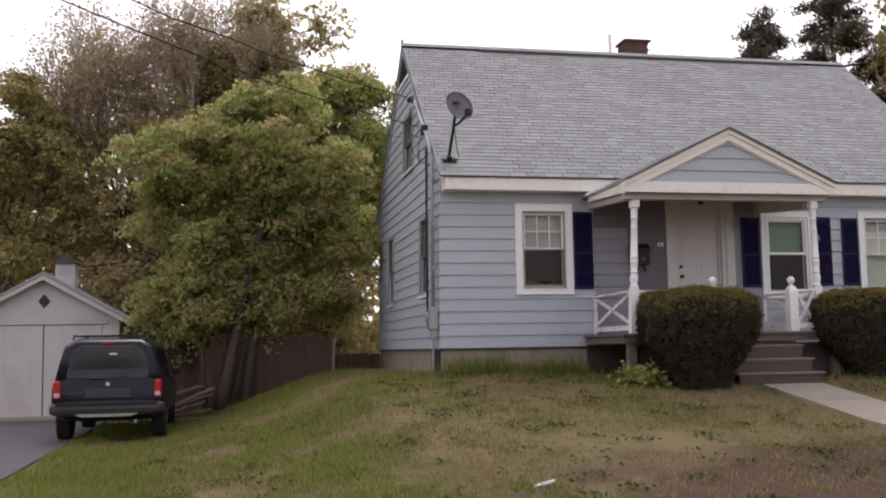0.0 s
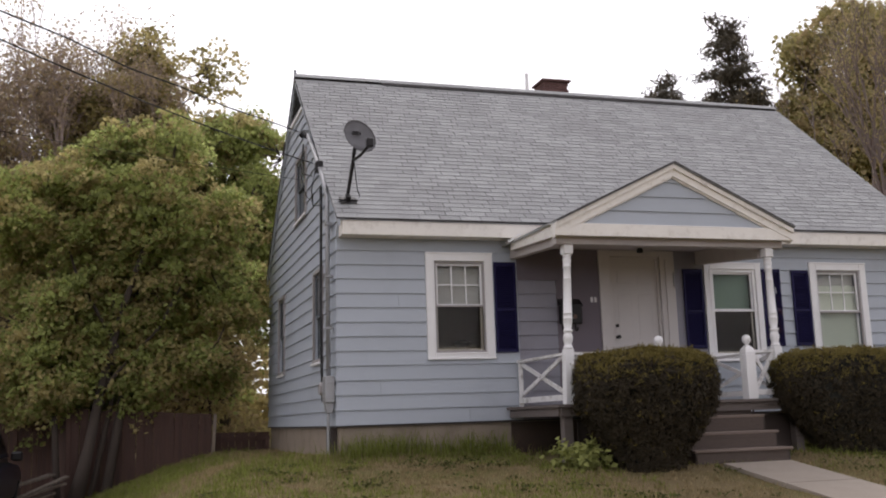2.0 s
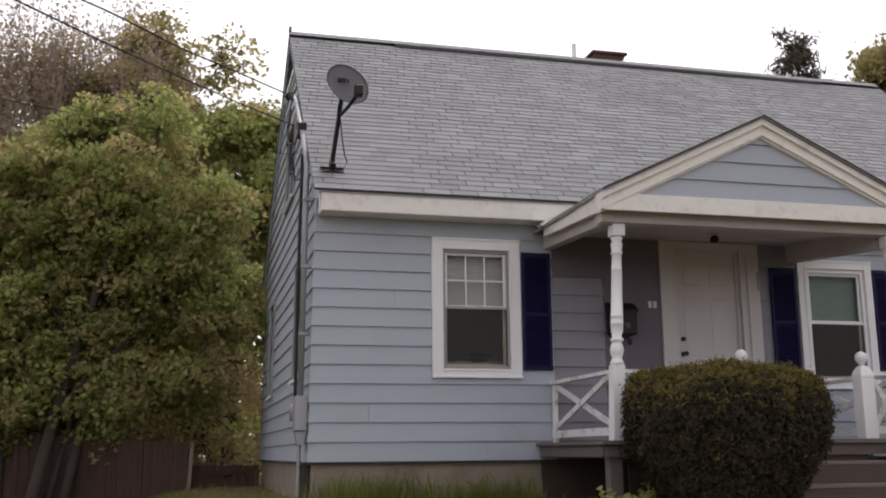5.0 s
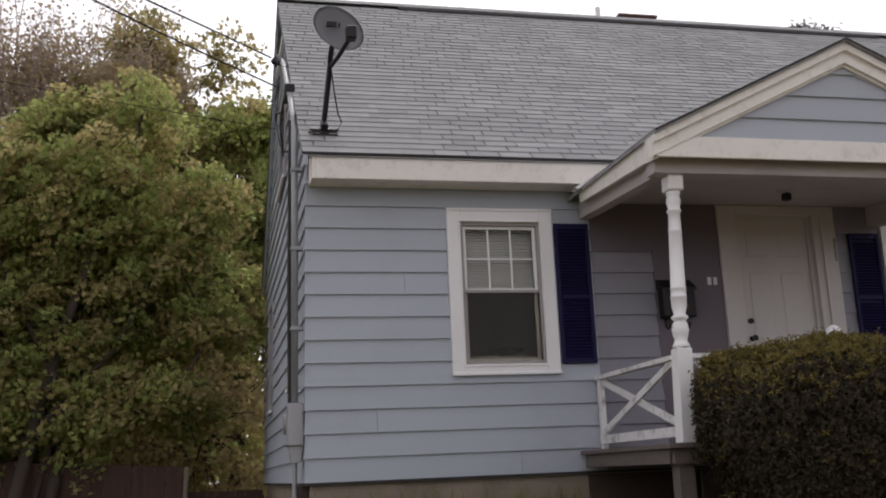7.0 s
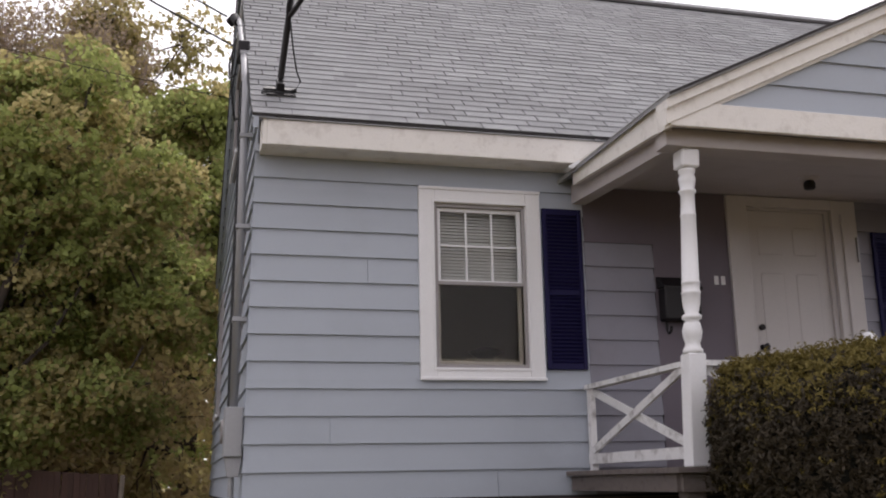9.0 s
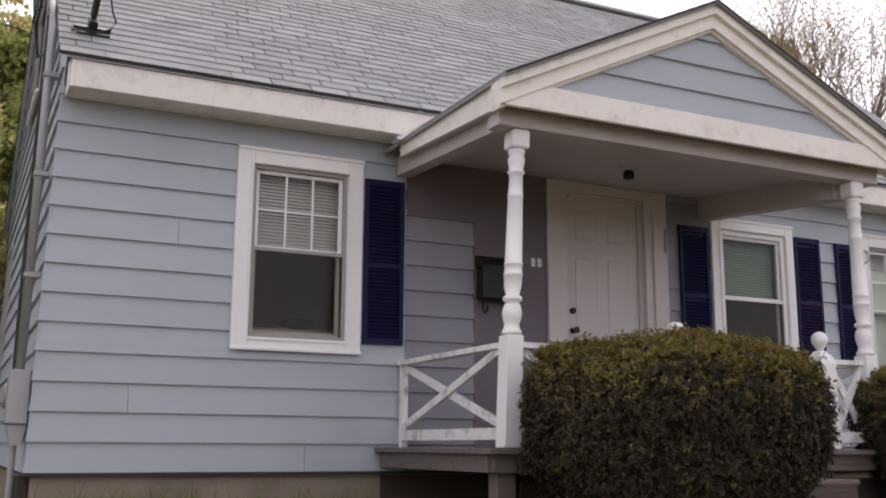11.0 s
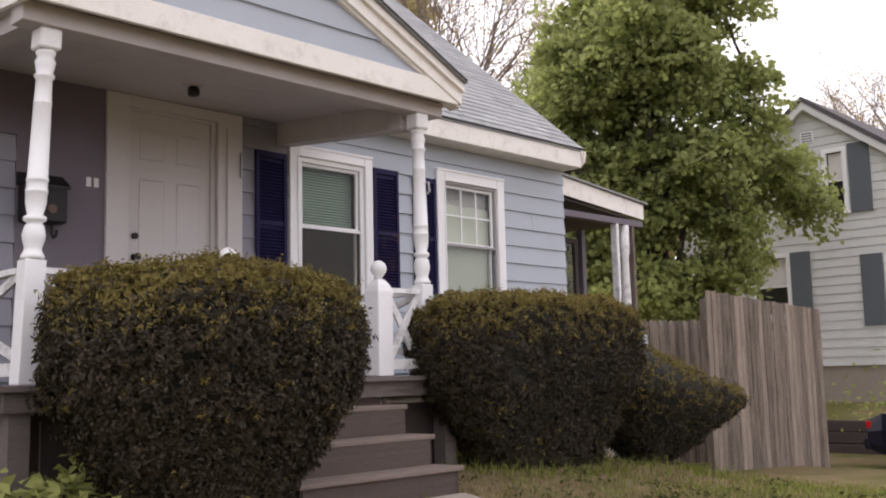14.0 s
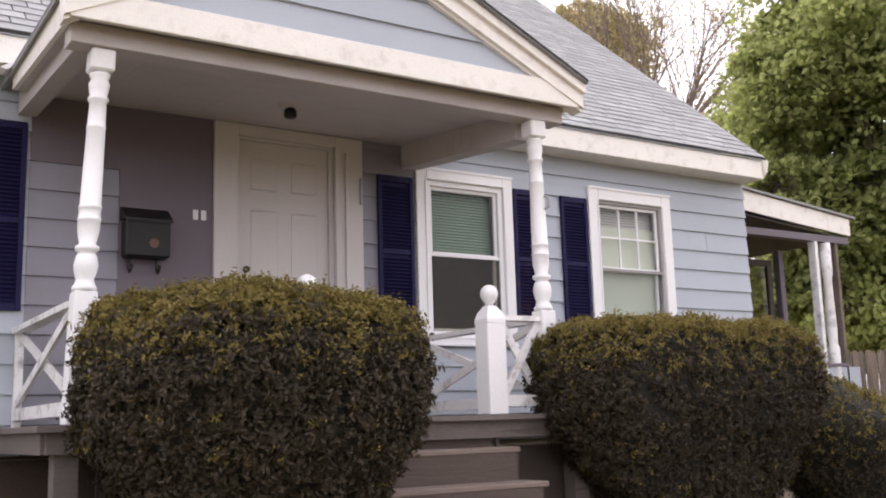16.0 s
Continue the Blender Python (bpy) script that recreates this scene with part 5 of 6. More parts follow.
for s in (-1, 1):
    bm = bmesh.new()
    vs = [bm.verts.new(p) for p in ((s * 0.852, 0.35, 1.12), (s * 0.852, 2.55, 1.12), (s * 0.752, 2.1, 1.56), (s * 0.752, 0.42, 1.56))]
    bm.faces.new(vs)
    bmesh.ops.solidify(bm, geom=bm.faces[:], thickness=0.02)
    part("side_window", bm, CARGLASS, body)
    tl = part("tail_light", box(s * 0.80 - 0.065, s * 0.80 + 0.065, -0.045, 0.10, 0.72, 1.02, 0.03), REDLENS, suv, "red tail light")
    part("reverse_lens", box(s * 0.80 - 0.045, s * 0.80 + 0.045, -0.052, -0.046, 0.75, 0.82, 0.002), WHITELENS, tl)
    wheel(suv, s * 0.78, 0.85, 0.36, 0.36, 0.23, s)
    wheel(suv, s * 0.78, 3.75, 0.36, 0.36, 0.23, s)
    part("roof_rail", add_tube(bmesh.new(), [(s * 0.60, 0.30, 1.70), (s * 0.60, 0.36, 1.765), (s * 0.60, 2.0, 1.765), (s * 0.60, 2.06, 1.70)], 0.016, 6), BLACKM, suv)
    part("door_mirror", box(s * 0.96 - 0.09, s * 0.96 + 0.09, 2.55, 2.66, 1.05, 1.20, 0.03), BLACKM, suv)
for ya in (0.5, 1.6):
    part("roof_bar", box(-0.60, 0.60, ya, ya + 0.04, 1.755, 1.775), BLACKM, suv)
bumper = part("rear_bumper", loft([(-0.15, round_section(0.82, 0.47, 0.65)), (-0.12, round_section(0.88, 0.45, 0.67)), (-0.02, round_section(0.92, 0.43, 0.68)), (0.12, round_section(0.925, 0.43, 0.68))]), CARGREY, suv, "dark grey bumper with a chrome step", smooth=True)
part("bumper_strip", box(-0.80, 0.80, -0.158, -0.148, 0.60, 0.66, 0.004), BLACKM, bumper)
part("chrome_step", prism([(-0.50, 0.475), (0.50, 0.475), (0.40, 0.425), (-0.40, 0.425)], "y", -0.165, -0.05), CHROME, bumper)
part("plate_recess", box(-0.36, 0.36, -0.034, -0.020, 0.73, 0.88, 0.004), CARGREY, body)
part("number_plate", box(-0.16, 0.16, -0.044, -0.035, 0.74, 0.87, 0.002), CARGREY, body, "dull grey number plate")
part("tailgate_emblem", add_tube(bmesh.new(), [(0.0, -0.035, 0.955), (0.0, -0.018, 0.955)], 0.035, 12), CHROME, body)
part("tailgate_handle", box(-0.30, -0.08, -0.04, -0.005, 1.035, 1.06, 0.003), BLACKM, body)
part("sticker", box(0.02, 0.14, -0.030, -0.022, 1.44, 1.465), STICKER, body)
part("brake_light", box(-0.12, 0.12, -0.012, 0.06, 1.622, 1.645, 0.004), REDLENS, body)
part("tail_script_bar", box(-0.70, -0.42, -0.028, -0.020, 0.80, 0.825), CARGREY, body)
part("exhaust_pipe", add_tube(bmesh.new(), [(0.45, -0.05, 0.33), (0.45, 0.6, 0.34)], 0.03, 8), GREYM, suv)

sedan = thing("dark_sedan", "black sedan parked beyond the stockade fence", "car", at=(17.35, -2.95, -1.12))
S_ = 0.86
sb = part("body", loft([(-2.2, hull(S_ - 0.14, 0.32, 0.62)), (-2.05, hull(S_ - 0.05, 0.26, 0.78)), (-1.2, hull(S_, 0.24, 0.86)), (0.9, hull(S_, 0.24, 0.88)), (1.9, hull(S_ - 0.03, 0.26, 0.90)), (2.15, hull(S_ - 0.10, 0.34, 0.80))]), CARPAINT, sedan)
part("cabin", loft([(-1.15, hull(0.78, 0.80, 0.90, 0.03)), (-0.35, hull(0.76, 0.82, 1.36, 0.16)), (0.75, hull(0.76, 0.82, 1.36, 0.16)), (1.45, hull(0.78, 0.80, 0.92, 0.03))]), CARGLASS, sb)
part("bumper", box(-0.78, 0.78, 2.12, 2.22, 0.34, 0.52, 0.03), CARPAINT, sedan)
for s in (-1, 1):
    part("tail_light", box(s * 0.62 - 0.14, s * 0.62 + 0.14, 2.08, 2.17, 0.66, 0.78, 0.01), REDLENS, sedan)
    for yy in (-1.35, 1.35):
        wheel(sedan, s * 0.74, yy, 0.31, 0.31, 0.2, s)

# ---- lumber pile by the brown fence ----
pile = thing("lumber_pile", "heap of weathered planks beside the brown fence", "lumber")
for i, (x, y, z, a, tilt, ln) in enumerate([(-4.25, 5.5, -0.85, 20, 6, 1.1), (-4.3, 5.35, -0.72, 35, 12, 1.0), (-4.15, 5.6, -0.60, 12, 16, 0.95), (-4.4, 5.7, -0.90, 60, 3, 1.0), (-4.05, 5.4, -0.50, 28, 20, 0.9), (-4.2, 5.2, -0.95, 5, 2, 1.1), (-4.35, 5.55, -0.42, 48, 10, 1.2)]):
    ob = part("plank", box(-ln / 2, ln / 2, -0.09, 0.09, -0.018, 0.018, 0.004), GREYW, pile)
    ob.matrix_basis = pose(x, y, z, 0, -tilt, a)
tagged(part("white_stick", add_bar(bmesh.new(), (-0.74, -7.62, ground_z(-0.74, -7.62) + 0.03), (-0.50, -7.42, ground_z(-0.5, -7.42) + 0.03), 0.022, 0.02), PEEL), "pale broken stick lying on the lawn", "stick")

# ---- neighbour's house ----
nb = thing("neighbour_house", "two-storey white clapboard neighbour house with a dark roof", "house")
NX, NY = 22.6, 2.45
NZ0, NZE, NZR = 0.53, 4.0, 6.56
NHW = 3.4
slope_n = (NZR - NZE) / NHW
NWIN = [(0.30, 0.86, 3.95, 5.42), (1.52, 2.42, 1.38, 2.92), (-3.2, -2.3, 1.65, 3.15), (-1.6, -0.6, 1.65, 3.15)]   # offsets to the south (negative y), z0, z1
part("wall", panel([(NY - NHW, NZ0), (NY + NHW, NZ0), (NY + NHW, NZE), (NY, NZR), (NY - NHW, NZE)], [rect(NY - b + 0.08, NY - a - 0.08, z0 + 0.08, z1 - 0.08) for a, b, z0, z1 in NWIN], lambda u, v, d: (NX + 0.02 + d, u, v), 0.15), PLAINW, nb)
nw = nb.children[0]
k = 0
NC = 0.20
while NZ0 + k * NC < NZR - 0.15:
    za, zb = NZ0 + k * NC, NZ0 + (k + 1) * NC
    half = min(NHW, (NZR - 0.05 - zb) / slope_n)
    if half > 0.1:
        mid = (za + zb) / 2
        for a, b in spans(NY - half, NY + half, [(NY - o[1], NY - o[0]) for o in NWIN if o[2] < mid < o[3]]):
            part("clapboard", prism([(NX - 0.012, za), (NX + 0.019, za), (NX + 0.019, zb - 0.003), (NX + 0.006, zb - 0.003)], "y", a, b), PLAINW, nw)
    k += 1
part("foundation", box(NX + 0.05, NX + 7.0, NY - NHW + 0.05, NY + NHW - 0.05, -1.6, NZ0 - 0.003), WALKC, nb)
part("wall", box(NX + 0.18, NX + 7.0, NY - NHW, NY - NHW + 0.15, NZ0, NZE), PLAINW, nb)
part("wall", box(NX + 0.18, NX + 7.0, NY + NHW - 0.15, NY + NHW, NZ0, NZE), PLAINW, nb)
part("wall", box(NX + 6.85, NX + 7.0, NY - NHW, NY + NHW, NZ0, NZE), PLAINW, nb)
for s in (-1, 1):
    part("roof", prism([(NY, NZR + 0.14), (NY + s * (NHW + 0.3), NZE - 0.02), (NY + s * (NHW + 0.3), NZE - 0.14), (NY, NZR + 0.02)], "x", NX - 0.22, NX + 7.2), SLATE, nb, "dark shingle roof")
    part("rake_board", prism([(NY, NZR + 0.015), (NY + s * (NHW + 0.3), NZE - 0.145), (NY + s * (NHW + 0.3), NZE - 0.33), (NY, NZR - 0.17)], "x", NX - 0.20, NX - 0.03), PLAINW, nb)
part("dormer_roof", prism([(NY - 1.5, 5.75), (NY - 3.0, 5.65), (NY - 3.3, 4.4), (NY - 1.5, 5.0)], "x", NX + 1.5, NX + 5.5), SLATE, nb)
for a, b, z0, z1 in NWIN:
    y0, y1 = NY - b, NY - a
    w = new("window")
    w.parent = nb
    bm = bmesh.new()
    add_box(bm, NX - 0.03, NX + 0.03, y0, y0 + 0.1, z0, z1)
    add_box(bm, NX - 0.03, NX + 0.03, y1 - 0.1, y1, z0, z1)
    add_box(bm, NX - 0.03, NX + 0.03, y0 + 0.1, y1 - 0.1, z1 - 0.1, z1)
    add_box(bm, NX - 0.03, NX + 0.03, y0 + 0.1, y1 - 0.1, z0, z0 + 0.1)
    add_box(bm, NX + 0.04, NX + 0.07, y0 + 0.1, y1 - 0.1, (z0 + z1) / 2 - 0.03, (z0 + z1) / 2 + 0.03)
    part("window_frame", bm, TRIM, w)
    part("window_sill", box(NX - 0.07, NX - 0.031, y0 - 0.04, y1 + 0.04, z0 - 0.05, z0 + 0.01), TRIM, w)
    part("pane", box(NX + 0.08, NX + 0.085, y0 + 0.09, y1 - 0.09, z0 + 0.09, z1 - 0.09), CARGLASS, w)
    part("shade", box(NX + 0.06, NX + 0.064, y0 + 0.12, y1 - 0.12, (z0 + z1) / 2 + 0.04, z1 - 0.12), BLIND, w)
for ya, z0, z1 in ((NY - 1.38, 3.90, 5.46), (NY - 1.49, 1.38, 2.95), (NY + 2.25, 1.65, 3.15), (NY + 0.12, 1.65, 3.15)):
    part("shutter", box(NX - 0.045, NX - 0.013, ya, ya + 0.48, z0, z1, 0.01), SLATEBLUE, nb, "grey blue panel shutter")
v_ = part("gable_vent", box(NX - 0.03, NX - 0.013, NY - 0.16, NY + 0.16, 5.62, 5.90, 0.006), TRIM, nb)
for i in range(4):
    part("vent_slat", box(NX - 0.04, NX - 0.031, NY - 0.12, NY + 0.12, 5.66 + i * 0.06, 5.685 + i * 0.06), SLATEBLUE, v_)
part("cellar_window", box(NX + 0.02, NX + 0.049, NY - 2.9, NY - 1.95, -0.12, 0.18), CARGLASS, nb)
tb = thing("timber_edging", "stacked dark railway timbers edging the neighbour yard", "timber edging")
for i in range(3):
    part("timber", box(19.35 + 0.03 * i, 19.6, -7.0 + 0.1 * i, 2.2, -1.14 + i * 0.22, -0.93 + i * 0.22, 0.015), STEPW, tb)


# ---- plants ----
rng = np.random.default_rng(7)


def unit(v):
    return v / np.maximum(np.linalg.norm(v, axis=1, keepdims=True), 1e-6)


def leaf_mesh(name, centres, normals, length, width, material, parent=None, droop=0.25):
    """Many small folded leaves in one mesh: four corners each, two triangles."""
    n = len(centres)
    normals = unit(normals)
    r = rng.normal(size=(n, 3))
    d = unit(r - (r * normals).sum(1, keepdims=True) * normals)
    s = np.cross(normals, d)
    ln = length * rng.uniform(0.7, 1.3, (n, 1))
    wd = width * rng.uniform(0.7, 1.3, (n, 1))
    base = centres - d * ln * 0.5
    tip = centres + d * ln * 0.5 - normals * ln * droop * 0.5
    left = centres + s * wd * 0.5 + normals * wd * 0.18 - d * ln * 0.06
    right = centres - s * wd * 0.5 + normals * wd * 0.18 - d * ln * 0.06
    verts = np.stack((base, right, tip, left), 1).reshape(-1, 3)
    k = np.arange(n)[:, None] * 4
    tris = np.concatenate((k + [0, 1, 2], k + [0, 2, 3]), 1).reshape(-1, 3)
    me = bpy.data.meshes.new(name)
    me.vertices.add(len(verts))
    me.vertices.foreach_set("co", verts.astype(np.float32).ravel())
    me.loops.add(tris.size)
    me.loops.foreach_set("vertex_index", tris.astype(np.int32).ravel())
    me.polygons.add(len(tris))
    me.polygons.foreach_set("loop_start", np.arange(0, tris.size, 3, dtype=np.int32))
    me.update(calc_edges=True)
    me.materials.append(material)
    ob = new(name, me)
    if parent:
        ob.parent = parent
    return ob


def tree(name, label, base, trunk_r, lobes, leaf, n_leaf, size, clumps, clump_r, bark=None, twig_r=0.012, twigs=0.6, shell=0.55, second=None, share=0.0, stems=()):
    """A tapered trunk, limbs to each lobe of the crown, twigs to the clumps, and small leaves round the twig ends."""
    t_ = thing(name, label, "tree")
    bk = bark or BARK
    base = Vector(base)
    top = max(lobes, key=lambda o: o[2] + o[5] * 0.4)
    tv = Vector(top[:3])
    bm = bmesh.new()
    pts, rad = [], []
    for i in range(9):
        f = i / 8
        p = base.lerp(tv, f)
        p += Vector((math.sin(f * 5 + base.x) * 0.12, math.cos(f * 4 + base.y) * 0.12, 0)) * (1 if 0 < i < 8 else 0)
        pts.append(p)
        rad.append(trunk_r * (1.35 if i == 0 else 1) * (1 - 0.82 * f))
    add_tube(bm, pts, rad, 10)
    part("trunk", bm, bk, t_, smooth=True)
    for dx, dy, r, (ex, ey, ez) in stems:
        part("stem", add_tube(bmesh.new(), [base + Vector((dx, dy, 0)), (base + Vector((dx, dy, 0))).lerp(Vector((ex, ey, ez)), 0.5) + Vector((0.05, 0.03, 0)), (ex, ey, ez)], [r * 1.25, r, r * 0.5], 8), bk, t_, smooth=True)
    per = max(3, clumps // len(lobes))
    all_c, hubs = [], []
    bm = bmesh.new()
    for cx, cy, cz, rx, ry, rz in lobes:
        c = Vector((cx, cy, cz))
        lowz = base.z + (cz - base.z) * 0.45
        f = min(0.95, max(0.2, (lowz - base.z) / max(0.1, tv.z - base.z)))
        st = base.lerp(tv, f)
        lr = trunk_r * 0.42 * (1 - 0.5 * f)
        if len(hubs) > 4:          # later boughs fork from the nearest earlier one
            st = min(hubs, key=lambda q: (q - c).length)
            lr *= 0.5
        hubs.append(c)
        mid = st.lerp(c, 0.55) + Vector((0, 0, -0.12 * (c - st).length))
        add_tube(bm, [st, mid, c], [lr, lr * 0.7, lr * 0.35], 6, False)
        u = unit(rng.normal(size=(per, 3)))
        rr = (shell + (1 - shell) * rng.random((per, 1))) ** 0.6
        wob = 1 + 0.22 * np.sin(u[:, :1] * 5 + cx) * np.cos(u[:, 1:2] * 6 + cy)
        q = np.array([cx, cy, cz]) + u * rr * wob * np.array([rx, ry, rz])
        q = q[q[:, 2] > base.z + 0.3]
        all_c.append(q)
        for p in q[: int(len(q) * twigs)]:
            pv = Vector(p)
            m_ = c.lerp(pv, 0.5) + Vector(rng.normal(size=3) * 0.12)
            add_tube(bm, [c.lerp(pv, 0.1), m_, pv], [twig_r * 2.2, twig_r * 1.3, twig_r * 0.5], 4, False)
    part("branchwork", bm, bk, t_)
    # flat drooping sprays of leaves round the twig ends
    cl = np.concatenate(all_c)
    rng.shuffle(cl)
    per = max(4, n_leaf // len(cl))
    out = cl - np.array([tv.x, tv.y, 0])
    out[:, 2] = 0
    out = unit(unit(out) + rng.normal(size=out.shape) * np.array([0.6, 0.6, 0.25]))
    side = unit(np.cross(out, np.array([0.0, 0.0, 1.0])))
    rad = clump_r * rng.uniform(0.6, 1.4, (len(cl), 1))
    ang, rr = rng.random((len(cl), per)) * math.tau, np.sqrt(rng.random((len(cl), per))) * rad
    u, v = rr * np.cos(ang) * 1.3, rr * np.sin(ang)
    drop = 0.30 * u + 0.55 * rr * rr / rad + rng.normal(size=u.shape) * 0.22 * rad
    pos = (cl[:, None] + out[:, None] * u[..., None] + side[:, None] * v[..., None]) - drop[..., None] * np.array([0, 0, 1.0])
    nor = np.array([0, 0, 0.5]) + out[:, None] * 0.45 + rng.normal(size=pos.shape) * 0.8
    k = int(len(cl) * (1 - share)) if second else len(cl)
    leaf_mesh("crown", pos[:k].reshape(-1, 3), nor[:k].reshape(-1, 3), size, size * 0.8, leaf, t_)
    if k < len(cl):
        leaf_mesh("young_foliage", pos[k:].reshape(-1, 3), nor[k:].reshape(-1, 3), size, size * 0.8, second, t_)
    return t_


def branching_tree(name, label, base, height, spread, trunk_r, leaf, n_leaf, size, seed, bark, fork=0.35, levels=5, second=None, share=0.0, puff=0.3, half=3.0, thin=0.55):
    """A tree that forks again and again: limbs, boughs and twigs, with sparse small leaves at the ends."""
    t_ = thing(name, label, "tree")
    rg = random.Random(seed)
    bm = bmesh.new()
    tips = []

    def grow(p, d, ln, r, lv):
        bend = Vector((rg.uniform(-1, 1), rg.uniform(-1, 1), rg.uniform(-0.2, 0.6))) * 0.16
        m_ = p + d * ln * 0.5 + bend * ln * 0.5
        e = p + d * ln + bend * ln
        add_tube(bm, [p, m_, e], [r, r * 0.82, r * 0.62], 6 if lv < 2 else 3, False)
        if lv >= 2:
            tips.append(tuple(e))
            tips.append(tuple(m_))
        if lv >= levels:
            return
        for k in range(3 if lv < 3 else rg.choice((2, 3))):
            side = Vector((rg.uniform(-1, 1) * spread, rg.uniform(-1, 1) * spread, rg.uniform(-0.15, 0.75)))
            nd = (d * 0.75 + side * 0.85).normalized()
            grow(p.lerp(e, rg.uniform(0.55, 1.0)), nd, ln * rg.uniform(0.58, 0.82), r * thin, lv + 1)

    b = Vector(base)
    add_tube(bm, [b, b + Vector((0.05, 0.03, height * fork * 0.5)), b + Vector((0, 0, height * fork))], [trunk_r * 1.3, trunk_r, trunk_r * 0.8], 10)
    for k in range(5):
        a = k * 1.26 + rg.uniform(-0.3, 0.3)
        grow(b + Vector((0, 0, height * fork * rg.uniform(0.8, 1.0))), Vector((math.cos(a) * 0.45 * spread, math.sin(a) * 0.45 * spread, 1)).normalized(), height * 0.26, trunk_r * 0.55, 1)
    # bring the grown tree to its height and its half width
    tips = np.array(tips)
    fz = height / (tips[:, 2].max() - b.z)
    fx = half / np.percentile(np.hypot(tips[:, 0] - b.x, tips[:, 1] - b.y), 97)
    for v in bm.verts:
        v.co = (b.x + (v.co.x - b.x) * fx, b.y + (v.co.y - b.y) * fx, b.z + (v.co.z - b.z) * fz)
    tips = np.array(b) + (tips - np.array(b)) * np.array([fx, fx, fz])
    part("trunk", bm, bark, t_)
    pick = rng.integers(0, len(tips), n_leaf)
    pos = tips[pick] + rng.normal(size=(n_leaf, 3)) * puff
    nor = rng.normal(size=(n_leaf, 3)) + np.array([0, 0, 0.5])
    k = int(n_leaf * (1 - share))
    leaf_mesh("crown", pos[:k], nor[:k], size, size * 0.7, leaf, t_)
    if k < n_leaf:
        leaf_mesh("young_foliage", pos[k:], nor[k:], size, size * 0.7, second, t_)
    return t_


# trees west of the house
def crown_lobes(centre, radii, n, size, seed, keep=lambda p: True):
    """Uneven lobes strewn through an egg-shaped crown."""
    rg = np.random.default_rng(seed)
    out = []
    while len(out) < n:
        d = rg.normal(size=3)
        d *= rg.random() ** 0.45 / np.linalg.norm(d)
        p = np.array(centre) + d * np.array(radii)
        r = size * rg.uniform(0.6, 1.3)
        if keep(p):
            out.append((*p, r, r, r * rg.uniform(0.6, 0.95)))
    return out


tree("maple_tree", "leafy olive green maple in front of the brown fence", (-3.55, 5.85, -0.8), 0.11,
     [(-3.0, 7.0, 4.6, 1.5, 1.4, 1.3)] + crown_lobes((-2.85, 7.4, 3.5), (3.0, 1.5, 3.5), 72, 0.80, 3, lambda p: p[2] > 1.1 and (p[0] < -0.6 or p[2] < 5.6)) + crown_lobes((-3.0, 6.7, 1.7), (2.7, 0.8, 0.8), 14, 0.6, 4),
     LEAF_OLIVE, 135000, 0.10, 4200, 0.23, shell=0.10, twigs=0.08, twig_r=0.008, second=LEAF_GREEN, share=0.55,
     stems=((0.5, 0.05, 0.075, (-2.5, 7.3, 3.6)), (-0.30, 0.10, 0.05, (-4.3, 7.4, 3.4)), (0.24, 0.15, 0.045, (-2.7, 7.0, 3.0))))
tree("maple_tree", "fresh green maple behind the house corner", (-0.3, 13.4, -0.3), 0.16,
     [(-0.3, 13.4, 6.2, 1.2, 1.2, 1.2)] + crown_lobes((-0.1, 13.4, 4.9), (2.3, 1.5, 4.0), 50, 0.9, 12, lambda p: p[2] > 0.8),
     LEAF_GREEN, 50000, 0.13, 1300, 0.32, second=LEAF_OLIVE, share=0.25)
branching_tree("budding_tree", "tall russet budding tree with bare pale twigs", (-4.3, 15.2, -0.6), 14.4, 0.62, 0.26, LEAF_RUSSET, 17000, 0.10, 5, TWIG_PALE, 0.20, 7, LEAF_BROWN, 0.3, 0.20, half=3.0, thin=0.62)
branching_tree("budding_tree", "brown budding tree with many dark upright twigs", (-6.9, 14.6, -0.6), 11.8, 0.8, 0.24, LEAF_BROWN, 18000, 0.10, 9, TWIG, 0.18, 7, LEAF_RUSSET, 0.5, 0.28, half=3.2, thin=0.62)
tree("olive_tree", "yellow olive leafing tree behind the maple", (-2.2, 15.5, -0.5), 0.14,
     [(-1.9, 15.5, 9.2, 1.0, 1.0, 1.2)] + crown_lobes((-2.1, 15.4, 7.9), (2.2, 1.4, 3.8), 48, 0.9, 21),
     LEAF_OLIVE, 46000, 0.13, 1200, 0.34, second=LEAF_YELLOW, share=0.5)
tree("olive_tree", "yellow green leafing tree behind the garage", (-9.2, 13.4, -0.8), 0.16,
     [(-9.2, 13.4, 6.0, 0.9, 0.9, 0.9)] + crown_lobes((-9.0, 13.3, 5.4), (2.3, 1.3, 3.9), 44, 0.62, 33, lambda p: p[2] > 1.2),
     LEAF_YELLOW, 34000, 0.12, 1000, 0.32, second=LEAF_OLIVE, share=0.4, shell=0.2, twigs=0.3)
tree("olive_tree", "brown leafing tree spreading behind the garage roof", (-13.0, 18.5, -0.8), 0.2,
     [(-13.0, 18.5, 4.4, 1.2, 1.2, 1.2)] + crown_lobes((-12.6, 18.2, 3.6), (4.2, 1.5, 3.4), 34, 1.0, 41, lambda p: p[2] > 0.8),
     LEAF_BROWN, 26000, 0.18, 640, 0.45, second=LEAF_OLIVE, share=0.4, shell=0.2)
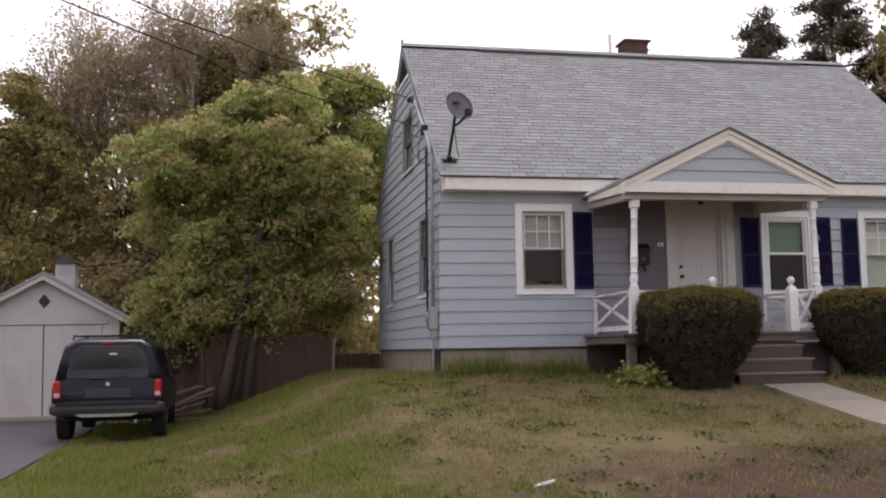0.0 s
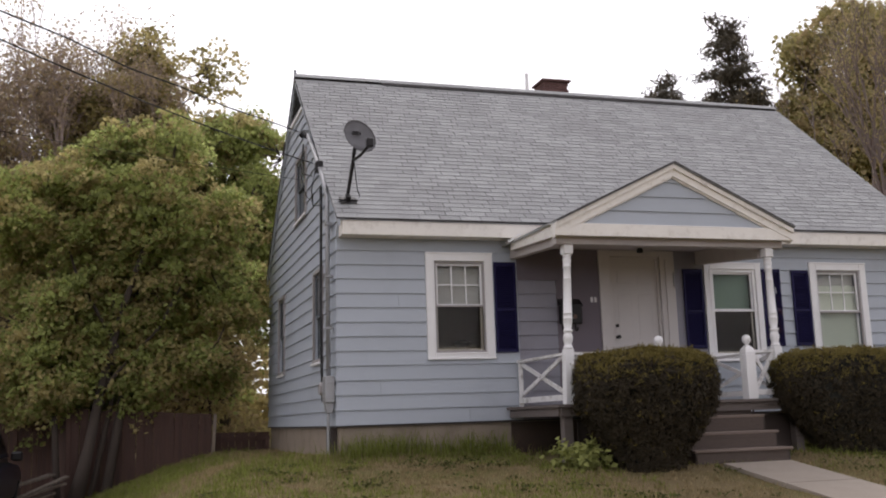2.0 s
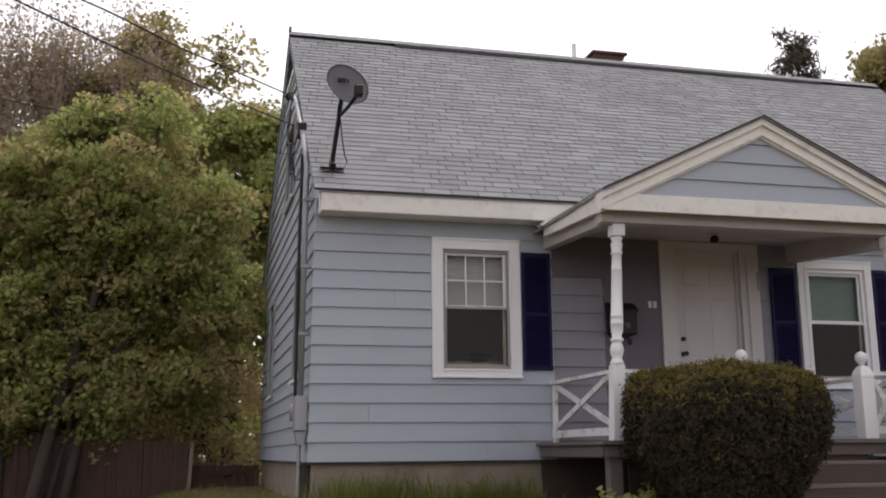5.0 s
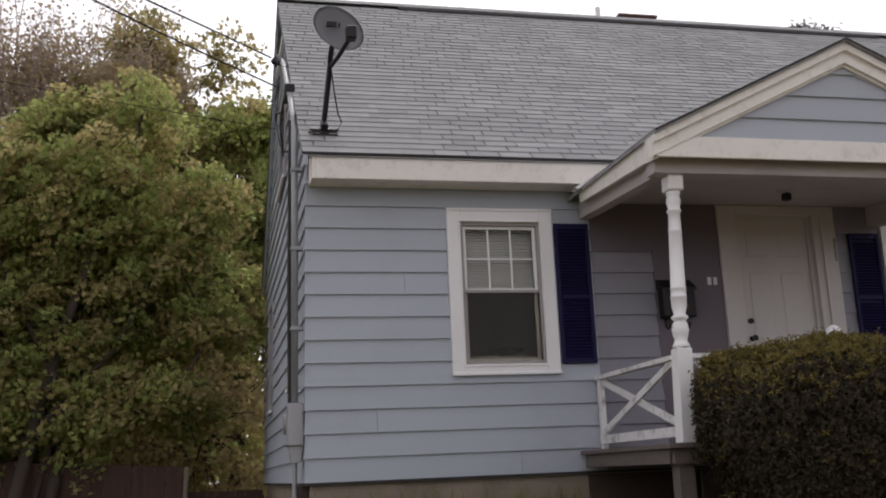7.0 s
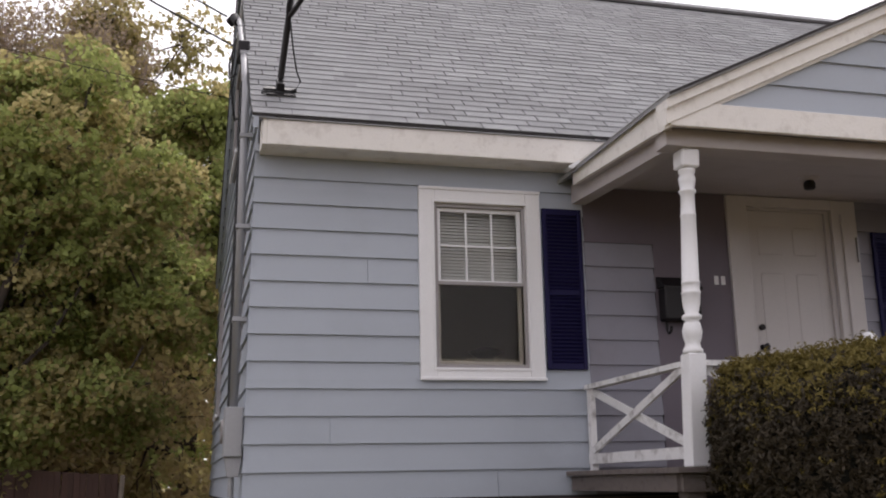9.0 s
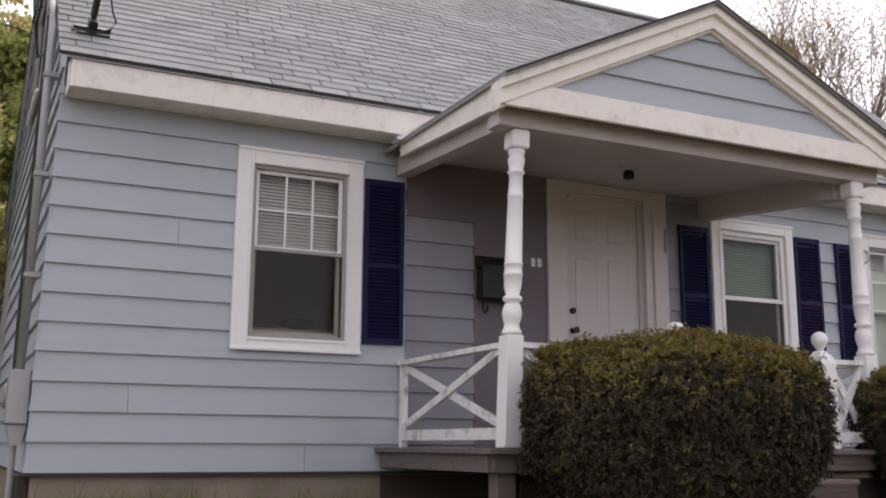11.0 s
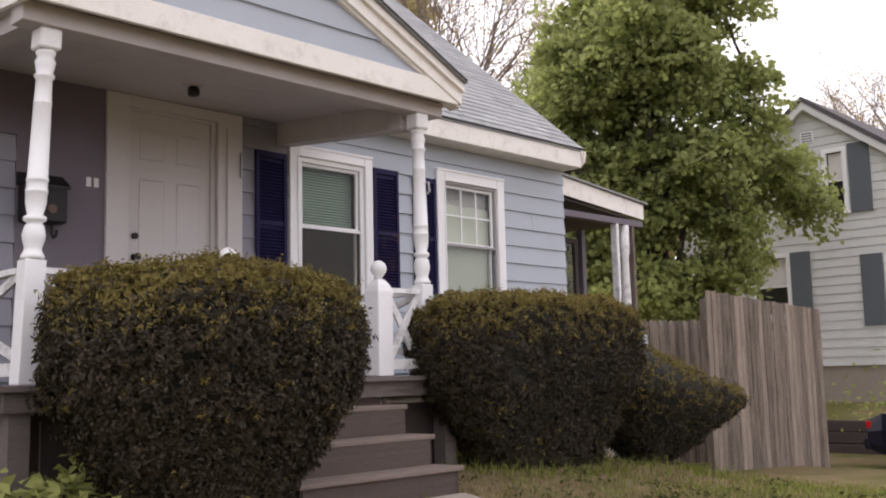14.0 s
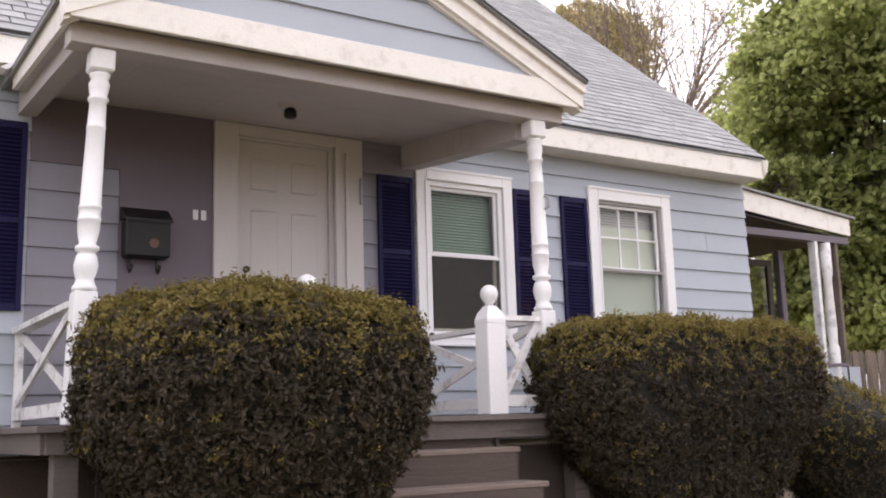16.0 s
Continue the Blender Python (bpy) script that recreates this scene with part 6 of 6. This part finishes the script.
tree("understory_tree", "dark leafy undergrowth behind the brown fence", (-3.4, 10.8, -0.5), 0.08,
     [(-3.4, 10.8, 1.5, 2.2, 1.2, 1.7), (-6.0, 11.5, 1.2, 2.0, 1.2, 1.7), (-0.9, 10.8, 1.4, 1.6, 1.2, 1.8), (-5.0, 12.6, 3.0, 3.0, 1.2, 2.2), (-1.0, 12.0, 3.4, 1.6, 1.0, 2.2), (-8.5, 15.6, 1.0, 2.4, 1.0, 1.8), (-6.3, 13.4, 4.0, 1.7, 0.9, 2.4), (-5.3, 13.8, 6.2, 1.5, 0.9, 1.7), (-4.6, 13.8, 4.2, 1.6, 0.9, 2.2)],
     LEAF_OLIVE, 38000, 0.13, 950, 0.36, second=LEAF_BROWN, share=0.6, shell=0.2)
# trees east and behind
tree("maple_tree", "big bright green maple beside the side porch", (17.9, 3.75, -1.2), 0.26,
     [(17.2, 3.6, 6.3, 1.4, 1.4, 1.4)] + crown_lobes((17.35, 3.75, 6.7), (2.6, 2.4, 3.3), 50, 0.72, 51) + crown_lobes((17.9, 3.4, 3.7), (3.2, 2.7, 2.4), 46, 0.72, 52, lambda p: p[2] > 1.5),
     LEAF_MAPLE, 112000, 0.13, 2300, 0.33, shell=0.35, second=LEAF_GREEN, share=0.3)
tree("olive_tree", "brown olive leafing tree behind the bright maple", (19.2, 8.6, -0.8), 0.18,
     [(19.0, 8.6, 5.4, 0.8, 0.8, 0.8)] + crown_lobes((18.8, 8.5, 5.2), (1.3, 1.2, 1.7), 14, 0.6, 61),
     LEAF_BROWN, 9000, 0.13, 300, 0.34, second=LEAF_BROWN, share=0.3)
branching_tree("bare_tree", "tall tan budding tree with bare branches", (22.6, 15.2, -0.6), 17.0, 0.85, 0.36, LEAF_BROWN, 7000, 0.085, 11, TWIG, 0.22, 6, LEAF_YELLOW, 0.4, 0.3, half=4.2)
branching_tree("bare_tree", "tan budding tree with bare branches and few leaves", (27.4, 14.0, -0.6), 15.2, 0.9, 0.32, LEAF_BROWN, 8000, 0.09, 23, TWIG, 0.2, 6, LEAF_YELLOW, 0.5, 0.3, half=4.0)
tree("yellow_tree", "yellow green leafing tree behind the ridge", (45.5, 43.0, -0.6), 0.5,
     [(45.0, 43, 20.0, 2.4, 2.4, 2.4)] + crown_lobes((46.0, 43, 18.6), (6.8, 4.0, 10.5), 64, 1.7, 71, lambda p: p[2] > 8),
     LEAF_YELLOW, 52000, 0.38, 1500, 0.85, second=LEAF_BROWN, share=0.4, shell=0.3)
branching_tree("bare_tree", "pale bare tree behind the neighbour house", (36.0, 6.0, -0.8), 12.6, 0.95, 0.34, LEAF_BROWN, 5000, 0.10, 31, TWIG, 0.25, 6, puff=0.25, half=4.2)
tree("leafing_tree", "tan green leafing tree far behind the side porch", (30.0, 18.0, -0.8), 0.25,
     [(30.0, 18.0, 6.0, 3.5, 3.0, 3.2), (33.5, 16.0, 5.0, 3.0, 3.0, 3.0), (36.5, 13.0, 4.4, 3.0, 3.0, 2.8)],
     LEAF_BROWN, 20000, 0.2, 500, 0.45, bark=TWIG, twig_r=0.02, second=LEAF_YELLOW, share=0.5)


def pine(label, base, height, crown_from, radius, seed):
    """A tall old pine: a bare pole, uneven boughs with flat tufts of needles at their ends."""
    p_ = thing("pine_tree", label, "tree")
    x, y, z = base
    rg = np.random.default_rng(seed)
    part("trunk", add_tube(bmesh.new(), [(x, y, z), (x + 0.2, y, z + height * 0.5), (x, y, z + height)], [0.42, 0.28, 0.05], 8), BARK, p_)
    bm = bmesh.new()
    cs, ns = [], []
    k = 0
    zz = z + height * crown_from
    while zz < z + height:
        f = (zz - z - height * crown_from) / (height * (1 - crown_from))
        for j in range(3):
            if rg.random() < 0.18:
                continue
            r = radius * (1.02 - f ** 1.5) * rg.uniform(0.45, 1.1)
            a = k * 2.1 + j * 2.1 + rg.normal() * 0.5
            z1 = zz + rg.normal() * 0.3
            end = np.array([x + math.cos(a) * r, y + math.sin(a) * r, z1 + (0.10 + 0.25 * f) * r])
            add_tube(bm, [(x, y, z1), tuple((np.array([x, y, z1]) + end) / 2 + np.array([0, 0, -0.1 * r])), tuple(end)], [0.10, 0.06, 0.02], 4, False)
            for q in np.arange(0.35, 1.06, 0.55 / max(r, 0.6)):
                c = np.array([x, y, z1]) * (1 - q) + end * q + rg.normal(size=3) * np.array([0.35, 0.35, 0.12])
                m = 90
                cs.append(c + rg.normal(size=(m, 3)) * np.array([0.42, 0.42, 0.20]))
                ns.append(rg.normal(size=(m, 3)) + np.array([0, 0, 0.6]))
        zz += height * 0.03
        k += 1
    part("branchwork", bm, BARK, p_)
    leaf_mesh("crown", np.concatenate(cs), np.concatenate(ns), 0.55, 0.11, NEEDLE, p_)
    return p_


pine("dark pine with a rounded crown rising behind the ridge", (33.1, 47.0, -0.6), 23.8, 0.60, 4.0, 3)
pine("tall dark old pine with ragged boughs behind the ridge", (38.4, 47.0, -0.6), 28.6, 0.60, 4.8, 8)


# far woods closing the view behind fence, garage and houses
wpos = []
for cx, cy, sx, sy, zt, n in ((-12, 24, 11, 2, 8.6, 17000), (2, 24, 8, 2, 4.4, 7000), (26, 30, 14, 2, 5.0, 8000), (46, 6, 2, 14, 4.6, 6000)):
    q = rng.random((n, 3))
    x = cx + (q[:, 0] * 2 - 1) * sx
    y = cy + (q[:, 1] * 2 - 1) * sy
    z = -1.2 + q[:, 2] ** 0.8 * (zt + 1.2) * (0.72 + 0.28 * np.sin(x * 1.3 + cy) * np.cos(y * 0.9))
    wpos.append(np.stack((x, y, z), 1))
wpos = np.concatenate(wpos)
tagged(leaf_mesh("far_woods", wpos, rng.normal(size=wpos.shape) + np.array([0, -0.4, 0.5]), 0.42, 0.30, LEAF_OLIVE), "dim olive woods behind the yards", "woods", kind="stuff")


# ---- clipped yew hedges ----
def yew(label, centre, hx, hy, z0, z1, profile, n_leaf, top_lean=0.0, top_from=0.68):
    """A clipped bush: squarish in plan, its half width by height given by profile (share of height, share of width)."""
    y_ = thing("yew_bush", label, "bush", "clipped yews by the steps")
    cx, cy = centre
    hs, ws = [p[0] for p in profile], [p[1] for p in profile]

    def skin(ang, h, shrink=1.0, rough=True):
        c, s = math.cos(ang), math.sin(ang)
        e = 3.2
        rad = (abs(c) ** e + abs(s) ** e) ** (-1 / e)
        w = float(np.interp(h, hs, ws)) * shrink
        x, y = cx + c * rad * hx * w, cy + s * rad * hy * w
        z = z0 + (z1 - z0) * h + top_lean * c * h
        if rough:
            nz = noise.noise((x * 2.1, y * 2.1, z * 2.1)) * 0.07 + noise.noise((x * 7, y * 7, z * 7)) * 0.045 + noise.noise((x * 15, y * 15, z * 15)) * 0.030
            x += c * nz
            y += s * nz
            z += nz * 0.6 if h > 0.85 else 0
        return x, y, z

    # near-black hull behind the leaves stands in for the bush's inner shade
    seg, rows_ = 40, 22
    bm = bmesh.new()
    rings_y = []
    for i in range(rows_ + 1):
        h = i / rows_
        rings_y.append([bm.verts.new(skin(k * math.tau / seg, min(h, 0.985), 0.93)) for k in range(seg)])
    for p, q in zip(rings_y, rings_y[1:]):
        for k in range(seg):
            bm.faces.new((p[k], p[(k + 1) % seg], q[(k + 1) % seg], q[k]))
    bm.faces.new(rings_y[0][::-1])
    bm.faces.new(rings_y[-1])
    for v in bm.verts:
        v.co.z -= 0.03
    part("inner_core", bm, YEW_SHADE, y_, smooth=True)
    n_leaf //= 9        # sprigs of nine leaves
    pos = np.empty((n_leaf, 3))
    nor = np.empty((n_leaf, 3))
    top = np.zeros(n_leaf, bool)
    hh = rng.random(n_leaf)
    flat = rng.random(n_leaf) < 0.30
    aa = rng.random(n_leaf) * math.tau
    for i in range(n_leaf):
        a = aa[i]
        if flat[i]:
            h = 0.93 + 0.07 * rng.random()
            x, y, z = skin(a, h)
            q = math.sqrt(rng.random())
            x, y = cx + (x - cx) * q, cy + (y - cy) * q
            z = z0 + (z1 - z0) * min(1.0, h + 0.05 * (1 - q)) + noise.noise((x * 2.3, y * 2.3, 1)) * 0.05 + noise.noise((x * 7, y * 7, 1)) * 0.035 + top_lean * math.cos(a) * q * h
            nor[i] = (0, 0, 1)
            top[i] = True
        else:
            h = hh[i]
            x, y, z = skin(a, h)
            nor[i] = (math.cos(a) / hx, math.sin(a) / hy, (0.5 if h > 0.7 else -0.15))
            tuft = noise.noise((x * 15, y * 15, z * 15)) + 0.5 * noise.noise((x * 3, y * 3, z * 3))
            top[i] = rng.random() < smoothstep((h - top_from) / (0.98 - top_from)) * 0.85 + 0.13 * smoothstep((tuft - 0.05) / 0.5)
        pos[i] = (x, y, z)
    nor = unit(nor)
    push = rng.normal(0, 0.020, (n_leaf, 1))
    spread_dir = unit(nor + rng.normal(size=(n_leaf, 3)) * 0.8)
    pos, nor, push, top = (np.repeat(v, 9, 0) for v in (pos + nor * push, nor, push, top))
    along = np.tile(np.linspace(-0.028, 0.028, 9), n_leaf)[:, None]
    pos += np.repeat(spread_dir, 9, 0) * along + rng.normal(0, 0.009, pos.shape)
    nor = nor + rng.normal(size=nor.shape) * 0.6
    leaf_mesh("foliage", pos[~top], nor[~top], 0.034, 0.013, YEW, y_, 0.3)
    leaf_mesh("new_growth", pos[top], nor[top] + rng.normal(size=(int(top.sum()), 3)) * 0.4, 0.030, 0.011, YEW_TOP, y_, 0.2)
    bm = bmesh.new()
    gz = ground_z(cx, cy)
    for k in range(6):
        a = k * 1.1
        add_tube(bm, [(cx + 0.12 * math.cos(a), cy + 0.12 * math.sin(a), gz - 0.1), (cx + 0.45 * hx * math.cos(a), cy + 0.45 * hy * math.sin(a), z0 + 0.35 * (z1 - z0))], [0.03, 0.015], 6)
    part("stems", bm, BARK, y_)
    return y_


# near-black colour for the shade inside the bushes
YEW_SHADE = mat("yew_inner_shade", (0.012, 0.012, 0.008), 0.95, vary=0.2, scale=14, bump=0.4, coords="World")
PROF = [(0, 0.42), (0.22, 0.56), (0.4, 0.78), (0.55, 0.96), (0.68, 1.0), (0.84, 0.99), (0.92, 0.95), (0.97, 0.87), (1.0, 0.72)]
yew("large dark clipped yew bush with olive tips before the porch", (3.36, -2.42), 0.79, 0.68, -0.36, 1.145, PROF, 170000)
yew("dark clipped yew bush beside the steps with olive tips", (6.90, -1.90), 1.27, 0.46, -0.40, 1.17, PROF, 170000)
yew("low spreading yew with a shaded bare underside", (9.30, -1.45), 1.25, 0.66, -0.34, 0.66, [(0, 0.25), (0.25, 0.6), (0.5, 0.9), (0.65, 1.0), (0.8, 0.93), (0.92, 0.7), (1.0, 0.3)], 60000, -0.22, 0.30)

# ---- weeds by the porch pier ----
weed = thing("weed_clump", "yellow green leafy weeds at the porch corner", "weeds")
wp, wn = [], []
for cx, cy, r, n in ((2.55, -2.35, 0.24, 220), (2.80, -2.0, 0.16, 130), (2.35, -2.1, 0.14, 70)):
    g = ground_z(cx, cy)
    q = rng.normal(size=(n, 3)) * np.array([r * 0.6, r * 0.6, 0.08]) + np.array([cx, cy, g + 0.14])
    wp.append(q)
    wn.append(rng.normal(size=(n, 3)) * 0.5 + np.array([0, -0.3, 1]))
leaf_mesh("leaves", np.concatenate(wp), np.concatenate(wn), 0.09, 0.06, HOSTA, weed)
bm = bmesh.new()
for i in range(26):
    q = np.concatenate(wp)[i * 16]
    add_tube(bm, [(q[0] * 0.7 + 2.35 * 0.3, q[1] * 0.7 - 2.05 * 0.3, ground_z(q[0], q[1]) - 0.02), tuple(q)], [0.006, 0.003], 4, False)
part("stalks", bm, HOSTA, weed)
weed2 = thing("weed_clump", "tall green weeds at the neighbour wall", "weeds")
q = rng.normal(size=(1500, 3)) * np.array([0.7, 1.0, 0.35]) + np.array([20.5, -1.2, -0.35])
leaf_mesh("leaves", q, rng.normal(size=(1500, 3)) + np.array([0, 0, 0.8]), 0.14, 0.08, LEAF_GREEN, weed2)
bm = bmesh.new()
for i in range(30):
    add_tube(bm, [(20.5 + rng.normal() * 0.5, -1.2 + rng.normal() * 0.8, -1.0), tuple(q[i * 40])], [0.012, 0.005], 4, False)
part("stalks", bm, LEAF_GREEN, weed2)


# ---- grass ----
def grass(name, label, n, area, height, material, keep):
    x0, x1, y0, y1 = area
    xs, ys = rng.uniform(x0, x1, n * 3), rng.uniform(y0, y1, n * 3)
    ok = [i for i in range(n * 3) if rng.random() < keep(xs[i], ys[i])][:n]
    verts, faces = [], []
    for i in ok:
        x, y = xs[i], ys[i]
        z = ground_z(x, y) + ground_rough(x, y) - 0.01
        tall = height * (0.6 + 0.8 * rng.random()) * (1 + 1.7 * math.exp(-((y + 0.15) / 0.40) ** 2) * smoothstep((x + 1.0) / 0.9))
        for b in range(3):
            a = rng.random() * math.tau
            bx, by = x + rng.normal() * 0.03, y + rng.normal() * 0.03
            w = 0.0055
            lean = tall * rng.uniform(0.15, 0.7)
            h = tall * rng.uniform(0.6, 1.0)
            k = len(verts)
            c, s = math.cos(a), math.sin(a)
            verts += [(bx - s * w, by + c * w, z), (bx + s * w, by - c * w, z), (bx + s * w * 0.7 + c * lean * 0.4, by - c * w * 0.7 + s * lean * 0.4, z + h * 0.6),
                      (bx - s * w * 0.7 + c * lean * 0.4, by + c * w * 0.7 + s * lean * 0.4, z + h * 0.6), (bx + c * lean, by + s * lean, z + h)]
            faces += [(k, k + 1, k + 2, k + 3), (k + 3, k + 2, k + 4)]
    return tagged(mesh_from(name, verts, faces, material), label, "grass", kind="stuff")


def off_paving(x, y):
    if 4.2 < x < 5.24 and y < -2.5:
        return 0.0
    if 0 < x < 9.9 and y > -0.02:
        return 0.0
    if 2.4 < x < 6.2 and y > -1.8:
        return 0.12
    if x < -5.9:
        return 0.0
    return smoothstep((y + 14.5) / 3.5)


def turf(x, y):
    v = noise.noise((x * 0.7, y * 0.7, 9.0)) + 0.5 * noise.noise((x * 2.2, y * 2.2, 4.0))
    s = soil_amount(x, y)
    near_wall = math.exp(-((y + 0.5) / 0.8) ** 2) * smoothstep((x + 2.0) / 1.6)
    bank = smoothstep((0.2 - x) / 3.4)
    return off_paving(x, y) * min(1.0, max(0.0, 0.12 + v * 1.5 - s * 1.1 + near_wall * 1.0 + bank * 0.42 + 0.30 * smoothstep((x - 5.6) / 0.8) * smoothstep((y + 4.5) / 1.5) + 0.22 * math.exp(-(((x - 1.0) / 2.5) ** 2 + ((y + 3.2) / 2.0) ** 2))))


def straw(x, y):
    v = noise.noise((x * 0.6 + 5, y * 0.6, 2.0)) + 0.5 * noise.noise((x * 2.0, y * 2.0, 8.0))
    return off_paving(x, y) * min(1.0, max(0.0, 0.62 + v * 0.9 - 0.6 * soil_amount(x, y) - smoothstep((-4.0 - x) / 1.5) * 0.4 + 0.25 * math.exp(-(((x + 2.4) / 1.2) ** 2 + ((y + 2.5) / 3.0) ** 2))))


grass("grass", "short green lawn grass in patches", 34000, (-6.0, 11.5, -14.5, 0.0), 0.06, GRASSB, turf)
grass("grass", "long green grass on the bank by the drive", 13000, (-6.0, 0.4, -10.5, 7.0), 0.11, GRASSB, lambda x, y: turf(x, y) * smoothstep((0.4 - x) / 3.2))
grass("dry_grass", "dry straw-coloured lawn grass in patches", 52000, (-5.5, 11.5, -13.5, 6.5), 0.055, GRASSDRY, straw)


grass("tall_grass", "tall seeding grass along the foundation", 420, (0.0, 2.35, -0.50, -0.03), 0.13, GRASSB, lambda x, y: 0.35 + 0.5 * noise.noise((x * 1.7, y * 2, 5.0)))
grass("tall_grass", "tall green grass beside the steps and low yew", 300, (5.9, 9.8, -2.7, -1.2), 0.13, GRASSB, lambda x, y: 0.30 + 0.6 * noise.noise((x * 1.3, y * 1.3, 6.0)))

# low broad-leaved weeds scattered on the worn lawn
wx, wnn = [], []
for i in range(330):
    x, y = rng.uniform(-4.5, 9.0), rng.uniform(-10.5, -0.6)
    if off_paving(x, y) < 0.5:
        continue
    g = ground_z(x, y) + ground_rough(x, y)
    m = int(rng.integers(8, 26))
    wx.append(rng.normal(size=(m, 3)) * np.array([0.09, 0.09, 0.018]) + np.array([x, y, g + 0.035]))
    wnn.append(rng.normal(size=(m, 3)) * 0.45 + np.array([0, 0, 1]))
tagged(leaf_mesh("ground_weeds", np.concatenate(wx), np.concatenate(wnn), 0.06, 0.03, WEEDG), "low broad-leaved weeds in the worn lawn", "weeds", kind="stuff")

# ---- roof shingles: tabs of the front slope ----
TAB_W, EXPO = 0.305, 0.127
slope_len = math.hypot(RIDGE_Y - ROOF_Y0, RIDGE_Z - ROOF_Z0)
ang_r = math.atan2(RIDGE_Z - ROOF_Z0, RIDGE_Y - ROOF_Y0)
cs_r, sn_r = math.cos(ang_r), math.sin(ang_r)


def tab_shape(x0, x1, s, lift):
    """The eight corners of one shingle tab that starts s up the slope."""
    out = []
    for thick in (0, 1):
        for x, d in ((x0, 0.0), (x1, 0.0), (x1, EXPO + 0.02), (x0, EXPO + 0.02)):
            nrm = (lift + 0.005 if d == 0 else 0.003) if thick else (lift if d == 0 else 0.0005)
            q = s + d
            out.append((x, ROOF_Y0 + q * cs_r - nrm * sn_r, ROOF_Z0 + q * sn_r + nrm * cs_r))
    return out


TAB_FACES = [(4, 5, 6, 7), (0, 1, 5, 4), (1, 2, 6, 5), (3, 0, 4, 7)]
rows_n = int(slope_len / EXPO)
made, tab_me = 0, None
verts, faces = [], []
for r in range(rows_n):
    s = r * EXPO
    off = -(TAB_W / 2) * (r % 2) - 0.04 * (r % 3)
    x = RX0 + off
    while x < RX1:
        a, b = max(x + 0.006, RX0), min(x + TAB_W - 0.006, RX1)
        x += TAB_W
        if b - a < 0.02:
            continue
        # the porch roof runs into the slope here
        if abs((a + b) / 2 - APEX[0]) < (APEX[1] - 0.05 - (ROOF_Z0 + s * sn_r)) * 1.9 - 0.15 and s < 1.0:
            continue
        lift = 0.004 + 0.004 * rng.random()
        whole = b - a > TAB_W - 0.02
        if whole and r < 19 and a < 4.4 and made < 300:
            if tab_me is None:
                p = tab_shape(0, b - a, 0, 0.006)
                p = [(u, v - ROOF_Y0, w - ROOF_Z0) for u, v, w in p]
                ob = mesh_from("shingle", p, TAB_FACES, SHINGLE, roof)
                tab_me = ob.data
            else:
                ob = new("shingle", tab_me)
                ob.parent = roof
            ob.matrix_basis = pose(a, ROOF_Y0 + s * cs_r - sn_r * rng.uniform(0, 0.002), ROOF_Z0 + s * sn_r + cs_r * rng.uniform(0, 0.002), 0, 0, 0)
            made += 1
        else:
            k = len(verts)
            verts += tab_shape(a, b, s + rng.normal() * 0.002, lift)
            faces += [tuple(k + i for i in f) for f in TAB_FACES]
tagged(mesh_from("shingles", verts, faces, SHINGLE_J, roof), kind="stuff")

# porch roof tabs along both slopes
verts, faces = [], []
for side in (-1, 1):
    ex, ez = (PX0 - 0.03 if side < 0 else PX1 + 0.03), 2.88
    run = Vector((APEX[0] - ex, 0, APEX[1] - ez))
    ln = run.length
    up_n = Vector((-run.z * side * -1, 0, abs(run.x))).normalized()
    if up_n.z < 0:
        up_n = -up_n
    d = run.normalized()
    for r in range(int(ln / EXPO)):
        y = PY - 0.075 - (TAB_W / 2) * (r % 2)
        while y < 0.6:
            a, b = max(y + 0.003, PY - 0.075), y + TAB_W - 0.003
            y += TAB_W
            k = len(verts)
            for th in (0, 1):
                for yy, q in ((a, 0), (b, 0), (b, EXPO + 0.02), (a, EXPO + 0.02)):
                    h = (0.013 if q == 0 else 0.009) if th else 0.005
                    p = Vector((ex, yy, ez)) + d * (r * EXPO + q) + up_n * h
                    verts.append(tuple(p))
            faces += [tuple(k + i for i in f) for f in TAB_FACES]
tagged(mesh_from("shingles", verts, faces, SHINGLE_J, porch), kind="stuff")


# ---- the old west end leans inwards a little ----
def lean(x, z):
    return 0.014 * (z - SILL) * (1 - smoothstep(x / 1.2))


for ob in (*house.children_recursive, *service.children_recursive):
    if ob.type != "MESH":
        continue
    if ob.data.users > 1:
        ob.location.x += lean(ob.location.x + 0.1, ob.location.z)
        continue
    n = len(ob.data.vertices)
    co = np.empty(n * 3, np.float32)
    ob.data.vertices.foreach_get("co", co)
    co = co.reshape(-1, 3)
    if co[:, 0].min() > 1.2:
        continue
    f = np.clip(co[:, 0] / 1.2, 0, 1)
    co[:, 0] += 0.014 * (co[:, 2] - SILL) * (1 - f * f * (3 - 2 * f))
    ob.data.vertices.foreach_set("co", co.ravel())
    ob.data.update()
